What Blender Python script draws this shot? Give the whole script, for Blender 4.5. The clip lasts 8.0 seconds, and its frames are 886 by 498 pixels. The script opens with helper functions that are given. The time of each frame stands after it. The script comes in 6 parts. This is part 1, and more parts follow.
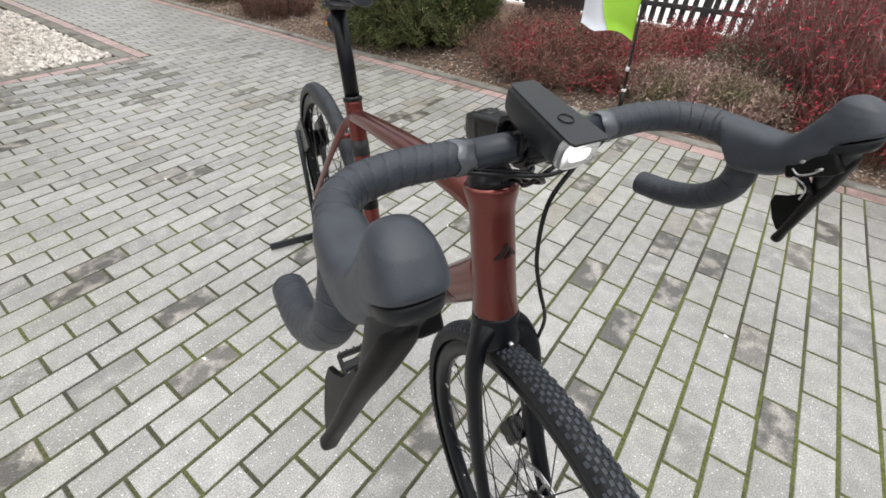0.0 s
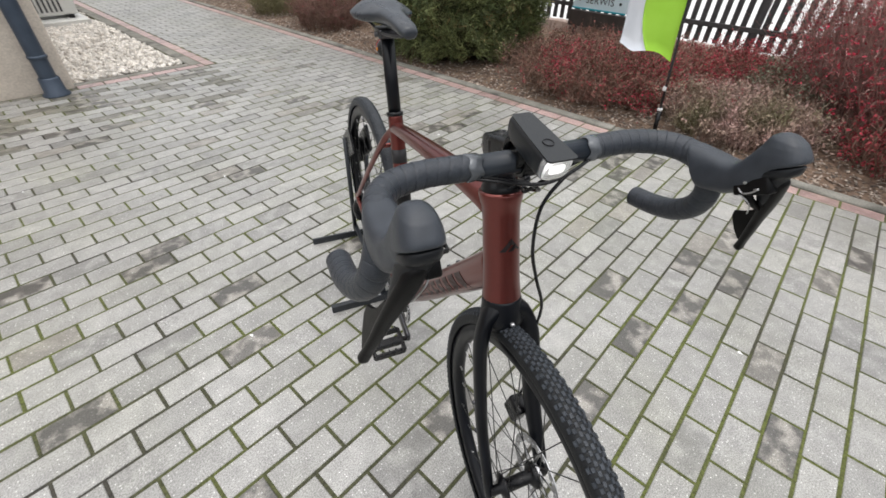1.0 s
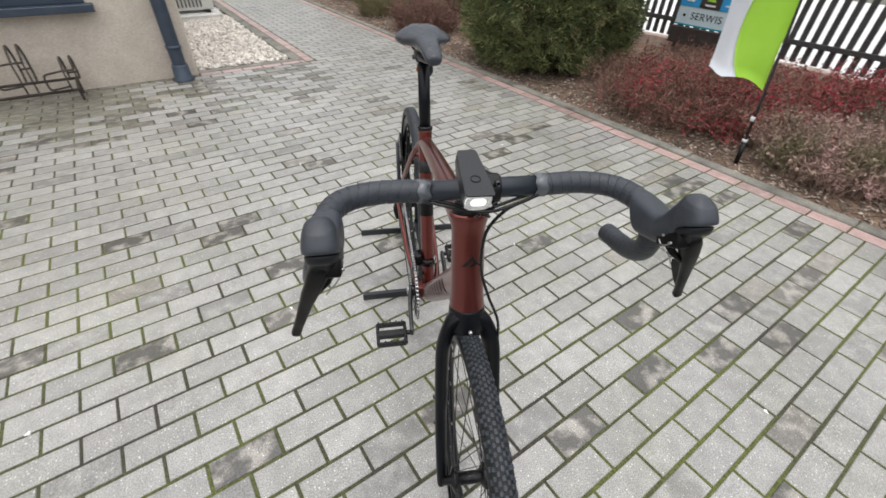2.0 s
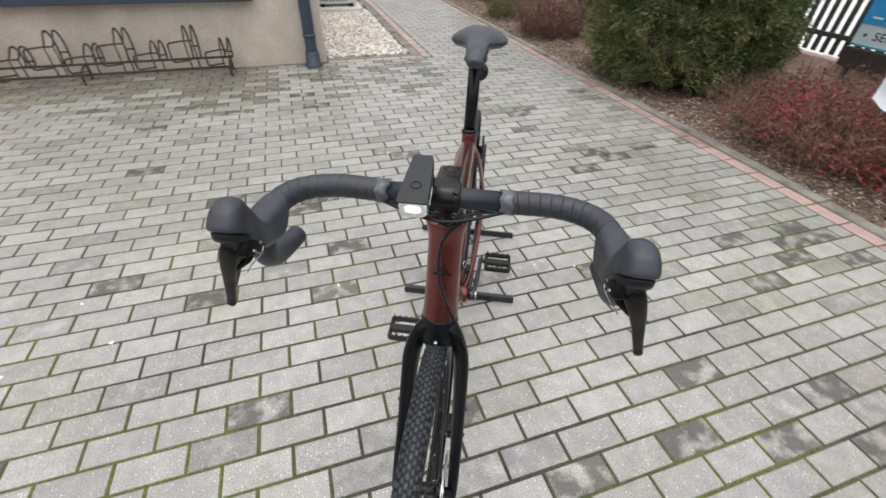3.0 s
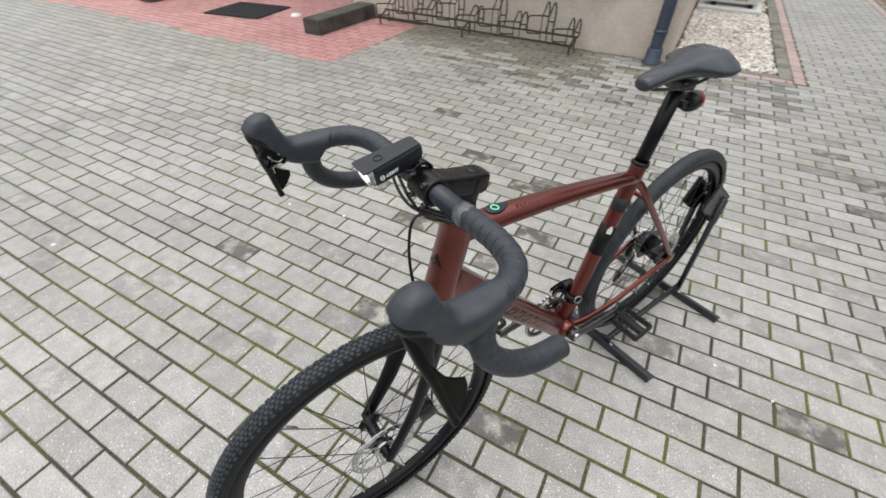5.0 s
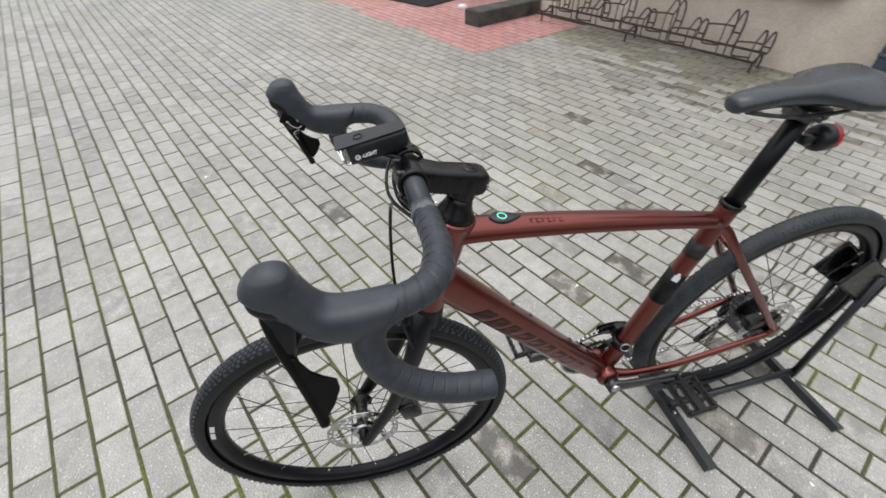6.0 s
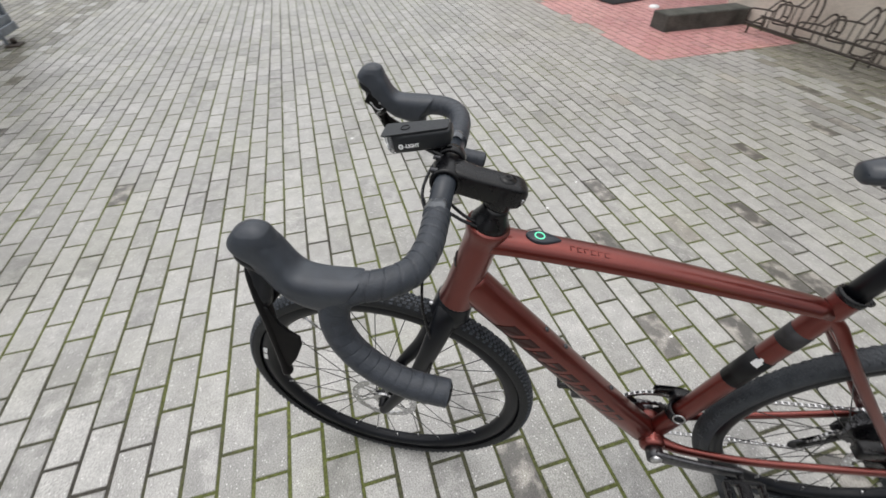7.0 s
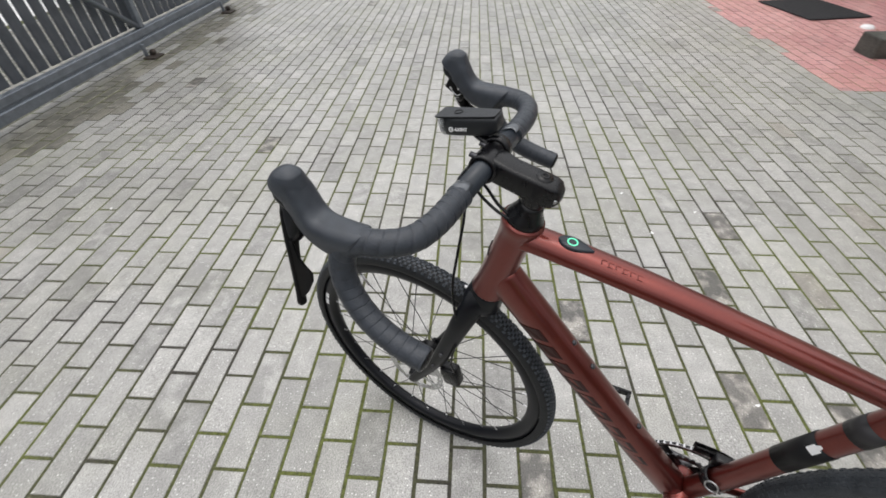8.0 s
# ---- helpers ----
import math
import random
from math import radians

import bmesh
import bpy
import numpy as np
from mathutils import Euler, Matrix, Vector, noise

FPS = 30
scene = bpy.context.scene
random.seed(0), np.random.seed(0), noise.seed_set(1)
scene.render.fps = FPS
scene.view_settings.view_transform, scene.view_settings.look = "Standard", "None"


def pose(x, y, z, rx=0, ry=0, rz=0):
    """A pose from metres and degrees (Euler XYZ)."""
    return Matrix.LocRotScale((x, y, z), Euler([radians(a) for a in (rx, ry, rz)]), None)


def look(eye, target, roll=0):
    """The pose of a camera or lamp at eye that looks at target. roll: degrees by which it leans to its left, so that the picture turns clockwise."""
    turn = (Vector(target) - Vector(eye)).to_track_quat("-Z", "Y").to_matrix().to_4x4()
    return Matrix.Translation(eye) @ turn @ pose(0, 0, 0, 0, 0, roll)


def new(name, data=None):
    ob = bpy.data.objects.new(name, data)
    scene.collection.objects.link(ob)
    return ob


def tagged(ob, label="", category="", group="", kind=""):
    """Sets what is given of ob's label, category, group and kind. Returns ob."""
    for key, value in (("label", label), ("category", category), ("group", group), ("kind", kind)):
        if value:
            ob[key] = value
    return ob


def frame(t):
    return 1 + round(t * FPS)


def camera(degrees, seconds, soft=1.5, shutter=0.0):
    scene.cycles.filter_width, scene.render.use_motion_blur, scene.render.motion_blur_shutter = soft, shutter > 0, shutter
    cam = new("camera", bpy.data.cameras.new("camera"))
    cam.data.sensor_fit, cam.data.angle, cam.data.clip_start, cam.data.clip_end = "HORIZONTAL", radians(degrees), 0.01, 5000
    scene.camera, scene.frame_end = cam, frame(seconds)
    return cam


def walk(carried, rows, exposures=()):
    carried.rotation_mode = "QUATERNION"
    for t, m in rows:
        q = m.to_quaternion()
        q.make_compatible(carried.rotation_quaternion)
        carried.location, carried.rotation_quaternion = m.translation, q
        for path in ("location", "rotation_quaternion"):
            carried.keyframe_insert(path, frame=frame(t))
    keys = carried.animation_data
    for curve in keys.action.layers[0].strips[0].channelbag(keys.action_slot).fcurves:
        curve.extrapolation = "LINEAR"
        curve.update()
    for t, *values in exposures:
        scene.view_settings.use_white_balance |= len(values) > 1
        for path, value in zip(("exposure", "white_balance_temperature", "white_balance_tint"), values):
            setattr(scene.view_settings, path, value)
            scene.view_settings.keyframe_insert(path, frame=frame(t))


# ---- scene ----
cam = camera(93.3, 8.0, soft=1.6, shutter=0.3)

# The rows: seconds, eye, yaw, pitch and roll in degrees.
ROWS = [
    (0.0, -0.2880, 0.0091, 1.1575, -54.40, -39.59, 2.13),
    (0.5, -0.3377, -0.0238, 1.1911, -52.55, -38.93, 2.12),
    (1.0, -0.3636, -0.0797, 1.2173, -48.57, -38.50, 1.86),
    (1.2, -0.3568, -0.1093, 1.2299, -46.50, -38.48, 1.83),
    (2.3, -0.2212, -0.2782, 1.2967, -31.04, -38.50, 1.85),
    (2.5, -0.1785, -0.2959, 1.2959, -27.66, -38.47, 1.70),
    (3.0, -0.0767, -0.3172, 1.2898, -18.76, -38.77, 1.70),
    (3.5, 0.0293, -0.3318, 1.2974, -8.03, -39.25, 1.70),
    (4.0, 0.1330, -0.3273, 1.3000, 4.50, -39.87, 1.45),
    (4.5, 0.2587, -0.3406, 1.3140, 16.88, -40.52, 1.26),
    (4.7, 0.2992, -0.3251, 1.3140, 21.41, -40.80, 1.30),
    (5.8, 0.4898, -0.1493, 1.2845, 46.58, -41.24, -0.15),
    (6.0, 0.5044, -0.1147, 1.2815, 50.72, -41.47, -0.15),
    (6.5, 0.5317, -0.0445, 1.2835, 61.93, -42.05, -0.05),
    (7.0, 0.5733, 0.0221, 1.2952, 73.99, -42.48, -0.46),
    (7.5, 0.6034, 0.0951, 1.3039, 84.94, -42.82, -0.63),
    (8.0, 0.6239, 0.1399, 1.2957, 94.29, -42.72, -1.19),
]


def aim(x, y, z, yaw, pitch, roll):
    a, p = radians(yaw), radians(pitch)
    way = Vector((-math.sin(a) * math.cos(p), math.cos(a) * math.cos(p), math.sin(p)))
    return look((x, y, z), Vector((x, y, z)) + 2 * way, roll)


walk(cam, [(t, aim(*row)) for t, *row in ROWS], exposures=[(0.0, 0.65), (0.6, 0.59), (1.2, 0.55), (3.0, 0.55), (4.0, 0.56), (4.5, 0.55), (6.0, 0.47), (8.0, 0.44)])

# ---------------------------------------------------------------- light
SUN_UP, SUN_ROUND = 84.0, 217.0
world = bpy.data.worlds.new("overcast_sky")
scene.world = world
world.use_nodes = True
wn, wl = world.node_tree.nodes, world.node_tree.links
sky = wn.new("ShaderNodeTexSky")
sky.sky_type, sky.sun_disc = "NISHITA", False
sky.sun_elevation, sky.sun_rotation = radians(SUN_UP), radians(SUN_ROUND)
sky.air_density, sky.dust_density, sky.ozone_density = 1.0, 4.0, 1.0
grey = wn.new("ShaderNodeHueSaturation")
grey.inputs["Saturation"].default_value = 0.22
wl.new(sky.outputs[0], grey.inputs["Color"])
wl.new(grey.outputs[0], wn["Background"].inputs["Color"])
wn["Background"].inputs["Strength"].default_value = 0.112

sun = new("sun", bpy.data.lights.new("sun", "SUN"))
sun.data.energy, sun.data.angle, sun.data.color = 1.5, radians(125), (1.0, 0.99, 0.98)
a, e = radians(SUN_ROUND), radians(SUN_UP)
sun.matrix_world = look((math.sin(a) * math.cos(e) * 20, math.cos(a) * math.cos(e) * 20, math.sin(e) * 20), (0, 0, 0))


# ---------------------------------------------------------------- materials
def surface(name, dark, light, rough=0.6, metal=0.0, scale=30.0, fine=0.0, bump=0.0, bump_scale=200.0, vary=0.0, coat=0.0, space="Object", stain=0.0,
            stain_scale=4.0, spec=0.5, rough_vary=0.1):
    """A painted, cast or woven surface: two scales of tone, fine relief, and tone from piece to piece."""
    m = bpy.data.materials.new(name)
    m.use_nodes = True
    n, l = m.node_tree.nodes, m.node_tree.links
    b = n["Principled BSDF"]
    b.inputs["Roughness"].default_value, b.inputs["Metallic"].default_value = rough, metal
    b.inputs["Coat Weight"].default_value, b.inputs["Coat Roughness"].default_value = coat, 0.14
    b.inputs["Specular IOR Level"].default_value = spec
    co = n.new("ShaderNodeTexCoord").outputs["Object"] if space == "Object" else n.new("ShaderNodeNewGeometry").outputs["Position"]
    big = n.new("ShaderNodeTexNoise")
    big.inputs["Scale"].default_value, big.inputs["Detail"].default_value = scale, 5
    l.new(co, big.inputs["Vector"])
    mix = n.new("ShaderNodeMix")
    mix.data_type = "RGBA"
    mix.inputs[6].default_value, mix.inputs[7].default_value = (*dark, 1), (*light, 1)
    ramp = n.new("ShaderNodeMapRange")
    ramp.inputs[1].default_value, ramp.inputs[2].default_value = 0.32, 0.68
    l.new(big.outputs[0], ramp.inputs[0])
    l.new(ramp.outputs[0], mix.inputs[0])
    colour = mix.outputs[2]
    if fine:
        speck = n.new("ShaderNodeTexNoise")
        speck.inputs["Scale"].default_value, speck.inputs["Detail"].default_value = bump_scale, 2
        l.new(co, speck.inputs["Vector"])
        gain = n.new("ShaderNodeMapRange")
        gain.inputs[1].default_value, gain.inputs[2].default_value = 0.3, 0.7
        gain.inputs[3].default_value, gain.inputs[4].default_value = 1 - fine, 1 + fine
        l.new(speck.outputs[0], gain.inputs[0])
        times = n.new("ShaderNodeMix")
        times.data_type, times.blend_type = "RGBA", "MULTIPLY"
        times.inputs[0].default_value = 1
        l.new(colour, times.inputs[6])
        l.new(gain.outputs[0], times.inputs[7])
        colour = times.outputs[2]
    if vary:
        rnd = n.new("ShaderNodeNewGeometry").outputs["Random Per Island"] if vary > 0 else n.new("ShaderNodeObjectInfo").outputs["Random"]
        gain = n.new("ShaderNodeMapRange")
        gain.inputs[3].default_value, gain.inputs[4].default_value = 1 - abs(vary), 1 + abs(vary)
        l.new(rnd, gain.inputs[0])
        times = n.new("ShaderNodeMix")
        times.data_type, times.blend_type = "RGBA", "MULTIPLY"
        times.inputs[0].default_value = 1
        l.new(colour, times.inputs[6])
        l.new(gain.outputs[0], times.inputs[7])
        colour = times.outputs[2]
    if stain:
        spot = n.new("ShaderNodeTexNoise")
        spot.inputs["Scale"].default_value, spot.inputs["Detail"].default_value = stain_scale, 6
        l.new(co, spot.inputs["Vector"])
        gain = n.new("ShaderNodeMapRange")
        gain.inputs[1].default_value, gain.inputs[2].default_value = 0.5, 0.72
        gain.inputs[3].default_value, gain.inputs[4].default_value = 1, 1 - stain
        l.new(spot.outputs[0], gain.inputs[0])
        times = n.new("ShaderNodeMix")
        times.data_type, times.blend_type = "RGBA", "MULTIPLY"
        times.inputs[0].default_value = 1
        l.new(colour, times.inputs[6])
        l.new(gain.outputs[0], times.inputs[7])
        colour = times.outputs[2]
    l.new(colour, b.inputs["Base Color"])
    if rough_vary:
        gain = n.new("ShaderNodeMapRange")
        gain.inputs[3].default_value, gain.inputs[4].default_value = max(0.02, rough - rough_vary), min(1, rough + rough_vary)
        l.new(big.outputs[0], gain.inputs[0])
        l.new(gain.outputs[0], b.inputs["Roughness"])
    if bump:
        grain = n.new("ShaderNodeTexNoise")
        grain.inputs["Scale"].default_value, grain.inputs["Detail"].default_value = bump_scale, 4
        l.new(co, grain.inputs["Vector"])
        lift = n.new("ShaderNodeBump")
        lift.inputs["Strength"].default_value, lift.inputs["Distance"].default_value = min(1, bump), 0.002 if bump_scale > 60 else 0.01
        l.new(grain.outputs[0], lift.inputs["Height"])
        l.new(lift.outputs[0], b.inputs["Normal"])
    return m


def paving(name, dark, light, per_piece, blotch, wetness=0.7):
    """Concrete pavers: tone from piece to piece, stone grains, damp blotches on some pieces."""
    m = bpy.data.materials.new(name)
    m.use_nodes = True
    n, l = m.node_tree.nodes, m.node_tree.links
    b = n["Principled BSDF"]
    b.inputs["Roughness"].default_value, b.inputs["Specular IOR Level"].default_value = 0.36, 0.8
    geo = n.new("ShaderNodeNewGeometry")
    co = geo.outputs["Position"]
    rnd = n.new("ShaderNodeObjectInfo").outputs["Random"] if per_piece else geo.outputs["Random Per Island"]

    def noisy(scale, detail, lo, hi, a0, a1):
        t = n.new("ShaderNodeTexNoise")
        t.inputs["Scale"].default_value, t.inputs["Detail"].default_value = scale, detail
        l.new(co, t.inputs["Vector"])
        g = n.new("ShaderNodeMapRange")
        for i, v in zip((1, 2, 3, 4), (lo, hi, a0, a1)):
            g.inputs[i].default_value = v
        l.new(t.outputs[0], g.inputs[0])
        return g.outputs[0], t

    def mult(colour, value):
        t = n.new("ShaderNodeMix")
        t.data_type, t.blend_type = "RGBA", "MULTIPLY"
        t.inputs[0].default_value = 1
        l.new(colour, t.inputs[6])
        l.new(value, t.inputs[7])
        return t.outputs[2]

    mix = n.new("ShaderNodeMix")
    mix.data_type = "RGBA"
    mix.inputs[6].default_value, mix.inputs[7].default_value = (*dark, 1), (*light, 1)
    l.new(rnd, mix.inputs[0])
    colour = mix.outputs[2]
    colour = mult(colour, noisy(17, 6, 0.3, 0.7, 0.84, 1.11)[0])
    grains, grain_tex = noisy(260, 4, 0.30, 0.70, 0.52, 1.42)
    colour = mult(colour, grains)
    # a second set of fine, pale quartz grains
    quartz = n.new("ShaderNodeTexVoronoi")
    quartz.inputs["Scale"].default_value = 105
    l.new(co, quartz.inputs["Vector"])
    near = n.new("ShaderNodeMapRange")
    for i, v in zip((1, 2, 3, 4), (0.04, 0.26, 1.0, 0.0)):
        near.inputs[i].default_value = v
    l.new(quartz.outputs["Distance"], near.inputs[0])
    pick = n.new("ShaderNodeSeparateColor")
    l.new(quartz.outputs["Color"], pick.inputs[0])
    some = n.new("ShaderNodeMath")
    some.operation, some.inputs[1].default_value = "GREATER_THAN", 0.66
    l.new(pick.outputs[0], some.inputs[0])
    both = n.new("ShaderNodeMath")
    both.operation = "MULTIPLY"
    l.new(near.outputs[0], both.inputs[0])
    l.new(some.outputs[0], both.inputs[1])
    pale = n.new("ShaderNodeMix")
    pale.data_type = "RGBA"
    pale.inputs[7].default_value = (0.97, 0.96, 0.94, 1)
    l.new(both.outputs[0], pale.inputs[0])
    l.new(colour, pale.inputs[6])
    colour = pale.outputs[2]
    # damp, dirty pieces: chosen by their own random number, uneven within the piece
    if blotch:
        t = n.new("ShaderNodeMath")
        t.operation, t.inputs[1].default_value = "MULTIPLY", 7.31
        l.new(rnd, t.inputs[0])
        f = n.new("ShaderNodeMath")
        f.operation = "FRACT"
        l.new(t.outputs[0], f.inputs[0])
        g = n.new("ShaderNodeMapRange")
        for i, v in zip((1, 2, 3, 4), (1 - blotch, 1 - blotch * 0.6, 0, 1)):
            g.inputs[i].default_value = v
        l.new(f.outputs[0], g.inputs[0])
        patch, _ = noisy(15, 7, 0.38, 0.54, 0.0, 1)
        both = n.new("ShaderNodeMath")
        both.operation = "MULTIPLY"
        l.new(g.outputs[0], both.inputs[0])
        l.new(patch, both.inputs[1])
        wet = n.new("ShaderNodeMapRange")
        wet.inputs[3].default_value, wet.inputs[4].default_value = 1, wetness
        l.new(both.outputs[0], wet.inputs[0])
        colour = mult(colour, wet.outputs[0])
    # broad, faint greening and greying of the whole yard
    broad, _ = noisy(1.1, 4, 0.35, 0.7, 1.06, 0.86)
    colour = mult(colour, broad)
    algae, _ = noisy(2.3, 5, 0.45, 0.72, 0, 0.55)
    green = n.new("ShaderNodeMix")
    green.data_type, green.blend_type = "RGBA", "MULTIPLY"
    green.inputs[7].default_value = (0.94, 0.95, 0.84, 1)
    l.new(algae, green.inputs[0])
    l.new(colour, green.inputs[6])
    colour = green.outputs[2]
    l.new(colour, b.inputs["Base Color"])
    lift = n.new("ShaderNodeBump")
    lift.inputs["Strength"].default_value, lift.inputs["Distance"].default_value = 0.4, 0.0015
    l.new(grain_tex.outputs[0], lift.inputs["Height"])
    l.new(lift.outputs[0], b.inputs["Normal"])
    return m


def joints(name):
    """Sand and moss in the joints: green in patches, dark elsewhere."""
    m = bpy.data.materials.new(name)
    m.use_nodes = True
    n, l = m.node_tree.nodes, m.node_tree.links
    b = n["Principled BSDF"]
    b.inputs["Roughness"].default_value = 0.95
    co = n.new("ShaderNodeNewGeometry").outputs["Position"]
    t = n.new("ShaderNodeTexNoise")
    t.inputs["Scale"].default_value, t.inputs["Detail"].default_value = 1.6, 5
    l.new(co, t.inputs["Vector"])
    r = n.new("ShaderNodeValToRGB")
    r.color_ramp.elements[0].position, r.color_ramp.elements[0].color = 0.38, (0.050, 0.046, 0.037, 1)
    r.color_ramp.elements[1].position, r.color_ramp.elements[1].color = 0.58, (0.098, 0.112, 0.030, 1)
    l.new(t.outputs[0], r.inputs[0])
    f = n.new("ShaderNodeTexNoise")
    f.inputs["Scale"].default_value, f.inputs["Detail"].default_value = 120, 4
    l.new(co, f.inputs["Vector"])
    g = n.new("ShaderNodeMapRange")
    for i, v in zip((1, 2, 3, 4), (0.3, 0.7, 0.55, 1.4)):
        g.inputs[i].default_value = v
    l.new(f.outputs[0], g.inputs[0])
    x = n.new("ShaderNodeMix")
    x.data_type, x.blend_type = "RGBA", "MULTIPLY"
    x.inputs[0].default_value = 1
    l.new(r.outputs[0], x.inputs[6])
    l.new(g.outputs[0], x.inputs[7])
    l.new(x.outputs[2], b.inputs["Base Color"])
    lift = n.new("ShaderNodeBump")
    lift.inputs["Strength"].default_value, lift.inputs["Distance"].default_value = 0.9, 0.004
    l.new(f.outputs[0], lift.inputs["Height"])
    l.new(lift.outputs[0], b.inputs["Normal"])
    return m


PAVER = paving("grey_concrete_paver", (0.293, 0.287, 0.273), (0.390, 0.382, 0.364), False, 0.18, 0.72)
PAVER_NEAR = paving("grey_concrete_paver_near", (0.293, 0.287, 0.273), (0.390, 0.382, 0.364), True, 0.12, 0.70)
PAVER_DARK = paving("damp_concrete_paver", (0.300, 0.281, 0.252), (0.372, 0.347, 0.313), False, 0.97, 0.26)
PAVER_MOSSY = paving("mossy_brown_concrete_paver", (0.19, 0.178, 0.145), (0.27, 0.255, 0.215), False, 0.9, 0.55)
PAVER_RED = paving("red_concrete_paver", (0.49, 0.225, 0.225), (0.60, 0.315, 0.31), False, 0.08)
PAVER_EDGE = paving("faded_red_edging_paver", (0.42, 0.285, 0.265), (0.51, 0.355, 0.335), False, 0.35, 0.7)
JOINT = joints("mossy_joint_sand")
COPPER = surface("copper_brown_metallic_paint", (0.160, 0.030, 0.023), (0.190, 0.038, 0.029), 0.38, 0.95, 8, fine=0.18, bump_scale=1400, coat=0.8, rough_vary=0.03)
COPPER.node_tree.nodes["Principled BSDF"].inputs["Coat Roughness"].default_value = 0.17
LEVER = surface("deep_black_plastic", (0.0025, 0.0025, 0.003), (0.005, 0.0045, 0.0045), 0.36, 0.0, 60, bump=0.1, bump_scale=900, spec=0.18)
LEVER_BODY = surface("dark_grey_plastic", (0.008, 0.009, 0.011), (0.012, 0.013, 0.015), 0.36, 0.0, 60, bump=0.1, bump_scale=900, spec=0.28)
COPPER_DARK = surface("dark_decal_on_paint", (0.012, 0.006, 0.006), (0.018, 0.009, 0.009), 0.4, 0.0, 20, coat=0.0, spec=0.3)
COPPER_PRINT = surface("dark_maroon_print_on_paint", (0.036, 0.009, 0.008), (0.048, 0.012, 0.010), 0.42, 0.7, 20, coat=0.2)
PRINT_FAINT = surface("faint_brown_print_on_paint", (0.110, 0.024, 0.020), (0.130, 0.028, 0.023), 0.42, 0.9, 20, coat=0.2)
BAND_BLACK = surface("black_band_paint", (0.005, 0.005, 0.006), (0.008, 0.008, 0.009), 0.45, 0.0, 20, spec=0.25)
BLACK = surface("satin_black_aluminium", (0.003, 0.003, 0.004), (0.005, 0.005, 0.006), 0.28, 0.0, 60, bump=0.06, bump_scale=600, spec=0.36)
CARBON = surface("satin_black_paint", (0.003, 0.0035, 0.005), (0.005, 0.006, 0.009), 0.33, 0.0, 20, spec=0.24)
RUBBER = surface("grey_black_hood_rubber", (0.029, 0.034, 0.043), (0.040, 0.047, 0.058), 0.36, 0, 60, fine=0.08, bump=0.2, bump_scale=1500, spec=0.45)
TAPE = surface("grey_black_bar_tape", (0.025, 0.030, 0.038), (0.037, 0.043, 0.054), 0.40, 0, 90, fine=0.14, bump=0.35, bump_scale=700, spec=0.45)
BAR_SATIN = surface("satin_dark_grey_bar", (0.017, 0.022, 0.030), (0.023, 0.029, 0.038), 0.34, 0, 60, spec=0.45)
TYRE = surface("dusty_tyre_rubber", (0.008, 0.009, 0.0105), (0.015, 0.0165, 0.018), 0.55, 0, 40, fine=0.2, bump=0.4, bump_scale=300, spec=0.3)
TYRE_WORN = surface("worn_grey_tyre_rubber", (0.024, 0.028, 0.033), (0.040, 0.045, 0.052), 0.5, 0, 40, fine=0.2, bump=0.4, bump_scale=300, spec=0.35)
KNOB = surface("worn_tread_rubber", (0.030, 0.035, 0.042), (0.055, 0.063, 0.075), 0.5, 0, 60, fine=0.15, bump=0.3, bump_scale=400, spec=0.35)
STEEL = surface("brushed_steel", (0.45, 0.45, 0.46), (0.62, 0.62, 0.63), 0.3, 1.0, 80, fine=0.1, bump_scale=400)
DARK_STEEL = surface("dark_steel", (0.06, 0.06, 0.065), (0.11, 0.11, 0.115), 0.35, 0.9, 90, fine=0.1, bump_scale=500)
SPOKE = surface("black_steel_spoke", (0.03, 0.03, 0.03), (0.05, 0.05, 0.05), 0.3, 0.8, 50)
SADDLE = surface("grey_black_saddle_cover", (0.028, 0.033, 0.041), (0.033, 0.039, 0.048), 0.28, 0, 50, bump=0.04, bump_scale=900, rough_vary=0.03)
LAMP_CASE = surface("matt_dark_lamp_case", (0.007, 0.009, 0.011), (0.011, 0.013, 0.016), 0.36, 0, 40, bump=0.15, bump_scale=900)
GREY_TAPE = surface("grey_finishing_tape", (0.070, 0.077, 0.087), (0.125, 0.134, 0.146), 0.20, 0.2, 60)
WHITE = surface("white_print", (0.75, 0.75, 0.75), (0.82, 0.82, 0.82), 0.5, 0, 40)
STAND = surface("grey_black_powder_coat", (0.014, 0.017, 0.021), (0.024, 0.028, 0.034), 0.36, 0.0, 40, bump=0.2, bump_scale=500, stain=0.3, stain_scale=20)
PLASTER = surface("rough_beige_plaster", (0.535, 0.470, 0.400), (0.660, 0.590, 0.510), 0.95, 0, 3.0, fine=0.12, bump=0.9, bump_scale=90, space="World", stain=0.25, stain_scale=1.6)
BLUE_METAL = surface("blue_grey_sheet_metal", (0.045, 0.062, 0.090), (0.060, 0.080, 0.112), 0.45, 0.3, 12, space="World")
SOIL = surface("brown_bark_soil", (0.105, 0.064, 0.044), (0.225, 0.155, 0.108), 1.0, 0, 9, fine=0.45, bump=1.0, bump_scale=45, space="World", stain=0.25, stain_scale=3)
KERB = surface("weathered_kerb_concrete", (0.17, 0.165, 0.14), (0.27, 0.26, 0.23), 0.9, 0, 6, fine=0.25, bump=0.6, bump_scale=140, space="World", stain=0.75, stain_scale=4)
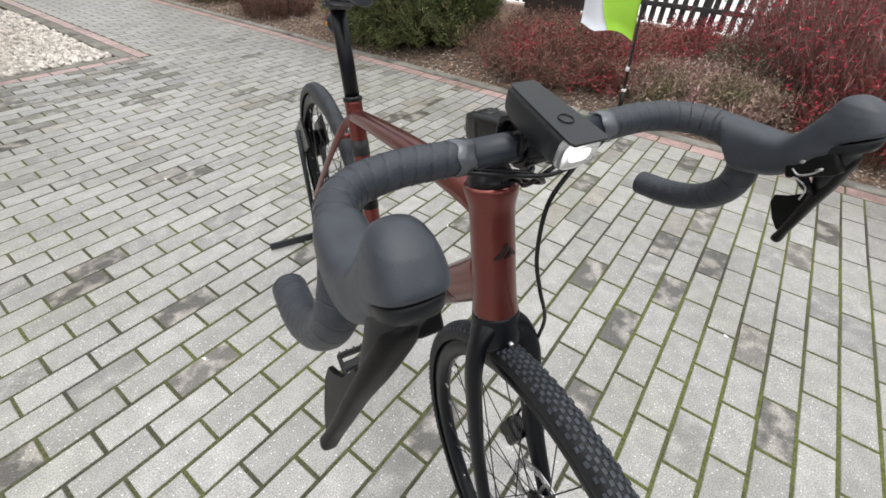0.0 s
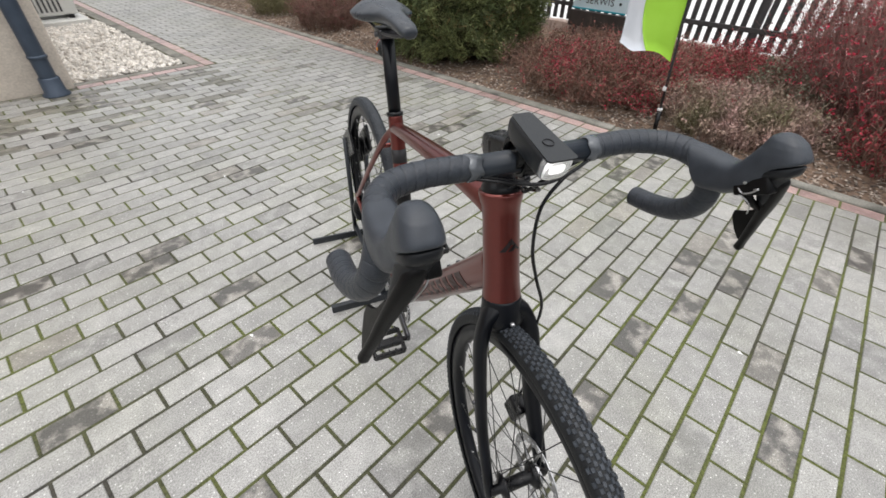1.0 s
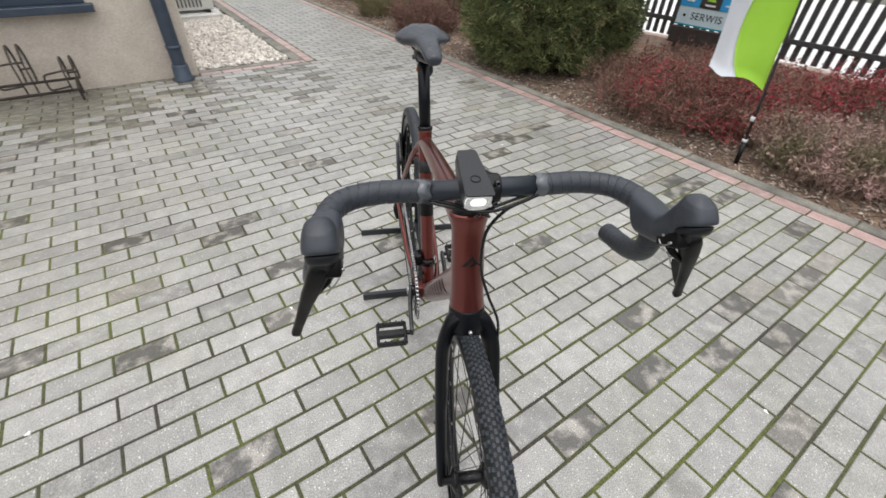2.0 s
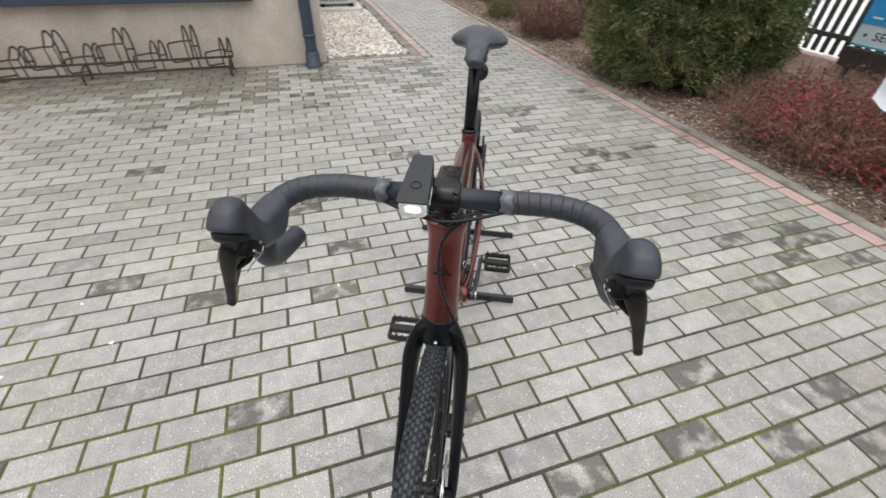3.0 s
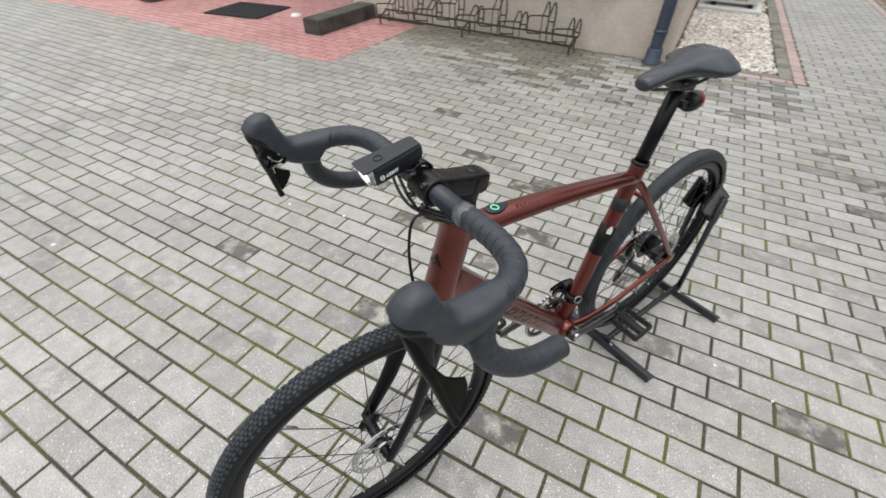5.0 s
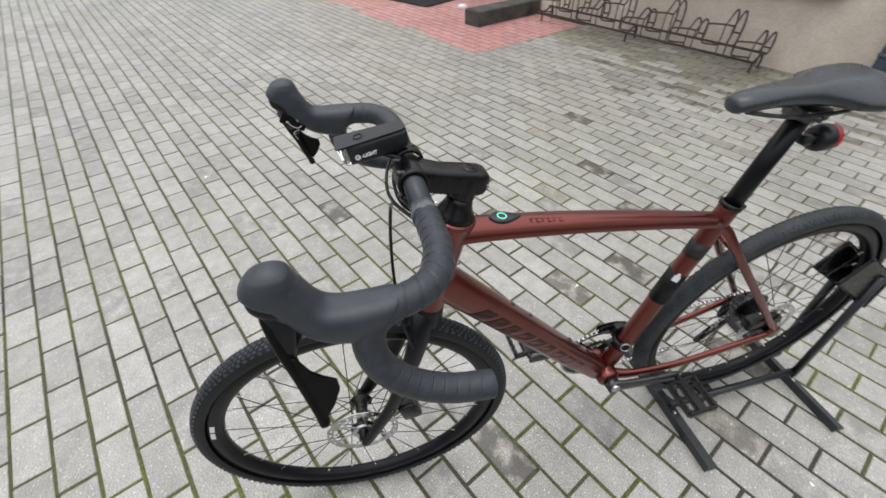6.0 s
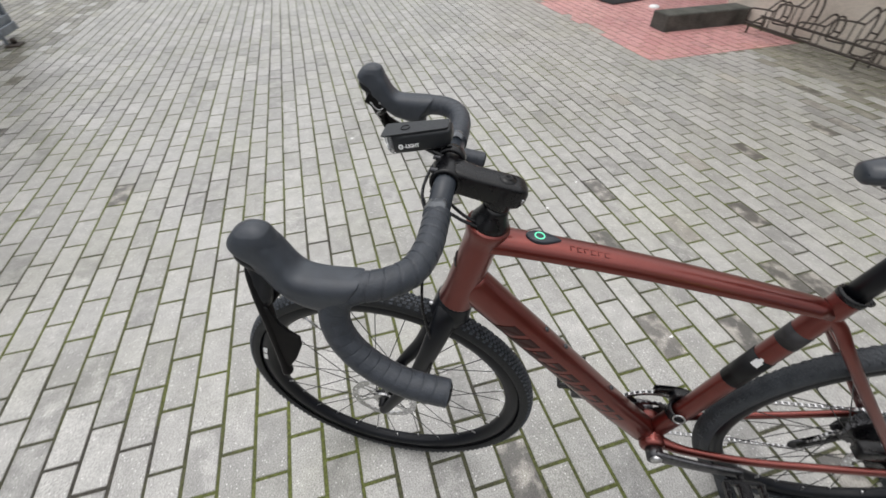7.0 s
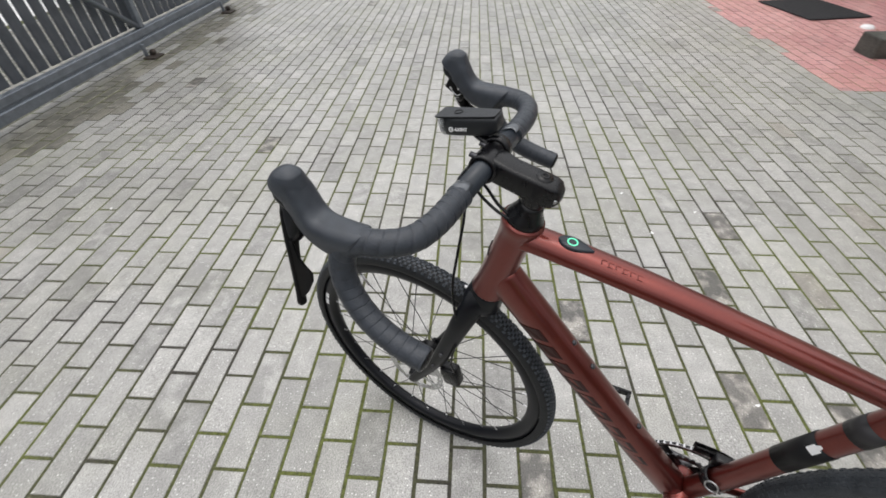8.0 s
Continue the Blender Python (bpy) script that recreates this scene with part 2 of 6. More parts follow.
OLD_CONCRETE = surface("dark_mossy_concrete", (0.05, 0.052, 0.044), (0.10, 0.10, 0.088), 0.95, 0, 6, fine=0.25, bump=0.8, bump_scale=90, space="World", stain=0.4, stain_scale=8)
ROAD = surface("pale_road_concrete", (0.66, 0.66, 0.65), (0.78, 0.78, 0.77), 0.9, 0, 2, fine=0.1, bump_scale=60, space="World")
FAR_GROUND = surface("grey_green_ground", (0.10, 0.10, 0.08), (0.16, 0.16, 0.12), 1, 0, 0.6, space="World")
RACK = surface("rusty_dark_steel_rod", (0.05, 0.043, 0.038), (0.095, 0.078, 0.066), 0.6, 0.5, 30, space="World")
GALV = surface("grey_galvanised_steel", (0.15, 0.17, 0.195), (0.22, 0.245, 0.275), 0.45, 0.4, 12, fine=0.1, bump_scale=80, space="World")
GATE_BOARD = surface("dark_blue_grey_gate_board", (0.060, 0.068, 0.080), (0.095, 0.105, 0.120), 0.6, 0.1, 12, space="World")
PALE = surface("dark_brown_grey_fence_board", (0.035, 0.034, 0.035), (0.065, 0.062, 0.062), 0.75, 0, 12, space="World")
PLINTH = surface("pinkish_split_stone", (0.42, 0.30, 0.25), (0.60, 0.48, 0.42), 0.9, 0, 8, fine=0.15, bump=0.5, bump_scale=80, space="World", vary=-0.15)
PEBBLE = surface("white_marble_pebble", (0.54, 0.50, 0.45), (0.80, 0.76, 0.70), 0.7, 0, 30, space="World", vary=0.28)
YEW = surface("dark_green_thuja", (0.055, 0.082, 0.028), (0.215, 0.235, 0.090), 0.7, 0, 5.0, vary=0.55, space="World")
YEW_BROWN = surface("browned_thuja_tip", (0.16, 0.12, 0.05), (0.24, 0.19, 0.08), 0.8, 0, 3.0, vary=0.35, space="World")
TWIG = surface("thin_brown_twig", (0.135, 0.085, 0.055), (0.25, 0.145, 0.115), 0.9, 0, 4, vary=0.45, space="World")
BARBERRY = surface("wine_red_leaf", (0.13, 0.040, 0.030), (0.42, 0.028, 0.055), 0.75, 0, 2.6, vary=0.5, space="World")
PINK_TWIG = surface("pinkish_brown_twig", (0.20, 0.110, 0.095), (0.38, 0.23, 0.205), 0.9, 0, 4, vary=0.4, space="World")
DULL_LEAF = surface("dull_brown_olive_leaf", (0.105, 0.068, 0.040), (0.235, 0.085, 0.070), 0.8, 0, 2.2, vary=0.4, space="World")
BROWN_LEAF = surface("brownish_red_leaf", (0.11, 0.060, 0.050), (0.21, 0.085, 0.078), 0.8, 0, 3, vary=0.4, space="World")
CRIMSON = surface("crimson_leaf", (0.22, 0.012, 0.028), (0.46, 0.022, 0.060), 0.7, 0, 5, vary=0.45, space="World")
BERRY = surface("red_berry", (0.42, 0.014, 0.04), (0.56, 0.035, 0.075), 0.4, 0, 6, vary=0.3, space="World")
HEATHER = surface("olive_and_pink_shoot", (0.165, 0.150, 0.080), (0.44, 0.28, 0.255), 0.8, 0, 4, vary=0.45, space="World")
STRAW = surface("dry_olive_shoot", (0.10, 0.095, 0.045), (0.20, 0.175, 0.085), 0.85, 0, 5, vary=0.3, space="World")
GREY_LEAF = surface("grey_green_leaf", (0.10, 0.115, 0.07), (0.21, 0.225, 0.16), 0.8, 0, 5, vary=0.4, space="World")
LIME = surface("lime_green_flag_cloth", (0.34, 0.64, 0.045), (0.39, 0.70, 0.07), 0.8, 0, 5)
WHITE_CLOTH = surface("white_flag_cloth", (0.68, 0.72, 0.78), (0.76, 0.79, 0.84), 0.8, 0, 5)
SIGN_BLUE = surface("bright_blue_print", (0.03, 0.30, 0.62), (0.04, 0.34, 0.68), 0.5, 0, 10)
SIGN_PALE = surface("pale_blue_white_print", (0.55, 0.67, 0.72), (0.60, 0.72, 0.77), 0.5, 0, 10)
SIGN_TEAL = surface("teal_print", (0.02, 0.30, 0.38), (0.03, 0.34, 0.42), 0.5, 0, 10)
SIGN_DARK = surface("dark_brown_board", (0.030, 0.024, 0.022), (0.05, 0.04, 0.036), 0.6, 0, 10)
AC_WHITE = surface("off_white_casing", (0.58, 0.58, 0.55), (0.66, 0.66, 0.63), 0.5, 0, 8)
MAT = surface("black_rubber_mat", (0.010, 0.010, 0.012), (0.02, 0.02, 0.022), 0.85, 0, 40, bump=0.6, bump_scale=120)
RED_LENS = surface("red_lamp_lens", (0.40, 0.01, 0.015), (0.5, 0.02, 0.02), 0.15, 0, 20)
ORANGE = surface("orange_reflector", (0.75, 0.25, 0.01), (0.8, 0.3, 0.02), 0.2, 0, 20)
CHROME = surface("chromed_reflector", (0.88, 0.88, 0.88), (0.93, 0.93, 0.93), 0.16, 1.0, 120)
DARK_GLASS = surface("dark_window_glass", (0.012, 0.015, 0.018), (0.016, 0.02, 0.024), 0.06, 0, 2, rough_vary=0.02)

GLASS = bpy.data.materials.new("clear_lamp_lens")
GLASS.use_nodes = True
gb = GLASS.node_tree.nodes["Principled BSDF"]
gb.inputs["Base Color"].default_value = (0.97, 0.98, 0.99, 1)
gb.inputs["Transmission Weight"].default_value, gb.inputs["Roughness"].default_value, gb.inputs["IOR"].default_value = 0.85, 0.08, 1.3
LED = bpy.data.materials.new("lit_white_diode")
LED.use_nodes = True
gb = LED.node_tree.nodes["Principled BSDF"]
gb.inputs["Emission Color"].default_value, gb.inputs["Emission Strength"].default_value = (1.0, 0.98, 0.96, 1), 0.7
GLOW = bpy.data.materials.new("green_power_ring")
GLOW.use_nodes = True
gb = GLOW.node_tree.nodes["Principled BSDF"]
gb.inputs["Base Color"].default_value = (0.1, 0.6, 0.35, 1)
gb.inputs["Emission Color"].default_value, gb.inputs["Emission Strength"].default_value = (0.18, 0.75, 0.50, 1), 0.55


# ---------------------------------------------------------------- mesh tools
def mesh_object(name, bm, material, parent=None, label="", smooth=True):
    data = bpy.data.meshes.new(name)
    bmesh.ops.recalc_face_normals(bm, faces=bm.faces)
    bm.to_mesh(data)
    bm.free()
    for p in data.polygons:
        p.use_smooth = smooth
    data.materials.append(material)
    ob = new(name, data)
    if parent is not None:
        ob.parent = parent
    if label:
        ob["label"] = label
    return ob


def part(name, bm, material, parent, label="", smooth=True):
    return mesh_object(name, bm, material, parent, label, smooth)


def raw_object(name, verts, faces, material, parent=None, smooth=False):
    data = bpy.data.meshes.new(name)
    data.from_pydata(verts, [], faces)
    data.materials.append(material)
    if smooth:
        for p in data.polygons:
            p.use_smooth = True
    ob = new(name, data)
    if parent is not None:
        ob.parent = parent
    return ob


def spline(points, steps=6):
    """A smooth line through the points; each point may carry more numbers after x, y, z."""
    p = np.array(points, float)
    out = []
    for i in range(len(p) - 1):
        p0, p1, p2, p3 = p[max(i - 1, 0)], p[i], p[i + 1], p[min(i + 2, len(p) - 1)]
        for k in range(steps):
            t = k / steps
            out.append(0.5 * (2 * p1 + (p2 - p0) * t + (2 * p0 - 5 * p1 + 4 * p2 - p3) * t**2 + (3 * p1 - p0 - 3 * p2 + p3) * t**3))
    out.append(p[-1])
    return np.array(out)


def tube(bm, path, wide, tall=None, segs=14, caps=True, side=(1, 0, 0), round_cap=False, square=2.0):
    """A pipe along a path. wide and tall: half-sizes across, numbers or one a point; side: the way that 'wide' lies. square > 2: a boxier section."""
    path = [Vector(p[:3]) for p in path]
    n = len(path)
    wide = [wide] * n if np.isscalar(wide) else list(wide)
    tall = wide if tall is None else ([tall] * n if np.isscalar(tall) else list(tall))
    if round_cap:
        def bulge(p, q, w, h):
            d = (p - q).normalized() * min(w, h)
            return [(p + d * math.sin(a), w * math.cos(a), h * math.cos(a)) for a in (0.5, 1.0, 1.4)]
        head, tail = bulge(path[0], path[1], wide[0], tall[0]), bulge(path[-1], path[-2], wide[-1], tall[-1])
        rows = head[::-1] + list(zip(path, wide, tall)) + tail
        path, wide, tall = [r[0] for r in rows], [r[1] for r in rows], [r[2] for r in rows]
        n = len(path)
    rings, ref = [], Vector(side)
    for i in range(n):
        d = (path[min(i + 1, n - 1)] - path[max(i - 1, 0)]).normalized()
        s = ref - d * ref.dot(d)
        s = s.normalized() if s.length > 1e-4 else d.orthogonal().normalized()
        ref = s
        u = d.cross(s)
        ring = []
        for k in range(segs):
            a = 2 * math.pi * k / segs
            c, q = math.cos(a), math.sin(a)
            c, q = math.copysign(abs(c) ** (2 / square), c), math.copysign(abs(q) ** (2 / square), q)
            ring.append(bm.verts.new(path[i] + s * (wide[i] * c) + u * (tall[i] * q)))
        rings.append(ring)
    for r0, r1 in zip(rings, rings[1:]):
        for k in range(segs):
            bm.faces.new((r0[k], r0[(k + 1) % segs], r1[(k + 1) % segs], r1[k]))
    if caps:
        bm.faces.new(rings[0][::-1])
        bm.faces.new(rings[-1])
    return bm


def slab(bm, x0, x1, y0, y1, z0, z1, bevel=0.0, m=None, segments=1):
    """A block between two corners, with bevelled edges."""
    made = bmesh.ops.create_cube(bm, size=1)["verts"]
    bmesh.ops.scale(bm, vec=(x1 - x0, y1 - y0, z1 - z0), verts=made)
    bmesh.ops.translate(bm, vec=((x0 + x1) / 2, (y0 + y1) / 2, (z0 + z1) / 2), verts=made)
    if bevel:
        edges = list({e for v in made for e in v.link_edges})
        got = bmesh.ops.bevel(bm, geom=edges, offset=bevel, segments=segments, affect="EDGES", profile=0.5)
        made = list({v for f in got["faces"] for v in f.verts} | {v for v in made if v.is_valid})
    if m is not None:
        bmesh.ops.transform(bm, matrix=m, verts=made)
    return bm


def lathe(bm, profile, centre, axis, segs=24, close=False):
    """A turned shape: profile of (radius, way along the axis)."""
    axis = Vector(axis).normalized()
    s = axis.orthogonal().normalized()
    u, c = axis.cross(s), Vector(centre)
    rings = []
    for r, h in profile:
        rings.append([bm.verts.new(c + axis * h + (s * math.cos(a) + u * math.sin(a)) * max(r, 1e-5)) for a in (2 * math.pi * k / segs for k in range(segs))])
    pairs = list(zip(rings, rings[1:])) + ([(rings[-1], rings[0])] if close else [])
    for r0, r1 in pairs:
        for k in range(segs):
            bm.faces.new((r0[k], r0[(k + 1) % segs], r1[(k + 1) % segs], r1[k]))
    return bm


def loft(bm, rings, caps=True):
    rows = [[bm.verts.new(p) for p in ring] for ring in rings]
    for r0, r1 in zip(rows, rows[1:]):
        for k in range(len(r0)):
            bm.faces.new((r0[k], r0[(k + 1) % len(r0)], r1[(k + 1) % len(r0)], r1[k]))
    if caps:
        bm.faces.new(rows[0][::-1])
        bm.faces.new(rows[-1])
    return bm


def thing(name, label, category, m=Matrix(), group="", kind=""):
    ob = new(name)
    ob.empty_display_size = 0.05
    ob.matrix_world = m
    return tagged(ob, label, category, group, kind)


def B():
    return bmesh.new()


# ---------------------------------------------------------------- ground, kerbs, walls
WALL_V = 4.65          # the plaster wall's face
KERB_U = 2.705         # the kerb's inner edge
ENTRY_V = 5.38         # the recessed door's wall

bm = B()
slab(bm, -400, 400, -400, 400, -0.5, -0.06)
tagged(mesh_object("ground", bm, FAR_GROUND, smooth=False), "wide flat ground round the yard", "ground", kind="structure")

bm = B()
slab(bm, -30, 14, -30, -5.2, -0.05, -0.012)
tagged(mesh_object("road", bm, ROAD, smooth=False), "pale concrete road behind the sliding gate", "road", kind="structure")
bm = B()
slab(bm, 5.75, 14, -5.199, 30, -0.05, -0.012)
tagged(mesh_object("pavement", bm, ROAD, smooth=False), "pale pavement behind the garden fence", "pavement", kind="structure")


def heightfield(name, u0, u1, v0, v1, step, height, material):
    nu, nv = int((u1 - u0) / step) + 1, int((v1 - v0) / step) + 1
    verts = [(u0 + (u1 - u0) * i / (nu - 1), v0 + (v1 - v0) * j / (nv - 1), 0) for j in range(nv) for i in range(nu)]
    verts = [(x, y, height(x, y)) for x, y, _ in verts]
    faces = [(j * nu + i, j * nu + i + 1, (j + 1) * nu + i + 1, (j + 1) * nu + i) for j in range(nv - 1) for i in range(nu - 1)]
    return raw_object(name, verts, faces, material, smooth=True)


def soil_height(x, y):
    edge = min(1, max(0, (x - 2.80) / 0.35))
    return -0.03 + edge * (0.05 + 0.035 * noise.noise((x * 1.7, y * 1.7, 3))) + 0.012 * noise.noise((x * 9, y * 9, 1)) + 0.006 * noise.noise((x * 31, y * 31, 7))


tagged(heightfield("flower_bed", 2.79, 5.55, -3.0, 16, 0.055, soil_height, SOIL), "bare brown soil bed with bark and litter", "flower bed", kind="structure")

# bark chips and pale litter on the bed
rng = np.random.default_rng(5)
verts, faces = [], []
for _ in range(7600):
    x, y = 2.81 + abs(rng.normal(0, 0.38)), rng.uniform(-2.5, 9)
    if x > 5:
        continue
    z = soil_height(x, y) + 0.006
    a, w, h = rng.uniform(0, 6.3), rng.uniform(0.004, 0.012), rng.uniform(0.008, 0.03)
    d, s = np.array([math.cos(a), math.sin(a), rng.uniform(-0.4, 0.4)]) * h, np.array([-math.sin(a), math.cos(a), rng.uniform(-0.4, 0.4)]) * w
    c, k = np.array([x, y, z]), len(verts)
    verts += [tuple(c - d), tuple(c + s), tuple(c + d), tuple(c - s), tuple(c + np.array([0, 0, w * 0.7]))]
    faces += [(k, k + 1, k + 4), (k + 1, k + 2, k + 4), (k + 2, k + 3, k + 4), (k + 3, k, k + 4)]
LITTER = surface("bark_and_dry_leaf_litter", (0.07, 0.046, 0.032), (0.44, 0.37, 0.31), 0.95, 0, 40, vary=0.7, space="World")
tagged(raw_object("bark_litter", verts, faces, LITTER), "scattered bark chips and dry leaf litter on soil", "litter", kind="stuff")

# joint bed under all pavers
bm = B()
for x0, x1, y0, y1 in ((-14, 2.80, -5.2, 4.62), (-14, 0.24, 4.62, 5.6), (1.17, 2.80, 4.62, 16), (0.2, 1.17, 4.62, 4.77)):
    slab(bm, x0, x1, y0, y1, -0.058, -0.0021)
tagged(mesh_object("paving_bed", bm, JOINT, smooth=False), "sand and green moss in the paving joints", "paving joint", kind="structure")

# the building
bm = B()
slab(bm, -3.72, 0.22, WALL_V, 5.0, -0.05, 3.2, 0.012)
slab(bm, -0.08, 0.219, 5.001, 12, -0.05, 3.2)
wall = mesh_object("wall_north", bm, PLASTER, smooth=False)
tagged(wall, "rough beige plaster wall, stained near the ground", "wall", kind="structure")
bm = B()
slab(bm, -3.72, -3.45, 5.001, ENTRY_V, -0.05, 3.2)
slab(bm, -4.12, -3.721, ENTRY_V, ENTRY_V + 0.3, -0.05, 3.2)
slab(bm, -14, -5.95, ENTRY_V, ENTRY_V + 0.3, -0.05, 3.2)
slab(bm, -5.949, -4.121, ENTRY_V, ENTRY_V + 0.3, 2.15, 3.2)
tagged(mesh_object("wall_entrance", bm, PLASTER, smooth=False), "rough beige plaster wall round the entrance", "wall", kind="structure")

door = thing("door_1", "dark blue-grey entrance door with pale threshold", "door", pose(-5.03, ENTRY_V + 0.06, 0), kind="structure")
bm = B()
slab(bm, -0.90, 0.90, 0.0, 0.06, 0.05, 2.14, 0.006)
part("door_leaf", bm, BLUE_METAL, door, smooth=False)
bm = B()
slab(bm, -0.92, 0.92, -0.09, 0.10, -0.03, 0.045, 0.008)
part("threshold", bm, AC_WHITE, door, "pale metal threshold", smooth=False)

# window with its metal sill
win = thing("window_1", "dark window over a blue-grey metal sill", "window", pose(-1.6, WALL_V, 0), kind="structure")
bm = B()
slab(bm, -1.35, 1.21, -0.10, 0.02, 0.625, 0.655, 0.004)
slab(bm, -1.35, 1.21, -0.105, -0.085, 0.60, 0.655, 0.004)
part("window_sill", bm, BLUE_METAL, win, "folded blue-grey metal sill", smooth=False)
bm = B()
slab(bm, -1.3, 1.16, -0.012, 0.02, 0.656, 0.74, 0.004)
slab(bm, -1.3, 1.16, -0.012, 0.02, 1.75, 1.83, 0.004)
for x in (-1.3, -0.11, 1.08):
    slab(bm, x, x + 0.08, -0.012, 0.02, 0.741, 1.749, 0.004)
part("window_frame", bm, BLUE_METAL, win, smooth=False)
for x in (-1.22, -0.03):
    bm = B()
    slab(bm, x, x + 1.11, 0.004, 0.012, 0.741, 1.749)
    part("pane", bm, DARK_GLASS, win, smooth=False)


def downpipe(u, v, turn):
    ob = thing("downpipe", "blue-grey metal rain downpipe with cast foot", "downpipe", pose(u, v, 0, 0, 0, turn))
    bm = B()
    lathe(bm, [(0.056, 0.12), (0.058, 0.3), (0.058, 3.0)], (0, 0, 0), (0, 0, 1), 20)
    part("pipe", bm, BLUE_METAL, ob)
    bm = B()
    lathe(bm, [(0.0, -0.01), (0.095, -0.01), (0.096, 0.012), (0.075, 0.03), (0.070, 0.13), (0.064, 0.14), (0.058, 0.14)], (0, 0, 0), (0, 0, 1), 20)
    part("foot", bm, BLUE_METAL, ob)
    for z in (0.29, 1.9):
        bm = B()
        lathe(bm, [(0.058, z - 0.014), (0.064, z - 0.012), (0.066, z), (0.064, z + 0.012), (0.058, z + 0.014)], (0, 0, 0), (0, 0, 1), 20)
        slab(bm, -0.012, 0.012, 0.05, 0.16, z - 0.01, z + 0.01)
        part("bracket", bm, BLUE_METAL, ob)
    return ob


downpipe(0.07, WALL_V - 0.105, 0)
downpipe(-3.86, ENTRY_V - 0.12, 0)


# low dark concrete walls beside the entrance
def low_wall(u0, u1, v0, v1, z):
    ob = thing("low_wall", "low dark mossy concrete wall beside the entrance", "low wall", pose((u0 + u1) / 2, (v0 + v1) / 2, 0), "entrance walls")
    bm = B()
    slab(bm, (u0 - u1) / 2, (u1 - u0) / 2, (v0 - v1) / 2, (v1 - v0) / 2, -0.05, z, 0.015, segments=2)
    part("block", bm, OLD_CONCRETE, ob, smooth=False)


low_wall(-3.58, -3.34, 3.56, 4.62, 0.16)
low_wall(-6.75, -6.50, 3.60, 5.33, 0.16)


def box_thing(name, label, category, material, dims, m, bevel=0.01, group=""):
    ob = thing(name, label, category, m, group)
    bm = B()
    slab(bm, *dims, bevel)
    part("body", bm, material, ob, smooth=False)
    return ob


mat_thing = box_thing("doormat", "black rubber doormat lying on the red pavers", "doormat", MAT, (-0.42, 0.42, -0.36, 0.36, 0.0, 0.012), pose(-4.99, 4.00, 0.004, 0, 0, 10), 0.004)
for k in range(18):
    bm = B()
    slab(bm, -0.40, 0.40, -0.345 + k * 0.0395, -0.345 + k * 0.0395 + 0.022, 0.010, 0.016, 0.002)
    part("ridge", bm, MAT, mat_thing, smooth=False)

cap = thing("floor_lamp", "small round white lamp set in the red paving", "floor lamp", pose(-4.26, 4.13, 0))
bm = B()
lathe(bm, [(0.0, 0.028), (0.045, 0.026), (0.06, 0.012), (0.062, -0.005)], (0, 0, 0), (0, 0, 1), 20)
part("dome", bm, WHITE, cap)

pot = thing("planter", "large round black planter beside the entrance door", "planter", pose(-5.95, 4.95, 0))
bm = B()
lathe(bm, [(0.0, 0.0), (0.15, 0.0), (0.16, 0.02), (0.21, 0.38), (0.225, 0.39), (0.225, 0.43), (0.20, 0.43), (0.19, 0.37), (0.0, 0.37)], (0, 0, 0), (0, 0, 1), 28)
part("pot", bm, BLACK, pot)

box = thing("wall_socket", "small white plastic box fixed to the wall", "socket box", pose(-3.26, WALL_V, 0.38))
bm = B()
slab(bm, -0.055, 0.055, -0.05, 0.0, -0.035, 0.035, 0.008, segments=2)
part("casing", bm, AC_WHITE, box, smooth=False)

# air conditioner on its slab, by the side wall
ac = thing("air_conditioner", "off-white outdoor air conditioner on a concrete slab", "air conditioner", pose(0.62, 7.75, 0))
bm = B()
slab(bm, -0.36, 0.44, -0.32, 0.42, -0.02, 0.06, 0.008)
part("base_slab", bm, AC_WHITE, ac, "pale concrete base slab", smooth=False)
bm = B()
slab(bm, -0.28, 0.38, -0.14, 0.18, 0.10, 0.66, 0.015, segments=2)
part("casing", bm, AC_WHITE, ac, smooth=False)
for x in (-0.2, 0.26):
    bm = B()
    slab(bm, x, x + 0.06, -0.16, 0.20, 0.061, 0.10)
    part("foot", bm, BLACK, ac, smooth=False)
for k in range(9):
    bm = B()
    slab(bm, -0.2 + k * 0.05, -0.2 + k * 0.05 + 0.022, -0.146, -0.139, 0.14, 0.60)
    part("slat", bm, DARK_STEEL, ac, smooth=False)

# white pebbles in their bed
bm = B()
slab(bm, 0.22, 1.165, 4.772, 12, -0.055, -0.02)
tagged(mesh_object("pebble_bed", bm, SOIL, smooth=False), "soil under the white pebbles", "pebble bed", kind="structure")
rng = np.random.default_rng(11)
base = B()
bmesh.ops.create_icosphere(base, subdivisions=1, radius=1)
shape = np.array([v.co[:] for v in base.verts])
tris = np.array([[v.index for v in f.verts] for f in base.faces])
base.free()


def scatter(places, sizes, rng, stretch=(0.7, 1.3)):
    verts, faces = [], []
    for k, (c, s) in enumerate(zip(places, sizes)):
        q = np.array(Euler(rng.uniform(0, 6.28, 3)).to_matrix())
        r = shape * rng.uniform(*stretch, 3) * s * (1 + rng.normal(0, 0.08, (len(shape), 1)))
        verts.append(r @ q.T + c)
        faces.append(tris + k * len(shape))
    return np.concatenate(verts).tolist(), np.concatenate(faces).tolist()


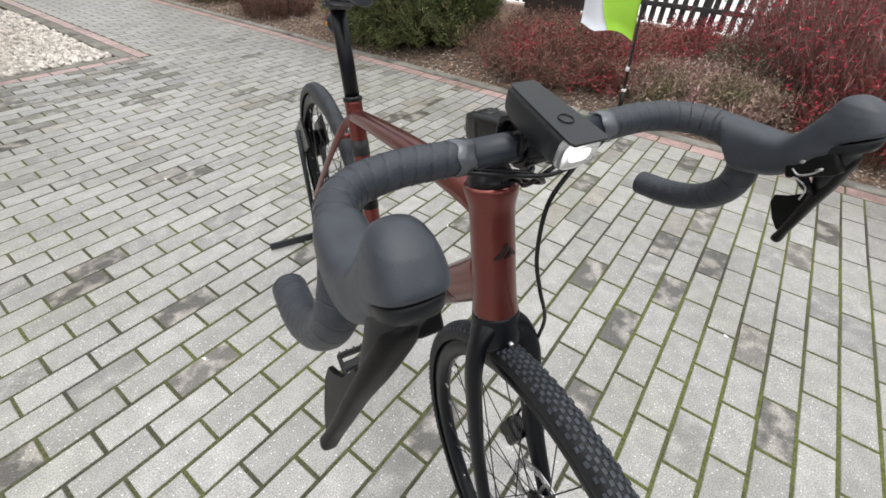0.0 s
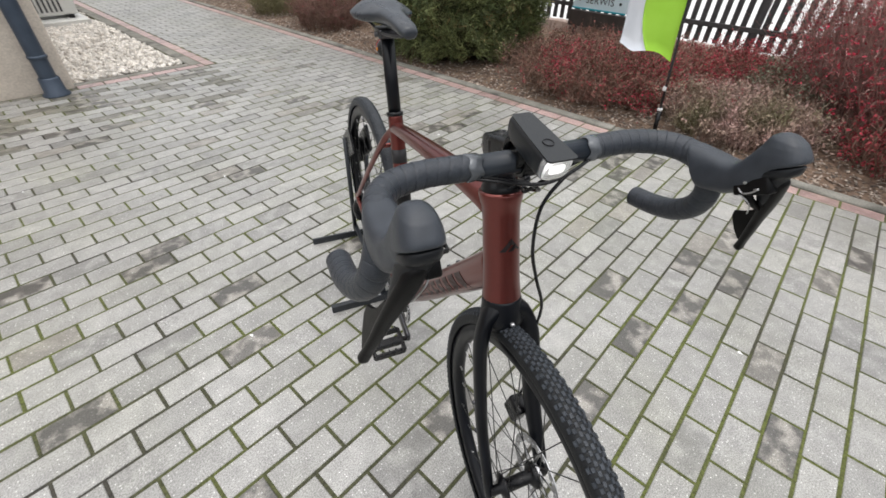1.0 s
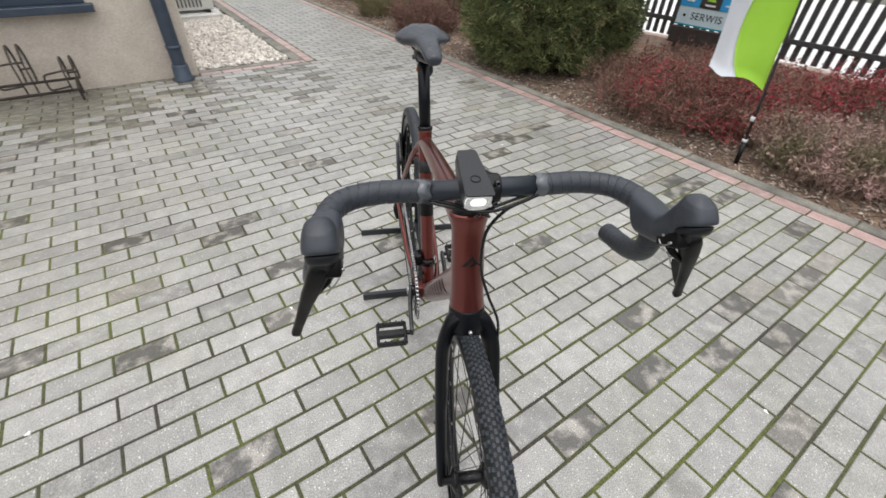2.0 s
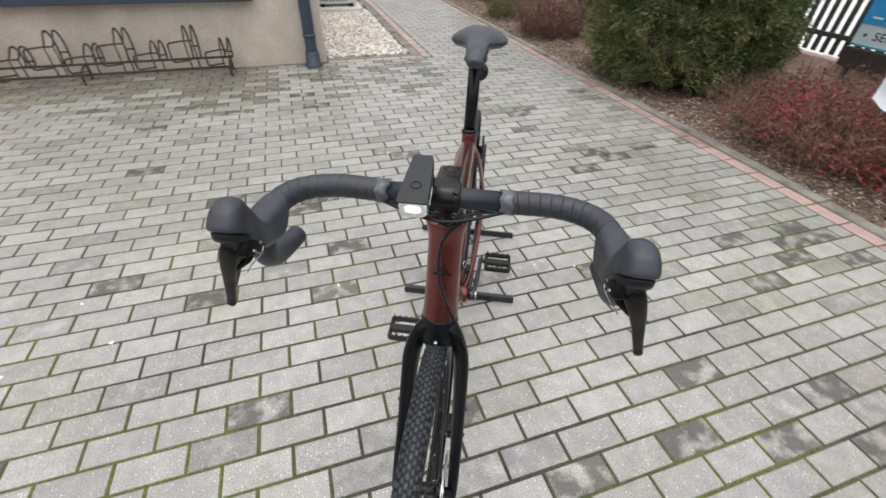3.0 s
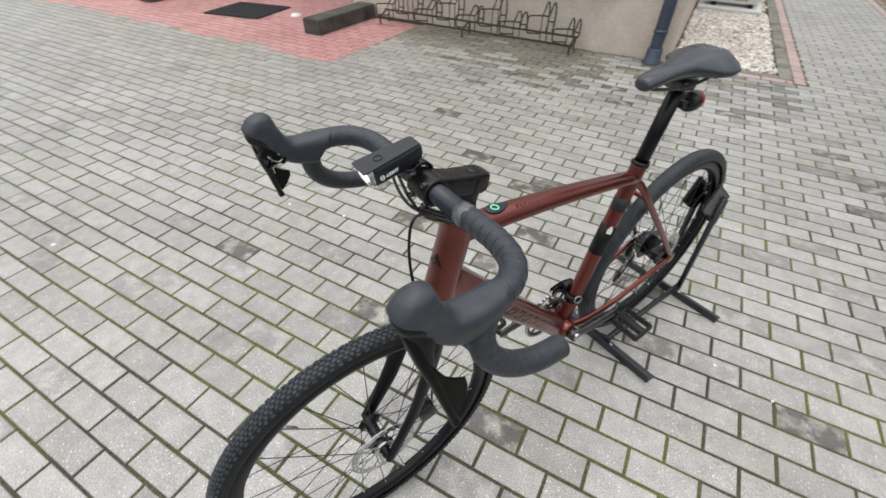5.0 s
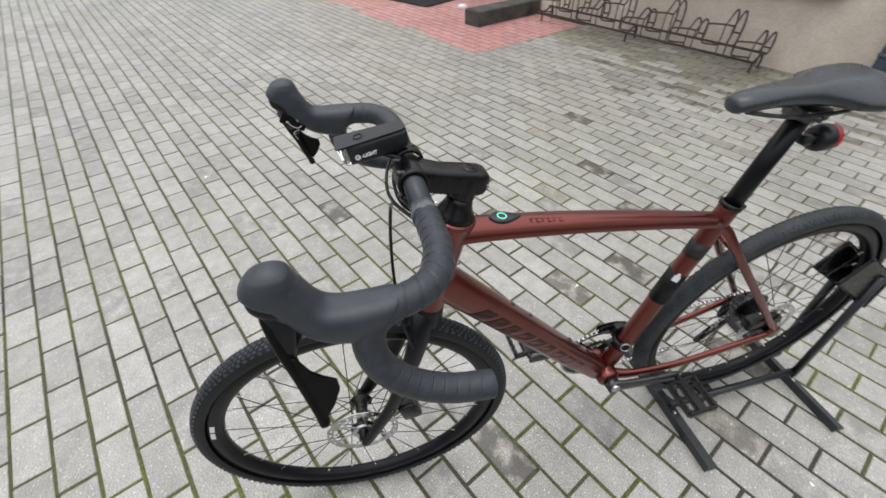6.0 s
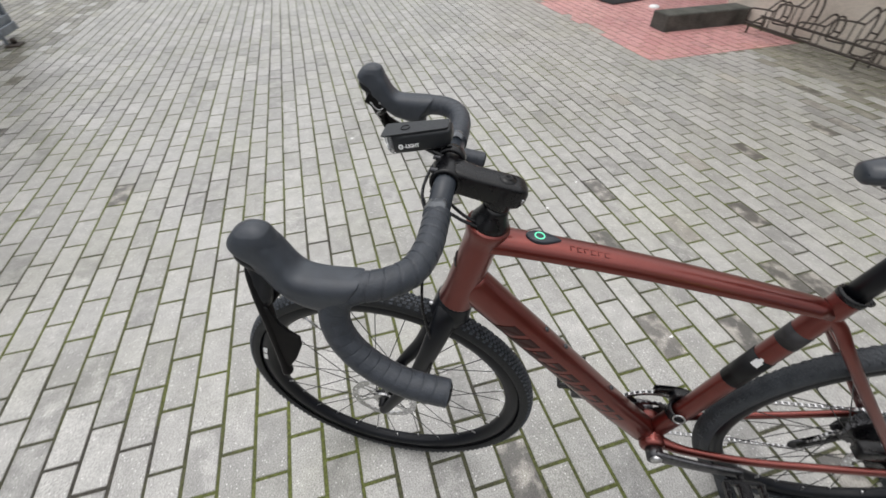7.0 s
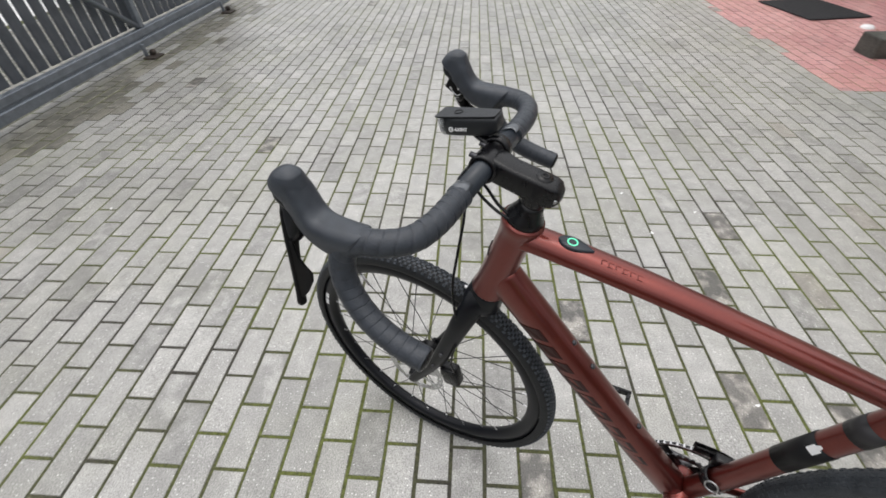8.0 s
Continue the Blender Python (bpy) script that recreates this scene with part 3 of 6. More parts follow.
n = 7600
near = rng.random(n) < 0.7
pv = np.where(near, rng.uniform(4.79, 7.6, n), rng.uniform(7.6, 11, n))
pu = rng.uniform(0.25, 1.15, n)
verts, faces = scatter(np.stack([pu, pv, rng.uniform(-0.02, 0.012, n)], 1), rng.uniform(0.009, 0.025, n), rng, (0.55, 1.35))
tagged(raw_object("pebbles", verts, faces, PEBBLE), "bed of broken white marble pebbles", "pebbles", kind="stuff")


# ---------------------------------------------------------------- the bicycle
TURN = -24.952                        # its y axis runs from the front wheel to the rear one
STANDS = pose(0.0064, -0.0031, 0, 0, 0, TURN)
LEANS = Matrix.Translation((0.001, 0, 0.93)) @ Matrix.Rotation(0.012, 4, "Y") @ Matrix.Translation((0, 0, -0.93))
bike = thing("gravel_bicycle", "copper-brown gravel bicycle with black drop handlebar held in a stand", "bicycle", STANDS @ LEANS)
FRONT, REAR, RADIUS = Vector((0, 0.043, 0.350)), Vector((0, 1.108, 0.396)), 0.350
CRANK = Vector((0, 0.675, 0.303))
HEAD_TOP, HEAD_LOW = Vector((0, 0.254, 0.891)), Vector((0, 0.201, 0.690))
SEAT_TOP = Vector((0, 0.806, 0.812))

# the frame: each tube a part of its own
body = B()
tube(body, spline([(0, 0.2068, 0.7105), (0, 0.2105, 0.7235), (0, 0.2165, 0.745), (0, 0.2345, 0.815), (0, 0.248, 0.867), (0, 0.2545, 0.892)], 4),
     np.interp(np.linspace(0, 1, 21), [0, 0.2, 0.5, 0.72, 0.80, 0.87, 0.96, 1], [0.0335, 0.0322, 0.0302, 0.0294, 0.0304, 0.0340, 0.0354, 0.0346]), segs=24, side=(1, 0, 0))
frame_ob = part("bicycle_frame", body, COPPER, bike)
# the top tube: a low arch over a flat underside
bm = B()
line = spline([(0, 0.248, 0.862), (0, 0.30, 0.861), (0, 0.46, 0.8415), (0, 0.64, 0.8115), (0, 0.792, 0.7820)], 5)
at = np.linspace(0, 1, len(line))
wide, tall = np.interp(at, [0, 0.12, 0.3, 1], [0.0240, 0.0262, 0.0262, 0.0195]), np.interp(at, [0, 0.12, 0.3, 1], [0.0230, 0.0180, 0.0165, 0.0125])
rings = []
for i, p in enumerate(line):
    d = (Vector(line[min(i + 1, len(line) - 1)]) - Vector(line[max(i - 1, 0)])).normalized()
    over = Vector((0, -d.z, d.y))
    ring = []
    for k in range(36):
        c0, s0 = math.cos(6.28319 * k / 36), math.sin(6.28319 * k / 36)
        lift = 1.50 * tall[i] * abs(s0) ** 0.95 if s0 > 0 else -0.50 * tall[i] * abs(s0) ** 0.8
        ring.append(Vector(p) + Vector((wide[i] * math.copysign(abs(c0) ** 0.90, c0), 0, 0)) + over * (lift - 0.50 * tall[i]))
    rings.append(ring)
loft(bm, rings)
part("top_tube", bm, COPPER, frame_ob)
bm = B()
tube(bm, spline([(0, 0.224, 0.764), (0, 0.30, 0.683), (0, 0.42, 0.555), (0, 0.55, 0.416), (0, 0.655, 0.311)], 5),
     np.interp(np.linspace(0, 1, 21), [0, 0.2, 1], [0.027, 0.0285, 0.030]), np.interp(np.linspace(0, 1, 21), [0, 0.2, 1], [0.036, 0.034, 0.031]), segs=32, square=2.3)
part("down_tube", bm, COPPER, frame_ob)
bm = B()
tube(bm, spline([(0, 0.683, 0.318), (0, 0.714, 0.43), (0, 0.748, 0.575), (0, 0.783, 0.715), (0, 0.8075, 0.816)], 5), np.interp(np.linspace(0, 1, 21), [0, 1], [0.021, 0.0195]), segs=18)
part("seat_tube", bm, COPPER, frame_ob)
bm = B()
lathe(bm, [(0.0, -0.043), (0.022, -0.043), (0.026, -0.040), (0.029, -0.034), (0.029, 0.034), (0.026, 0.040), (0.022, 0.043), (0.0, 0.043)], CRANK, (1, 0, 0), 24)
part("bottom_bracket", bm, COPPER, frame_ob)
for sx in (1, -1):
    bm = B()
    tube(bm, spline([(sx * 0.009, 0.786, 0.778), (sx * 0.0175, 0.815, 0.756), (sx * 0.031, 0.846, 0.714), (sx * 0.044, 0.919, 0.625), (sx * 0.054, 1.004, 0.526), (sx * 0.064, 1.10, 0.410)], 4),
         np.interp(np.linspace(0, 1, 21), [0, 0.25, 1], [0.0090, 0.0072, 0.0065]), np.interp(np.linspace(0, 1, 21), [0, 0.3, 1], [0.0125, 0.0100, 0.0085]), segs=12)
    part("seat_stay", bm, COPPER, frame_ob)
    bm = B()
    tube(bm, spline([(sx * 0.026, 0.690, 0.308), (sx * 0.040, 0.745, 0.309), (sx * 0.052, 0.86, 0.326), (sx * 0.058, 0.98, 0.356), (sx * 0.064, 1.108, 0.394)], 5),
         np.interp(np.linspace(0, 1, 21), [0, 0.3, 1], [0.014, 0.008, 0.0075]), np.interp(np.linspace(0, 1, 21), [0, 0.5, 1], [0.018, 0.012, 0.011]), segs=12)
    part("chain_stay", bm, COPPER, frame_ob)
    bm = B()
    lathe(bm, [(0, -0.006), (0.018, -0.006), (0.021, -0.003), (0.021, 0.003), (0.018, 0.006), (0, 0.006)], (sx * 0.064, 1.108, 0.396), (1, 0, 0), 16)
    part("dropout", bm, COPPER, frame_ob)

bm = B()
tube(bm, [(-0.032, 0.853, 0.706), (0.0, 0.849, 0.709), (0.032, 0.853, 0.706)], 0.0065, segs=12)
part("stay_bridge", bm, COPPER, frame_ob)

# dark bands and plain lettering shapes on the paint
bm = B()
tube(bm, [(0, 0.7443, 0.560), (0, 0.7549, 0.604), (0, 0.7652, 0.645)], 0.0212, segs=18)
part("seat_tube_band", bm, BAND_BLACK, frame_ob, "black painted band round the seat tube")
bm = B()
tube(bm, [(0, 0.7768, 0.690), (0, 0.7854, 0.725)], 0.0206, segs=18)
GREY_BAND = surface("grey_band", (0.030, 0.029, 0.031), (0.040, 0.038, 0.040), 0.45, 0.2, 20, spec=0.3)
part("seat_tube_stripe", bm, GREY_BAND, frame_ob, "grey-brown painted stripe")
seat_way = Vector((0, 0.2588, 0.9659))
seat_side = seat_way.cross(Vector((1, 0, 0)))
bm = B()
rings = []
for a in np.linspace(0.45, 1.05, 7):
    out = Vector((1, 0, 0)) * math.cos(a) - Vector((0, abs(seat_side.y), -abs(seat_side.z))) * math.sin(a)
    top = 0.013 if 0.6 < a < 0.9 else 0.006
    rings.append([Vector((0, 0.7630, 0.636)) + out * r + seat_way * s for r, s in ((0.0205, -0.009), (0.0205, top), (0.0219, top), (0.0219, -0.009))])
loft(bm, rings)
part("sticker", bm, WHITE, frame_ob, "small white sticker on the seat tube", smooth=False)

# slanted bars for the maker's name down the tube, on both sides
d0, d1 = Vector((0, 0.300, 0.683)), Vector((0, 0.585, 0.3805))
axis = (d1 - d0).normalized()
up = Vector((0, axis.z * -1, axis.y)).normalized()
for sx in (1, -1):
    for k in range(9):
        c = d0.lerp(d1, (k + 0.5) / 9)
        bm = B()
        rings = []
        for deep in (-0.0012, 0.0005):
            low, high = [], []
            for q in np.linspace(-0.030, 0.011, 9):
                flank = 0.0293 * (1 - abs(q / 0.0330) ** 2.3) ** (1 / 2.3) + deep
                slant = q * 0.70
                notch = 0.006 if (k + int(q > -0.012)) % 3 == 0 else 0.0
                low.append(c + axis * (slant - 0.0170) + up * q + Vector((sx * flank, 0, 0)))
                high.append(c + axis * (slant + 0.0152 - notch) + up * q + Vector((sx * flank, 0, 0)))
            rings.append(low + high[::-1])
        loft(bm, rings)
        part("lettering_bar", bm, COPPER_PRINT, frame_ob, "", smooth=False)
bm = B()
for k in range(6):
    y = 0.384 + k * 0.0105
    z = 0.8568 - (y - 0.46) * 0.150
    for dx in (-0.0035, 0.0035) if k % 2 else (-0.0035,):
        slab(bm, dx - 0.0006, dx + 0.0006, -0.0038, 0.0038, -0.0008, 0.0004, m=pose(0.011, y, z - 0.0020, -9.0, 17, 0))
    slab(bm, -0.0035, 0.0035, -0.0007, 0.0007, -0.0008, 0.0004, m=pose(0.011, y - 0.003, z - 0.0015, -9.0, 17, 14))
part("model_bars", bm, PRINT_FAINT, frame_ob, "small dark unreadable print", smooth=False)
# head badge: two slanted peaks
bm = B()
hd = (HEAD_TOP - HEAD_LOW).normalized()
c = HEAD_LOW.lerp(HEAD_TOP, 0.60)
fw = Vector((0, -hd.z, hd.y))
for pts in (((-0.026, -0.014), (-0.014, -0.014), (0.002, 0.004), (0.013, -0.006), (0.020, -0.006), (0.002, 0.018)), ((-0.006, -0.014), (0.006, -0.014), (0.012, -0.008), (0.022, -0.014), (0.027, -0.014), (0.012, 0.003))):
    rr = []
    for depth in (0.0280, 0.0312):
        ring = []
        for px, pz in pts:
            x, pz = px * 0.66, pz * 0.66
            rad = math.sqrt(max(depth**2 - x**2, 1e-6))
            ring.append(c + Vector((x, 0, 0)) + hd * pz + fw * rad)
        rr.append(ring)
    loft(bm, rr)
part("head_badge", bm, COPPER_DARK, frame_ob, "dark mountain-shaped emblem", smooth=False)
# power button on the top tube
bm = B()
mb = pose(0.001, 0.333, 0.8745, -6.0, 0, 0)
ring0 = [(0.0125 * math.cos(a) * (1 if math.sin(a) < 0 else 1 - 0.62 * math.sin(a) ** 2), 0.020 * math.sin(a) * (1 if math.sin(a) < 0 else 1.6)) for a in np.linspace(0, 6.2832, 29)[:-1]]
loft(bm, [[mb @ Vector((x * s, y * s, z)) for x, y in ring0] for s, z in ((1.06, -0.004), (1.06, 0.001), (0.95, 0.0028))])
part("power_button", bm, BAR_SATIN, frame_ob, "black teardrop power button with green ring")
bm = B()
lathe(bm, [(0.0062, 0.0), (0.0064, 0.001), (0.0082, 0.001), (0.0084, 0.0)], mb @ Vector((0, 0.0, 0.0027)), mb.to_3x3() @ Vector((0, 0, 1)), 28, close=True)
part("button_ring", bm, GLOW, frame_ob, "lit green ring")
for y, z in ((0.356, 0.6235), (0.400, 0.5765), (0.520, 0.448)):
    bm = B()
    n_up = up
    lathe(bm, [(0.0, 0.004), (0.004, 0.0035), (0.0052, 0.001), (0.0052, -0.003)], Vector((0, y, z)) + n_up * 0.0330, n_up, 12)
    part("bottle_bolt", bm, DARK_STEEL, frame_ob)

# fork
fork = B()
lathe(fork, [(0.0250, 0.0235), (0.0332, 0.0225), (0.0342, 0.018), (0.0350, 0.006), (0.0370, -0.008), (0.0385, -0.020), (0.0330, -0.034), (0.0, -0.036)], HEAD_LOW, hd, 28)
fork_ob = part("fork", fork, CARBON, bike, "satin black bicycle fork")
for sx in (1, -1):
    bm = B()
    tube(bm, spline([(sx * 0.006, 0.200, 0.690), (sx * 0.029, 0.192, 0.680), (sx * 0.0455, 0.177, 0.640), (sx * 0.051, 0.158, 0.58), (sx * 0.055, 0.12, 0.47), (sx * 0.058, 0.075, 0.385), (sx * 0.059, 0.048, 0.335)], 4),
         np.interp(np.linspace(0, 1, 25), [0, 0.2, 1], [0.024, 0.0145, 0.0095]), np.interp(np.linspace(0, 1, 25), [0, 0.2, 0.5, 1], [0.030, 0.026, 0.021, 0.013]), segs=16, round_cap=True)
    part("fork_leg", bm, CARBON, fork_ob)
    for z, y in ((0.52, 0.137), (0.46, 0.115)):
        bm = B()
        lathe(bm, [(0.0, 0.007), (0.0035, 0.0065), (0.0045, 0.004), (0.0045, -0.004)], (sx * 0.064, y, z), (sx, 0, 0), 10)
        part("boss_bolt", bm, DARK_STEEL, fork_ob)
bm = B()
lathe(bm, [(0.0, 0.003), (0.003, 0.003), (0.0042, 0.0), (0.0042, -0.004)], (0, 0.158, 0.684), (0, -1, 0.25), 10)
part("crown_bolt", bm, STEEL, fork_ob)


def wheel(name, centre, motor):
    ob = new(name)
    ob.parent, ob.location = bike, centre
    # tyre: a rounded carcass, then knobs in rows
    t = B()
    prof = []
    for k in range(17):
        a = math.pi * (k / 16) * 1.30 - 0.15 * math.pi
        prof.append((RADIUS - 0.0215 + 0.0195 * math.sin(a), 0.0205 * math.cos(a)))
    lathe(t, prof, (0, 0, 0), (1, 0, 0), 96)
    part("tyre", t, TYRE_WORN if motor else TYRE, ob, "worn grey-black tyre" if motor else "black gravel tyre with small knobs")
    kn, kf = [], []
    for row, (off, w, l, shift) in enumerate(((0.0, 0.0030, 0.0044, 0), (0.0062, 0.0025, 0.0040, 0.5), (-0.0062, 0.0025, 0.0040, 0.5), (0.0117, 0.0026, 0.0036, 0), (-0.0117, 0.0026, 0.0036, 0), (0.0163, 0.0026, 0.0040, 0.5), (-0.0163, 0.0026, 0.0040, 0.5))):
        count = 178 if row < 5 else 128
        g = math.asin(off / 0.0205)
        r0 = RADIUS - 0.0215 + 0.0195 * math.cos(g)
        nx, nr = math.sin(g), math.cos(g)
        for i in range(count):
            th = 2 * math.pi * (i + shift) / count
            er, et = np.array([0, math.cos(th), math.sin(th)]), np.array([0, -math.sin(th), math.cos(th)])
            ex = np.array([1.0, 0, 0])
            nn, tt = ex * nx + er * nr, ex * nr - er * nx
            c0 = ex * off + er * r0
            hgt = (0.0003 if motor else 0.0014) if row < 3 else (0.0010 if motor else 0.0020)
            k = len(kn)
            for dh, sc in ((-0.0008, 1.0), (hgt, 0.82)):
                for a1, a2 in ((-1, -1), (1, -1), (1, 1), (-1, 1)):
                    kn.append(tuple(c0 + nn * dh + tt * (w * a1 * sc) + et * (l * a2 * sc)))
            kf += [(k + 4, k + 5, k + 6, k + 7), (k, k + 1, k + 5, k + 4), (k + 1, k + 2, k + 6, k + 5), (k + 2, k + 3, k + 7, k + 6), (k + 3, k, k + 4, k + 7)]
    tread = raw_object("tread", kn, kf, TYRE_WORN if motor else KNOB, ob)
    tread["kind"] = "stuff"
    r = B()
    lathe(r, [(0.318, 0.0125), (0.316, 0.0145), (0.300, 0.0148), (0.290, 0.011), (0.2855, 0.004), (0.2855, -0.004), (0.290, -0.011), (0.300, -0.0148), (0.316, -0.0145), (0.318, -0.0125)], (0, 0, 0), (1, 0, 0), 96)
    part("rim", r, CARBON, ob, "black aluminium rim")
    h = B()
    if motor:
        lathe(h, [(0.0, -0.062), (0.010, -0.062), (0.011, -0.048), (0.024, -0.044), (0.033, -0.036), (0.036, -0.03), (0.036, 0.028), (0.043, 0.034), (0.043, 0.044), (0.020, 0.047), (0.010, 0.060), (0.0, 0.060)], (0, 0, 0), (1, 0, 0), 28)
    else:
        lathe(h, [(0.0, -0.060), (0.009, -0.060), (0.010, -0.042), (0.026, -0.036), (0.027, -0.032), (0.014, -0.026), (0.013, 0.020), (0.021, 0.026), (0.027, 0.030), (0.026, 0.036), (0.011, 0.044), (0.009, 0.060), (0.0, 0.060)], (0, 0, 0), (1, 0, 0), 24)
    part("hub", h, BLACK, ob, "black hub")
    # spokes share one mesh; each is an object of its own
    rr = 0.040 if motor else 0.025
    data = None
    for i in range(28):
        side = 1 if i % 2 else -1
        a = 2 * math.pi * i / 28
        cross = a + (0.9 if (i // 2) % 2 else -0.9)
        p0 = Vector((side * 0.033, rr * math.cos(cross), rr * math.sin(cross)))
        p1 = Vector((side * 0.004, 0.2875 * math.cos(a), 0.2875 * math.sin(a)))
        if data is None:
            sb = B()
            tube(sb, [(0, 0, 0), (0, 0, 1)], 0.00105, segs=6)
            data = bpy.data.meshes.new("spoke")
            sb.to_mesh(data)
            sb.free()
            data.materials.append(SPOKE)
        s = new("spoke", data)
        s.parent = ob
        way = p1 - p0
        s.matrix_basis = Matrix.Translation(p0) @ way.to_track_quat("Z", "Y").to_matrix().to_4x4() @ Matrix.Diagonal((1, 1, way.length, 1))
    nip = None
    for i in range(28):
        a = 2 * math.pi * i / 28
        if nip is None:
            sb = B()
            tube(sb, [(0, 0, -0.013), (0, 0, 0.002)], 0.0020, segs=6)
            nip = bpy.data.meshes.new("nipple")
            sb.to_mesh(nip)
            sb.free()
            nip.materials.append(STEEL)
        s = new("nipple", nip)
        s.parent = ob
        s.matrix_basis = Matrix.Translation((0.0035 * (1 if i % 2 else -1), 0.2875 * math.cos(a), 0.2875 * math.sin(a))) @ Vector((0, math.cos(a), math.sin(a))).to_track_quat("Z", "Y").to_matrix().to_4x4()
    # brake disc: a slotted ring on six arms
    d = B()
    seg = 72
    def ringpoint(rad, a, x):
        return (x, rad * math.cos(a), rad * math.sin(a))
    for k in range(seg):
        a0, a1 = 2 * math.pi * k / seg, 2 * math.pi * (k + 1) / seg
        inner = 0.0655 if k % 3 else 0.062
        outer = 0.080 if k % 6 < 3 else 0.0788
        for r0, r1 in ((inner, 0.0705), (0.0745, outer)) if k % 3 == 1 else ((inner, outer),):
            vs = [d.verts.new(ringpoint(r, a, x)) for x in (0.0385, 0.0405) for r, a in ((r0, a0), (r1, a0), (r1, a1), (r0, a1))]
            for f in ((0, 1, 2, 3), (4, 5, 6, 7), (0, 1, 5, 4), (1, 2, 6, 5), (2, 3, 7, 6), (3, 0, 4, 7)):
                d.faces.new([vs[j] for j in f])
    for k in range(6):
        a = 2 * math.pi * k / 6
        tube(d, [ringpoint(0.021, a, 0.0395), ringpoint(0.045, a + 0.30, 0.0395), ringpoint(0.066, a + 0.42, 0.0395)], 0.001, 0.0035, segs=6, side=(1, 0, 0))
    lathe(d, [(0.012, 0.036), (0.024, 0.036), (0.024, 0.0425), (0.012, 0.0425)], (0, 0, 0), (1, 0, 0), 20, close=True)
    part("brake_disc", d, STEEL, ob, "slotted steel brake disc", smooth=False)
    v = B()
    tube(v, [(0.0, 0.284 * math.cos(2.2), 0.284 * math.sin(2.2)), (0.0, 0.245 * math.cos(2.2), 0.245 * math.sin(2.2))], 0.003, segs=8)
    part("valve", v, STEEL, ob, "metal valve stem")
    # plain white print bars on the sidewall
    if not motor:
        for a in (2.84, 2.93):
            w = B()
            loft(w, [[(x, r * math.cos(a + s), r * math.sin(a + s)) for s in np.linspace(-0.035, 0.035, 5) for r in (0.3025,)] + [(x, 0.3115 * math.cos(a + s), 0.3115 * math.sin(a + s)) for s in np.linspace(0.035, -0.035, 5)] for x in (0.0142, 0.0156)])
            part("print_bar", w, WHITE, ob, "white print on the rim", smooth=False)
    ob["label"] = "spoked wheel with black rim"
    return ob


wheel("front_wheel", FRONT, False)
wheel("rear_wheel", REAR, True)

# brake callipers
bm = B()
slab(bm, -0.014, 0.016, -0.020, 0.022, -0.028, 0.028, 0.006, m=pose(0.043, 0.150, 0.42, 15, 0, 0), segments=2)
tube(bm, spline([(0.056, 0.163, 0.45), (0.060, 0.158, 0.50), (0.058, 0.168, 0.57)], 4), 0.0026, segs=8)
part("front_brake_calliper", bm, BLACK, bike, "black disc brake calliper")
bm = B()
slab(bm, -0.014, 0.016, -0.026, 0.026, -0.018, 0.018, 0.006, m=pose(0.043, 1.045, 0.435, 10, 0, 0), segments=2)
part("rear_brake_calliper", bm, BLACK, bike, "black disc brake calliper")

# headset cover, stem, handlebar
bm = B()
st0 = HEAD_TOP + hd * 0.001
lathe(bm, [(0.030, 0.0), (0.031, 0.004), (0.029, 0.010), (0.0235, 0.020), (0.0205, 0.030), (0.0195, 0.037), (0.0, 0.037)], st0, hd, 28)
part("headset_cover", bm, BLACK, bike, "black conical headset cover")
BAR = Vector((0, 0.190, 0.9734))
stem_back = HEAD_TOP + hd * 0.0665
bm = B()
lathe(bm, [(0.0, -0.028), (0.0195, -0.028), (0.0205, -0.025), (0.0205, 0.010), (0.018, 0.0150), (0.0, 0.0150)], stem_back, hd, 24)
tube(bm, [stem_back + Vector((0, 0.016, -0.003)), stem_back.lerp(BAR, 0.2), stem_back.lerp(BAR, 0.55), BAR + Vector((0, 0.012, 0.0))], [0.0200, 0.0198, 0.0195, 0.0210], [0.0190, 0.0192, 0.0185, 0.0190], segs=24, square=5.5, round_cap=True)
stem_ob = part("stem", bm, BLACK, bike, "black aluminium handlebar stem")
bm = B()
lathe(bm, [(0.0162, -0.024), (0.0215, -0.024), (0.0225, -0.021), (0.0225, 0.021), (0.0215, 0.024), (0.0162, 0.024)], BAR, (1, 0, 0), 28, close=True)
part("faceplate", bm, BLACK, stem_ob)
bm = B()
lathe(bm, [(0.0, 0.0045), (0.012, 0.004), (0.0135, 0.0), (0.0135, -0.004)], stem_back + hd * 0.0168, hd, 24)
lathe(bm, [(0.004, 0.002), (0.0065, 0.002), (0.0065, -0.004), (0.004, -0.004)], stem_back + hd * 0.0208, hd, 12, close=True)
part("top_cap", bm, BLACK, stem_ob, "round top cap with a hex bolt")
for sx in (1, -1):
    for dz in (0.019, -0.019):
        bm = B()
        lathe(bm, [(0.002, 0.002), (0.0025, 0.005), (0.0042, 0.005), (0.0045, 0.0), (0.0045, -0.012)], BAR + Vector((sx * 0.017, -0.017, dz * 0.9)), (0, -1, 0.25), 12)
        part("stem_bolt", bm, DARK_STEEL, stem_ob)
    bm = B()
    tube(bm, [stem_back + Vector((sx * 0.008, 0.026, -0.013)) + hd * 0.006, stem_back + Vector((sx * 0.016, 0.024, -0.013)) + hd * 0.006], 0.004, segs=10)
    part("steerer_bolt", bm, STEEL, stem_ob)

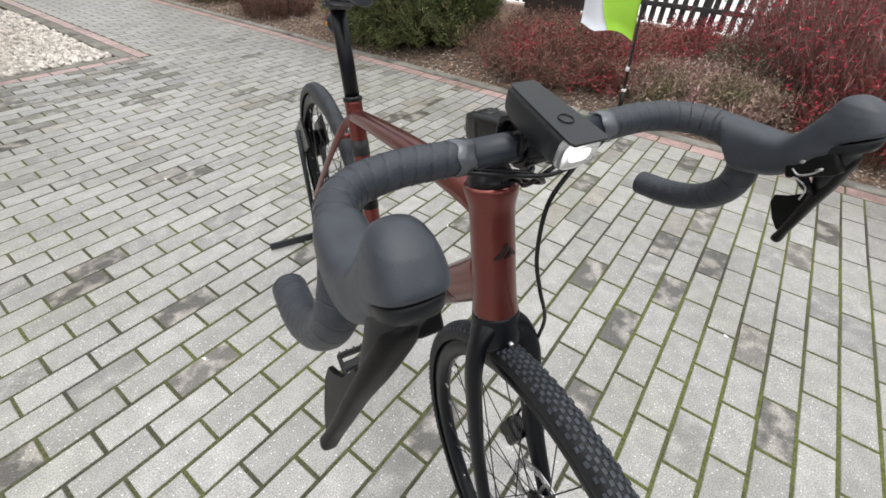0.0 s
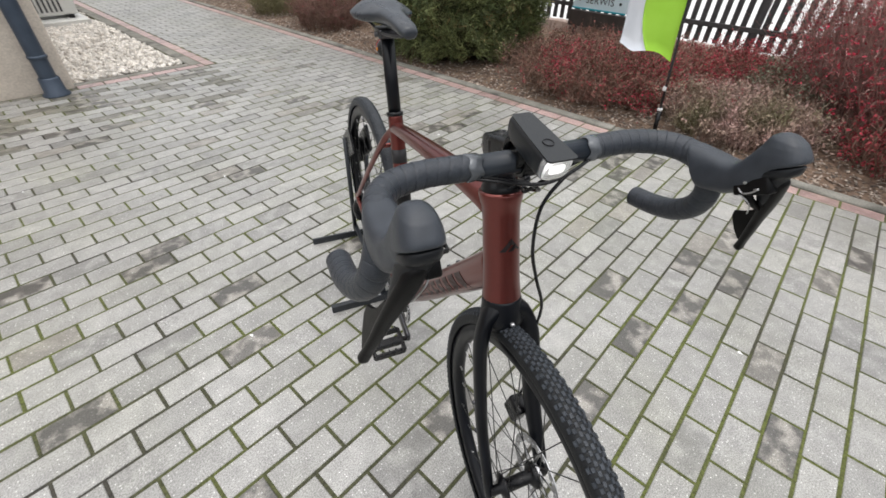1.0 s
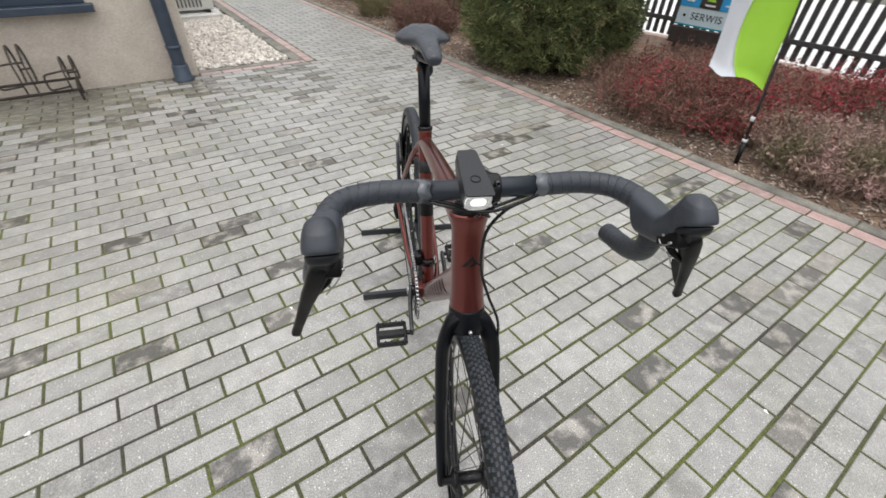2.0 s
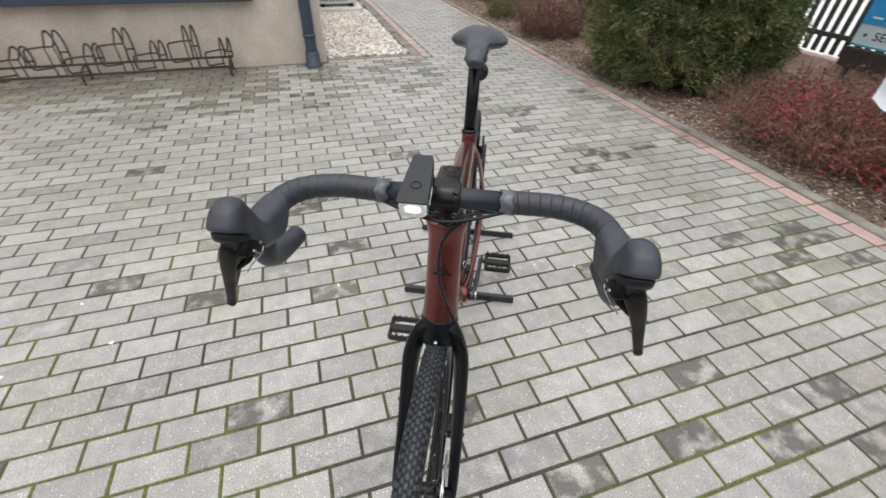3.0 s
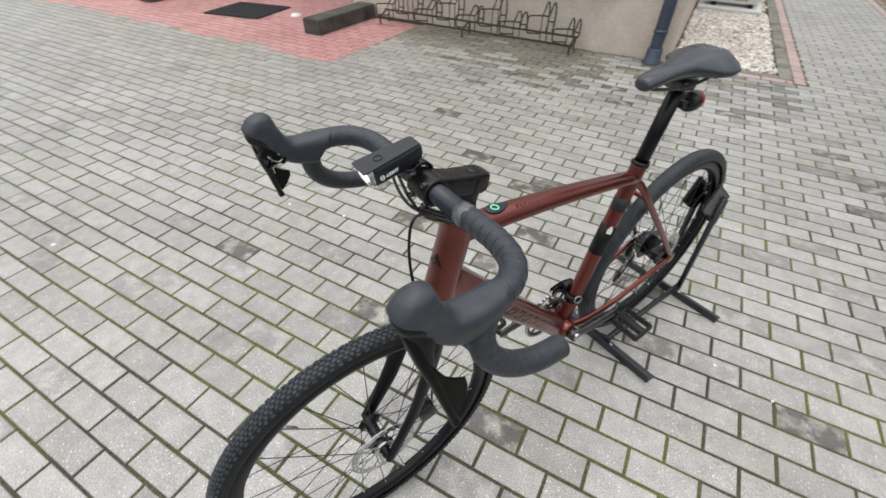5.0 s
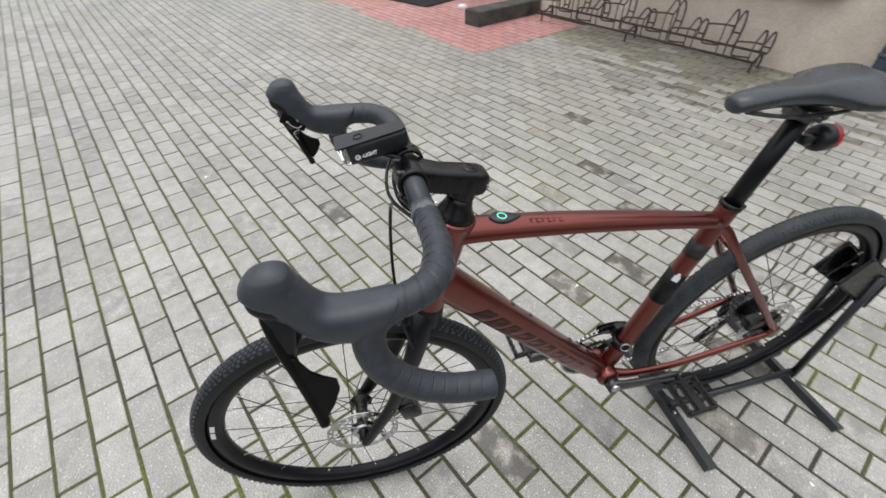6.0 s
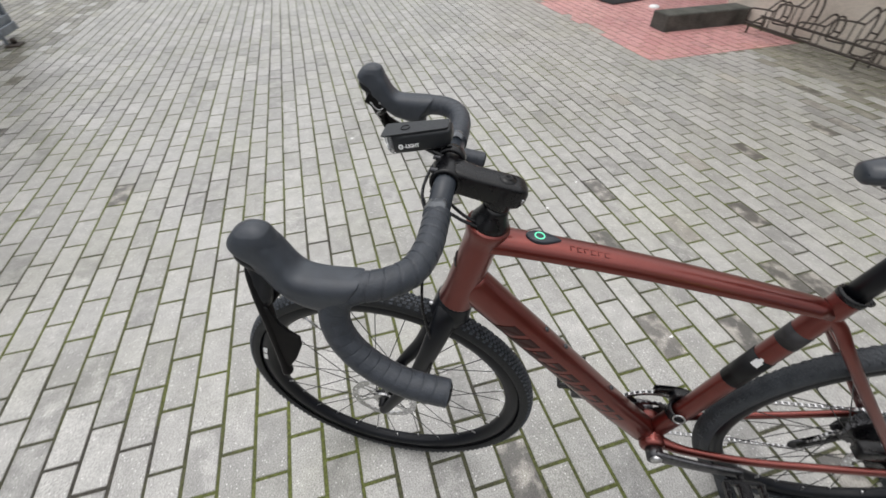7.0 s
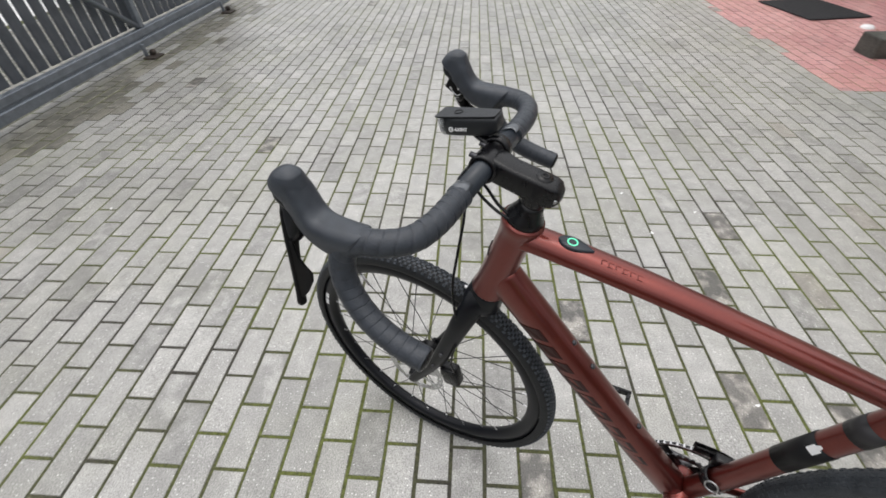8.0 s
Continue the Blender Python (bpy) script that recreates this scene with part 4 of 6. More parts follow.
HALF = [(0.0, 0.1901, 0.9734), (0.0533, 0.1901, 0.9734), (0.1064, 0.1911, 0.9745), (0.1539, 0.1904, 0.9753), (0.1923, 0.180, 0.9746), (0.2144, 0.157, 0.9749), (0.2238, 0.1265, 0.9722),
        (0.2288, 0.1059, 0.9589), (0.2363, 0.0992, 0.9328), (0.2443, 0.1099, 0.9004), (0.2525, 0.1391, 0.8720), (0.2582, 0.1799, 0.8537), (0.2592, 0.2283, 0.8440)]
bm = B()
tube(bm, [(-0.10, 0.1901, 0.9734), (0.10, 0.1901, 0.9738)], 0.0155, segs=20)
bar_ob = part("handlebar", bm, BAR_SATIN, bike, "black drop handlebar")
for sx in (1, -1):
    line = spline([(sx * x, y, z) for x, y, z in HALF], 10)
    line = line[17:]
    # wrapped tape: the radius steps at every turn, with a slanting lip
    length = np.r_[0, np.cumsum(np.linalg.norm(np.diff(line, axis=0), axis=1))]
    dense = np.linspace(0, length[-1], 760)
    path = np.stack([np.interp(dense, length, line[:, k]) for k in range(3)], 1)
    bm = B()
    rings, ref = [], Vector((0, 0, 1))
    pitch = 0.0155
    for i in range(len(path)):
        d = Vector(path[min(i + 1, len(path) - 1)] - path[max(i - 1, 0)]).normalized()
        s = (ref - d * ref.dot(d)).normalized()
        ref = s
        u = d.cross(s)
        ring = []
        for k in range(20):
            a = 2 * math.pi * k / 20
            turn = (dense[i] / pitch + 0.30 * math.cos(a - 0.6)) % 1.0
            wrap = 0.6 if i < 0.40 * len(path) else 0.35
            rad = 0.0168 + wrap * (0.0009 * turn - (0.0019 if turn < 0.075 else 0))
            ring.append(Vector(path[i]) + s * (rad * math.cos(a)) + u * (rad * math.sin(a)))
        rings.append(ring)
    loft(bm, rings)
    part("bar_tape", bm, TAPE, bar_ob, "overlapping grey-black wrapped bar tape")
    bm = B()
    rings = []
    for a in np.linspace(-1.25, 2.3, 22):
        out = Vector((0, -math.cos(a), math.sin(a)))
        rough_edge = 0.0018 * math.sin(a * 5.0 + sx)
        rings.append([Vector((sx * 0.088, 0.1905, 0.9740)) + out * r + Vector((sx * (x + rough_edge), 0, 0)) for r, x in ((0.0160, -0.009), (0.0173, -0.0085), (0.0181, 0.0085), (0.0168, 0.010))])
    loft(bm, rings)
    part("finishing_tape", bm, GREY_TAPE, bar_ob, "shiny grey finishing tape")
    bm = B()
    end, back = Vector(path[-1]), Vector(path[-6])
    lathe(bm, [(0.0, 0.004), (0.010, 0.0035), (0.0150, 0.001), (0.0150, -0.004)], end, end - back, 20)
    part("bar_end_plug", bm, BLACK, bar_ob)

    # brake hood: a boxy grip from a slanting rear lip; each row gives the middle, half-width, and the y, z of its top and underside
    rows = [(0.2215, 0.0160, 0.1325, 0.9850, 0.1015, 0.9455), (0.2215, 0.0205, 0.1355, 0.9890, 0.1000, 0.9412), (0.2220, 0.0216, 0.1290, 0.9897, 0.0960, 0.9405), (0.2232, 0.0220, 0.1120, 0.9896, 0.0860, 0.9425),
            (0.2235, 0.0218, 0.0950, 0.9896, 0.0740, 0.9460), (0.2228, 0.0218, 0.0800, 0.9898, 0.0610, 0.9512), (0.2215, 0.0222, 0.0685, 0.9922, 0.0480, 0.9610), (0.2195, 0.0214, 0.0605, 1.0000, 0.0360, 0.9720),
            (0.2182, 0.0206, 0.0540, 1.0120, 0.0280, 0.9840), (0.2178, 0.0200, 0.0470, 1.0260, 0.0220, 0.9880), (0.2178, 0.0185, 0.0380, 1.0340, 0.0170, 1.0060)]
    hood = []
    for x, w, yt, zt, yb, zb in np.concatenate([np.array(rows[:1]), spline(rows[1:], 4)]):
        ring = []
        for k in range(32):
            a = 2 * math.pi * k / 32
            c0, s0 = math.cos(a), math.sin(a)
            px = w * math.copysign(abs(c0) ** 0.66, c0)
            f = 0.5 + 0.5 * math.copysign(abs(s0) ** 0.72, s0)
            ring.append((sx * (x + px), yb + (yt - yb) * f, zb + (zt - zb) * f))
        hood.append(ring)
    bm = B()
    loft(bm, hood)
    # the upright horn: a rounded dome over a sharp level crease
    horn = []
    for z, w, y0, y1 in ((1.0206, 0.0140, 0.012, 0.050), (1.0208, 0.0224, 0.001, 0.0565), (1.0224, 0.0234, -0.0008, 0.0555), (1.0255, 0.0234, 0.0002, 0.0540), (1.0290, 0.0226, 0.0022, 0.0515),
                         (1.0330, 0.0208, 0.0055, 0.0485), (1.0370, 0.0174, 0.0098, 0.0450), (1.0405, 0.0132, 0.0155, 0.0410), (1.0430, 0.0085, 0.0215, 0.0360), (1.0442, 0.0032, 0.0270, 0.0310)):
        q = 0.68 + 0.16 * min(1, max(0, (z - 1.021) / 0.023))
        ring = []
        for k in range(36):
            a = 2 * math.pi * k / 36
            c0, s0 = math.cos(a), math.sin(a)
            y = (y0 + y1) / 2 + (y1 - y0) / 2 * math.copysign(abs(s0) ** q, s0)
            ring.append((sx * (0.2178 + 0.86 * w * math.copysign(abs(c0) ** q, c0)), y, z - 0.65 * max(0, y) * min(1, max(0, (1.036 - z) / 0.0154))))
        horn.append(ring)
    loft(bm, horn)
    bmesh.ops.recalc_face_normals(bm, faces=list(bm.faces))
    hood_ob = part("brake_hood", bm, RUBBER, bike, "grey-black rubber brake hood")
    fuse = hood_ob.modifiers.new("fuse", "REMESH")
    fuse.mode, fuse.voxel_size, fuse.use_smooth_shade = "VOXEL", 0.0013, True
    soften = hood_ob.modifiers.new("soften", "SMOOTH")
    soften.factor, soften.iterations = 0.5, 5
    # the plastic body under the hood's crease, tapering to the lever's root
    bm = B()
    rings = []
    for z, x, w, y0, y1 in ((1.0240, 0.2178, 0.0140, 0.0080, 0.048), (1.0196, 0.2178, 0.0140, 0.0080, 0.048), (1.0192, 0.2178, 0.0175, 0.0030, 0.050), (1.0176, 0.2178, 0.0184, 0.0016, 0.050), (1.0100, 0.2180, 0.0182, 0.0014, 0.050),
                            (1.0060, 0.2182, 0.0174, 0.0026, 0.050), (1.0052, 0.2184, 0.0150, 0.0092, 0.049), (0.9980, 0.2195, 0.0146, 0.0100, 0.046), (0.9890, 0.2215, 0.0142, 0.0110, 0.043), (0.9800, 0.2250, 0.0132, 0.0122, 0.040),
                            (0.9700, 0.2290, 0.0122, 0.0142, 0.036), (0.9600, 0.2330, 0.0110, 0.0166, 0.034), (0.9500, 0.2372, 0.0085, 0.0200, 0.032)):
        ring = []
        for k in range(20):
            a = 2 * math.pi * k / 20
            c0, s0 = math.cos(a), math.sin(a)
            y = (y0 + y1) / 2 + (y1 - y0) / 2 * math.copysign(abs(s0) ** 0.7, s0)
            ring.append((sx * (x + w * math.copysign(abs(c0) ** 0.7, c0)), y, z - 0.65 * max(0, y) * min(1, max(0, (z - 0.985) / 0.03))))
        rings.append(ring)
    loft(bm, rings)
    part("lever_body", bm, LEVER_BODY, hood_ob, "dark grey plastic lever body")
    bm = B()
    blade = spline([(sx * 0.2225, 0.0150, 0.9900), (sx * 0.2270, 0.0170, 0.9785), (sx * 0.2372, 0.0220, 0.9530), (sx * 0.2480, 0.0285, 0.9258), (sx * 0.2582, 0.0345, 0.8970), (sx * 0.2652, 0.0388, 0.8780), (sx * 0.2696, 0.0415, 0.8660)], 4)
    at = np.linspace(0, 1, len(blade))
    tube(bm, blade, np.interp(at, [0, 0.15, 0.33, 0.5, 0.67, 0.84, 1], [0.0085, 0.0108, 0.0098, 0.0078, 0.0064, 0.0060, 0.0062]), np.interp(at, [0, 0.25, 0.5, 0.8, 1], [0.0070, 0.0075, 0.0056, 0.0046, 0.0056]), segs=16, round_cap=True, square=2.8)
    part("brake_lever", bm, LEVER, hood_ob, "black brake lever blade")
    # the flat shift paddle behind the blade
    bm = B()
    rim = [(0.020, 0.955), (0.031, 0.950), (0.040, 0.931), (0.051, 0.923), (0.0630, 0.917), (0.0640, 0.906), (0.0560, 0.888), (0.0470, 0.876), (0.0390, 0.876), (0.0320, 0.896), (0.026, 0.925)]
    loft(bm, [[(sx * (0.2440 + (0.955 - z) * 0.300 + dx), y, z) for y, z in rim] for dx in (-0.0019, 0.0019)])
    bmesh.ops.bevel(bm, geom=list(bm.edges), offset=0.0008, segments=1, affect="EDGES")
    part("shift_paddle", bm, LEVER, hood_ob, "flat black shift paddle", smooth=False)
    # black linkage under the inner side of the hood, with its bright pins and bare cable
    bm = B()
    slab(bm, -0.0085, 0.0085, -0.021, 0.021, -0.0115, 0.0115, 0.003, m=pose(sx * 0.2085, 0.0335, 0.9800, -30, 0, 0), segments=2)
    tube(bm, [(sx * 0.2100, 0.045, 0.972), (sx * 0.2200, 0.034, 0.955), (sx * 0.2330, 0.027, 0.945)], [0.006, 0.005, 0.004], segs=10)
    part("lever_linkage", bm, LEVER, hood_ob, "black plastic lever linkage")
    bm = B()
    lathe(bm, [(0.0, 0.0008), (0.0018, 0.0006), (0.0027, 0.0), (0.0027, -0.005)], (sx * 0.1996, 0.0400, 0.9815), (-sx, 0, 0), 12)
    part("pivot_bolt", bm, STEEL, hood_ob, "steel pivot bolt")
    bm = B()
    tube(bm, spline([(sx * 0.2005, 0.0440, 0.9715), (sx * 0.1995, 0.0370, 0.9685), (sx * 0.1995, 0.0290, 0.9730), (sx * 0.2005, 0.0230, 0.9800)], 4), 0.0010, segs=8)
    slab(bm, -0.0018, 0.0018, -0.003, 0.003, -0.0015, 0.0015, 0.0006, m=pose(sx * 0.1998, 0.0240, 0.9800, -40, 0, 0))
    part("return_spring", bm, STEEL, hood_ob, "bright steel spring")
    bm = B()
    tube(bm, spline([(sx * 0.2010, 0.0400, 0.9650), (sx * 0.2060, 0.0310, 0.9600), (sx * 0.2120, 0.0280, 0.9530), (sx * 0.2220, 0.0310, 0.9380)], 4), 0.0009, segs=6)
    part("bare_cable", bm, STEEL, hood_ob, "bare steel inner cable")
    bm = B()
    lathe(bm, [(0.0, 0.001), (0.0022, 0.001), (0.0032, 0.0), (0.0032, -0.004)], (sx * 0.2405, 0.0500, 0.9760), (sx, 0, 0), 12)
    part("pivot_bolt", bm, DARK_STEEL, hood_ob, "steel pivot bolt")

# cables from bar to head tube
for pts, rad in (([(0.10, 0.184, 0.9655), (0.060, 0.168, 0.9610), (0.028, 0.158, 0.952), (0.003, 0.156, 0.915), (0.001, 0.152, 0.85), (0.018, 0.150, 0.79), (0.043, 0.152, 0.725), (0.056, 0.165, 0.66), (0.056, 0.172, 0.61)], 0.0027),
                 ([(0.10, 0.190, 0.9645), (0.050, 0.178, 0.9590), (0.010, 0.172, 0.948), (-0.006, 0.184, 0.928), (0.010, 0.215, 0.912), (0.016, 0.240, 0.903)], 0.0027),
                 ([(-0.10, 0.190, 0.9645), (-0.055, 0.176, 0.9600), (-0.018, 0.168, 0.952), (0.010, 0.176, 0.932), (0.020, 0.210, 0.912), (0.022, 0.242, 0.900)], 0.0027),
                 ([(-0.10, 0.184, 0.9655), (-0.05, 0.164, 0.9600), (0.0, 0.156, 0.954), (0.05, 0.164, 0.9600), (0.10, 0.186, 0.9650)], 0.0025)):
    bm = B()
    tube(bm, spline(pts, 8), rad, segs=8)
    part("cable", bm, BLACK, bike, "black cable housing")

# headlight on the bar, beside the stem
lamp = new("headlight")
lamp.parent = bike
lamp.matrix_basis = pose(-0.0295, 0.1005, 1.0022, 10.3, 0, 0)
lamp["label"] = "slim black rectangular headlight with clear lens"
bm = B()
rings = []
for y, w, z0, z1 in ((0.0118, 0.0172, -0.0120, 0.0165), (0.0125, 0.0182, -0.0130, 0.0172), (0.03, 0.0178, -0.0135, 0.0175), (0.080, 0.0155, -0.0125, 0.0172), (0.0910, 0.0142, -0.0080, 0.0165), (0.0945, 0.0125, -0.0020, 0.0145)):
    ring = []
    for k in range(24):
        a = 2 * math.pi * k / 24
        c0, s0 = math.cos(a), math.sin(a)
        px = w * math.copysign(abs(c0) ** 0.45, c0)
        pz = (z0 + z1) / 2 + (z1 - z0) / 2 * math.copysign(abs(s0) ** 0.45, s0)
        ring.append((px, y, pz))
    rings.append(ring)
loft(bm, rings)
part("lamp_case", bm, LAMP_CASE, lamp)
bm = B()
loft(bm, [[(w, y, z) for y, w in ((-0.0025, 0.0165), (0.001, 0.0190), (0.012, 0.0186), (0.04, 0.0170), (0.088, 0.0138), (0.0925, 0.0115))] + [(-w, y, z) for y, w in ((0.0925, 0.0115), (0.088, 0.0138), (0.04, 0.0170), (0.012, 0.0186), (0.001, 0.0190), (-0.0025, 0.0165))] for z in (0.0165, 0.0186)])
part("lamp_top", bm, LAMP_CASE, lamp, smooth=False)
bm = B()
lathe(bm, [(0.0058, 0.0006), (0.0064, 0.0012), (0.0070, 0.0006), (0.0058, -0.0004)], (0, 0.030, 0.0186), (0, 0, 1), 24, close=True)
part("switch", bm, BLACK, lamp, "oval rubber switch")
bm = B()
rings = []
for y, w, z0, z1 in ((-0.0020, 0.0155, -0.0095, 0.0150), (0.0, 0.0172, -0.0120, 0.0162), (0.0055, 0.0180, -0.0135, 0.0163), (0.0116, 0.0180, -0.0132, 0.0163)):
    ring = []
    for k in range(24):
        a = 2 * math.pi * k / 24
        c0, s0 = math.cos(a), math.sin(a)
        ring.append((w * math.copysign(abs(c0) ** 0.5, c0), y + 0.20 * (0.0163 - (z0 + z1) / 2 - (z1 - z0) / 2 * s0) * max(0, 1 - y / 0.0116), (z0 + z1) / 2 + (z1 - z0) / 2 * math.copysign(abs(s0) ** 0.5, s0)))
    rings.append(ring)
loft(bm, rings)
lens = part("lens", bm, GLASS, lamp, "clear plastic lens")
lens.visible_shadow = False
bm = B()
# a faceted chrome dish behind the lens
loft(bm, [[(w * math.copysign(abs(math.cos(a)) ** 0.6, math.cos(a)), y, 0.0014 + h * math.copysign(abs(math.sin(a)) ** 0.6, math.sin(a))) for a in np.linspace(0, 6.2832, 25)[:-1]] for y, w, h in ((0.0045, 0.0172, 0.0138), (0.0070, 0.0150, 0.0118), (0.0092, 0.0115, 0.0090), (0.0108, 0.0070, 0.0055), (0.0113, 0.0030, 0.0024))])
part("reflector", bm, CHROME, lamp, "chromed reflector", smooth=False)
bm = B()
loft(bm, [[(w * math.copysign(abs(math.cos(a)) ** 0.6, math.cos(a)), y, 0.0020 + h * math.copysign(abs(math.sin(a)) ** 0.6, math.sin(a))) for a in np.linspace(0, 6.2832, 25)[:-1]] for y, w, h in ((0.0042, 0.0100, 0.0062), (0.0030, 0.0092, 0.0055))])
part("light_panel", bm, LED, lamp, "lit white diode panel", smooth=False)
bm = B()
tube(bm, [(0.002, 0.055, -0.010), (0.004, 0.075, -0.024), (0.006, 0.090, -0.034)], 0.011, 0.006, segs=12)
lathe(bm, [(0.0168, -0.009), (0.0215, -0.008), (0.0215, 0.008), (0.0168, 0.009)], (0.004, 0.0865, -0.0350), (1, 0, 0), 20, close=True)
part("lamp_clamp", bm, BLACK, lamp, "black bar clamp")
cu = bpy.data.curves.new("word", "FONT")
cu.body, cu.size, cu.extrude, cu.align_x, cu.align_y = "-LIGHT", 0.0068, 0.0003, "CENTER", "CENTER"
cu.offset = 0.0003
word = new("word", cu)
dg = bpy.context.evaluated_depsgraph_get()
text_data = bpy.data.meshes.new_from_object(word.evaluated_get(dg))
bpy.data.objects.remove(word)
text_data.materials.clear()
text_data.materials.append(WHITE)
wd = new("lamp_word", text_data)
wd.parent = lamp
wd.matrix_basis = Matrix.Translation((0.0178, 0.0385, -0.001)) @ pose(0, 0, 0, 0, 0, 2.4) @ Matrix(((0, 0, 1, 0), (1, 0, 0, 0), (0, 1, 0, 0), (0, 0, 0, 1)))
wd["label"] = "white word on the lamp side"
bm = B()
lathe(bm, [(0.0022, 0.0), (0.0022, 0.0006), (0.0038, 0.0006), (0.0038, 0.0)], (0.0178, 0.0225, -0.001), (1, 0, 0), 16, close=True)
slab(bm, 0.0178, 0.0184, 0.0215, 0.0255, -0.0016, -0.0004)
part("lamp_mark", bm, WHITE, lamp, "white round mark", smooth=False)

# seatpost, clamp, saddle, rear light
sp = Vector((0, 0.252, 0.968)).normalized()
POST_TOP = SEAT_TOP + sp * 0.186
bm = B()
tube(bm, [SEAT_TOP - sp * 0.02, SEAT_TOP + sp * 0.08, POST_TOP], 0.0166, 0.0170, segs=20)
post_ob = part("seatpost", bm, CARBON, bike, "satin black seatpost")
bm = B()
lathe(bm, [(0.0165, -0.0055), (0.0215, -0.005), (0.0220, 0.0), (0.0215, 0.005), (0.0165, 0.0055)], SEAT_TOP + sp * 0.001, sp, 24, close=True)
tube(bm, [SEAT_TOP + Vector((-0.010, 0.024, -0.003)), SEAT_TOP + Vector((0.010, 0.024, -0.003))], 0.0055, segs=12)
part("seat_clamp", bm, BLACK, bike, "black seat clamp")
bm = B()
slab(bm, -0.024, 0.024, -0.026, 0.026, -0.010, 0.012, 0.005, m=Matrix.Translation(POST_TOP + Vector((0, 0.002, 0.002))), segments=2)
tube(bm, [POST_TOP + Vector((-0.03, 0, 0)), POST_TOP + Vector((0.03, 0, 0))], 0.006, segs=10)
part("saddle_clamp", bm, DARK_STEEL, post_ob)
SAD = POST_TOP + Vector((0.004, 0.0045, 0.0436))
saddle = B()
rings = []
for y, w, z, t in ((-0.171, 0.010, -0.012, 0.011), (-0.167, 0.0175, -0.010, 0.018), (-0.145, 0.0225, -0.005, 0.024), (-0.10, 0.0250, 0.000, 0.028), (-0.06, 0.0285, 0.002, 0.031), (-0.035, 0.0335, 0.003, 0.034),
                   (-0.010, 0.047, 0.005, 0.035), (0.012, 0.066, 0.008, 0.036), (0.038, 0.0755, 0.010, 0.035), (0.063, 0.0745, 0.011, 0.031), (0.078, 0.064, 0.011, 0.022), (0.085, 0.047, 0.009, 0.013)):
    ring = []
    for k in range(28):
        a = 2 * math.pi * k / 28
        c0, s0 = math.cos(a), math.sin(a)
        px = w * math.copysign(abs(c0) ** 0.75, c0)
        crown = 0.006 * (1 - (px / max(w, 1e-4)) ** 2) - 0.005 * math.exp(-(px / 0.012) ** 2) * max(0, 1 - ((y + 0.01) / 0.10) ** 2)
        drop = -0.35 * max(0, abs(px) - 0.028)
        pz = (crown if s0 > 0 else 0) + (t * 0.25 * s0 if s0 > 0 else t * 0.75 * s0) + drop + z
        ring.append(SAD + Vector((px, y, pz)))
    rings.append(ring)
loft(saddle, rings)
sad_ob = part("saddle", saddle, SADDLE, bike, "grey-black padded saddle with central groove")
for sx in (1, -1):
    bm = B()
    tube(bm, spline([SAD + Vector((sx * 0.010, -0.145, -0.022)), SAD + Vector((sx * 0.018, -0.10, -0.029)), SAD + Vector((sx * 0.022, -0.04, -0.036)), SAD + Vector((sx * 0.022, 0.03, -0.036)), SAD + Vector((sx * 0.036, 0.055, -0.020))], 5), 0.0035, segs=8)
    part("rail", bm, DARK_STEEL, sad_ob)
    bm = B()
    tube(bm, spline([SAD + Vector((sx * 0.026, 0.020, 0.0185)), SAD + Vector((sx * 0.034, 0.05, 0.0190)), SAD + Vector((sx * 0.036, 0.070, 0.0150))], 4), 0.0012, segs=6)
    part("trim_line", bm, GREY_TAPE, sad_ob, "thin pale trim line")
tl = POST_TOP + Vector((0.012, 0.0515, -0.0454))
bm = B()
lathe(bm, [(0.0, -0.014), (0.016, -0.014), (0.022, -0.010), (0.0235, 0.0), (0.0235, 0.010), (0.021, 0.014)], tl, (0, 1, -0.05), 24)
slab(bm, -0.009, 0.009, -0.040, -0.010, -0.008, 0.008, 0.002, m=Matrix.Translation(tl))
tail_ob = part("rear_light", bm, LAMP_CASE, bike, "round black rear light with red lens")
bm = B()
lathe(bm, [(0.0215, 0.013), (0.0225, 0.016), (0.0215, 0.024), (0.014, 0.030), (0.0, 0.032)], tl, (0, 1, -0.05), 24)
part("red_lens", bm, RED_LENS, tail_ob, "red lens")
lathe_b = B()
lathe(lathe_b, [(0.0, 0.0028), (0.004, 0.0025), (0.005, 0.0)], tl + Vector((-0.0235, 0, 0)), (-1, 0, 0), 12)
part("lamp_stud", lathe_b, ORANGE, tail_ob, "small orange stud")

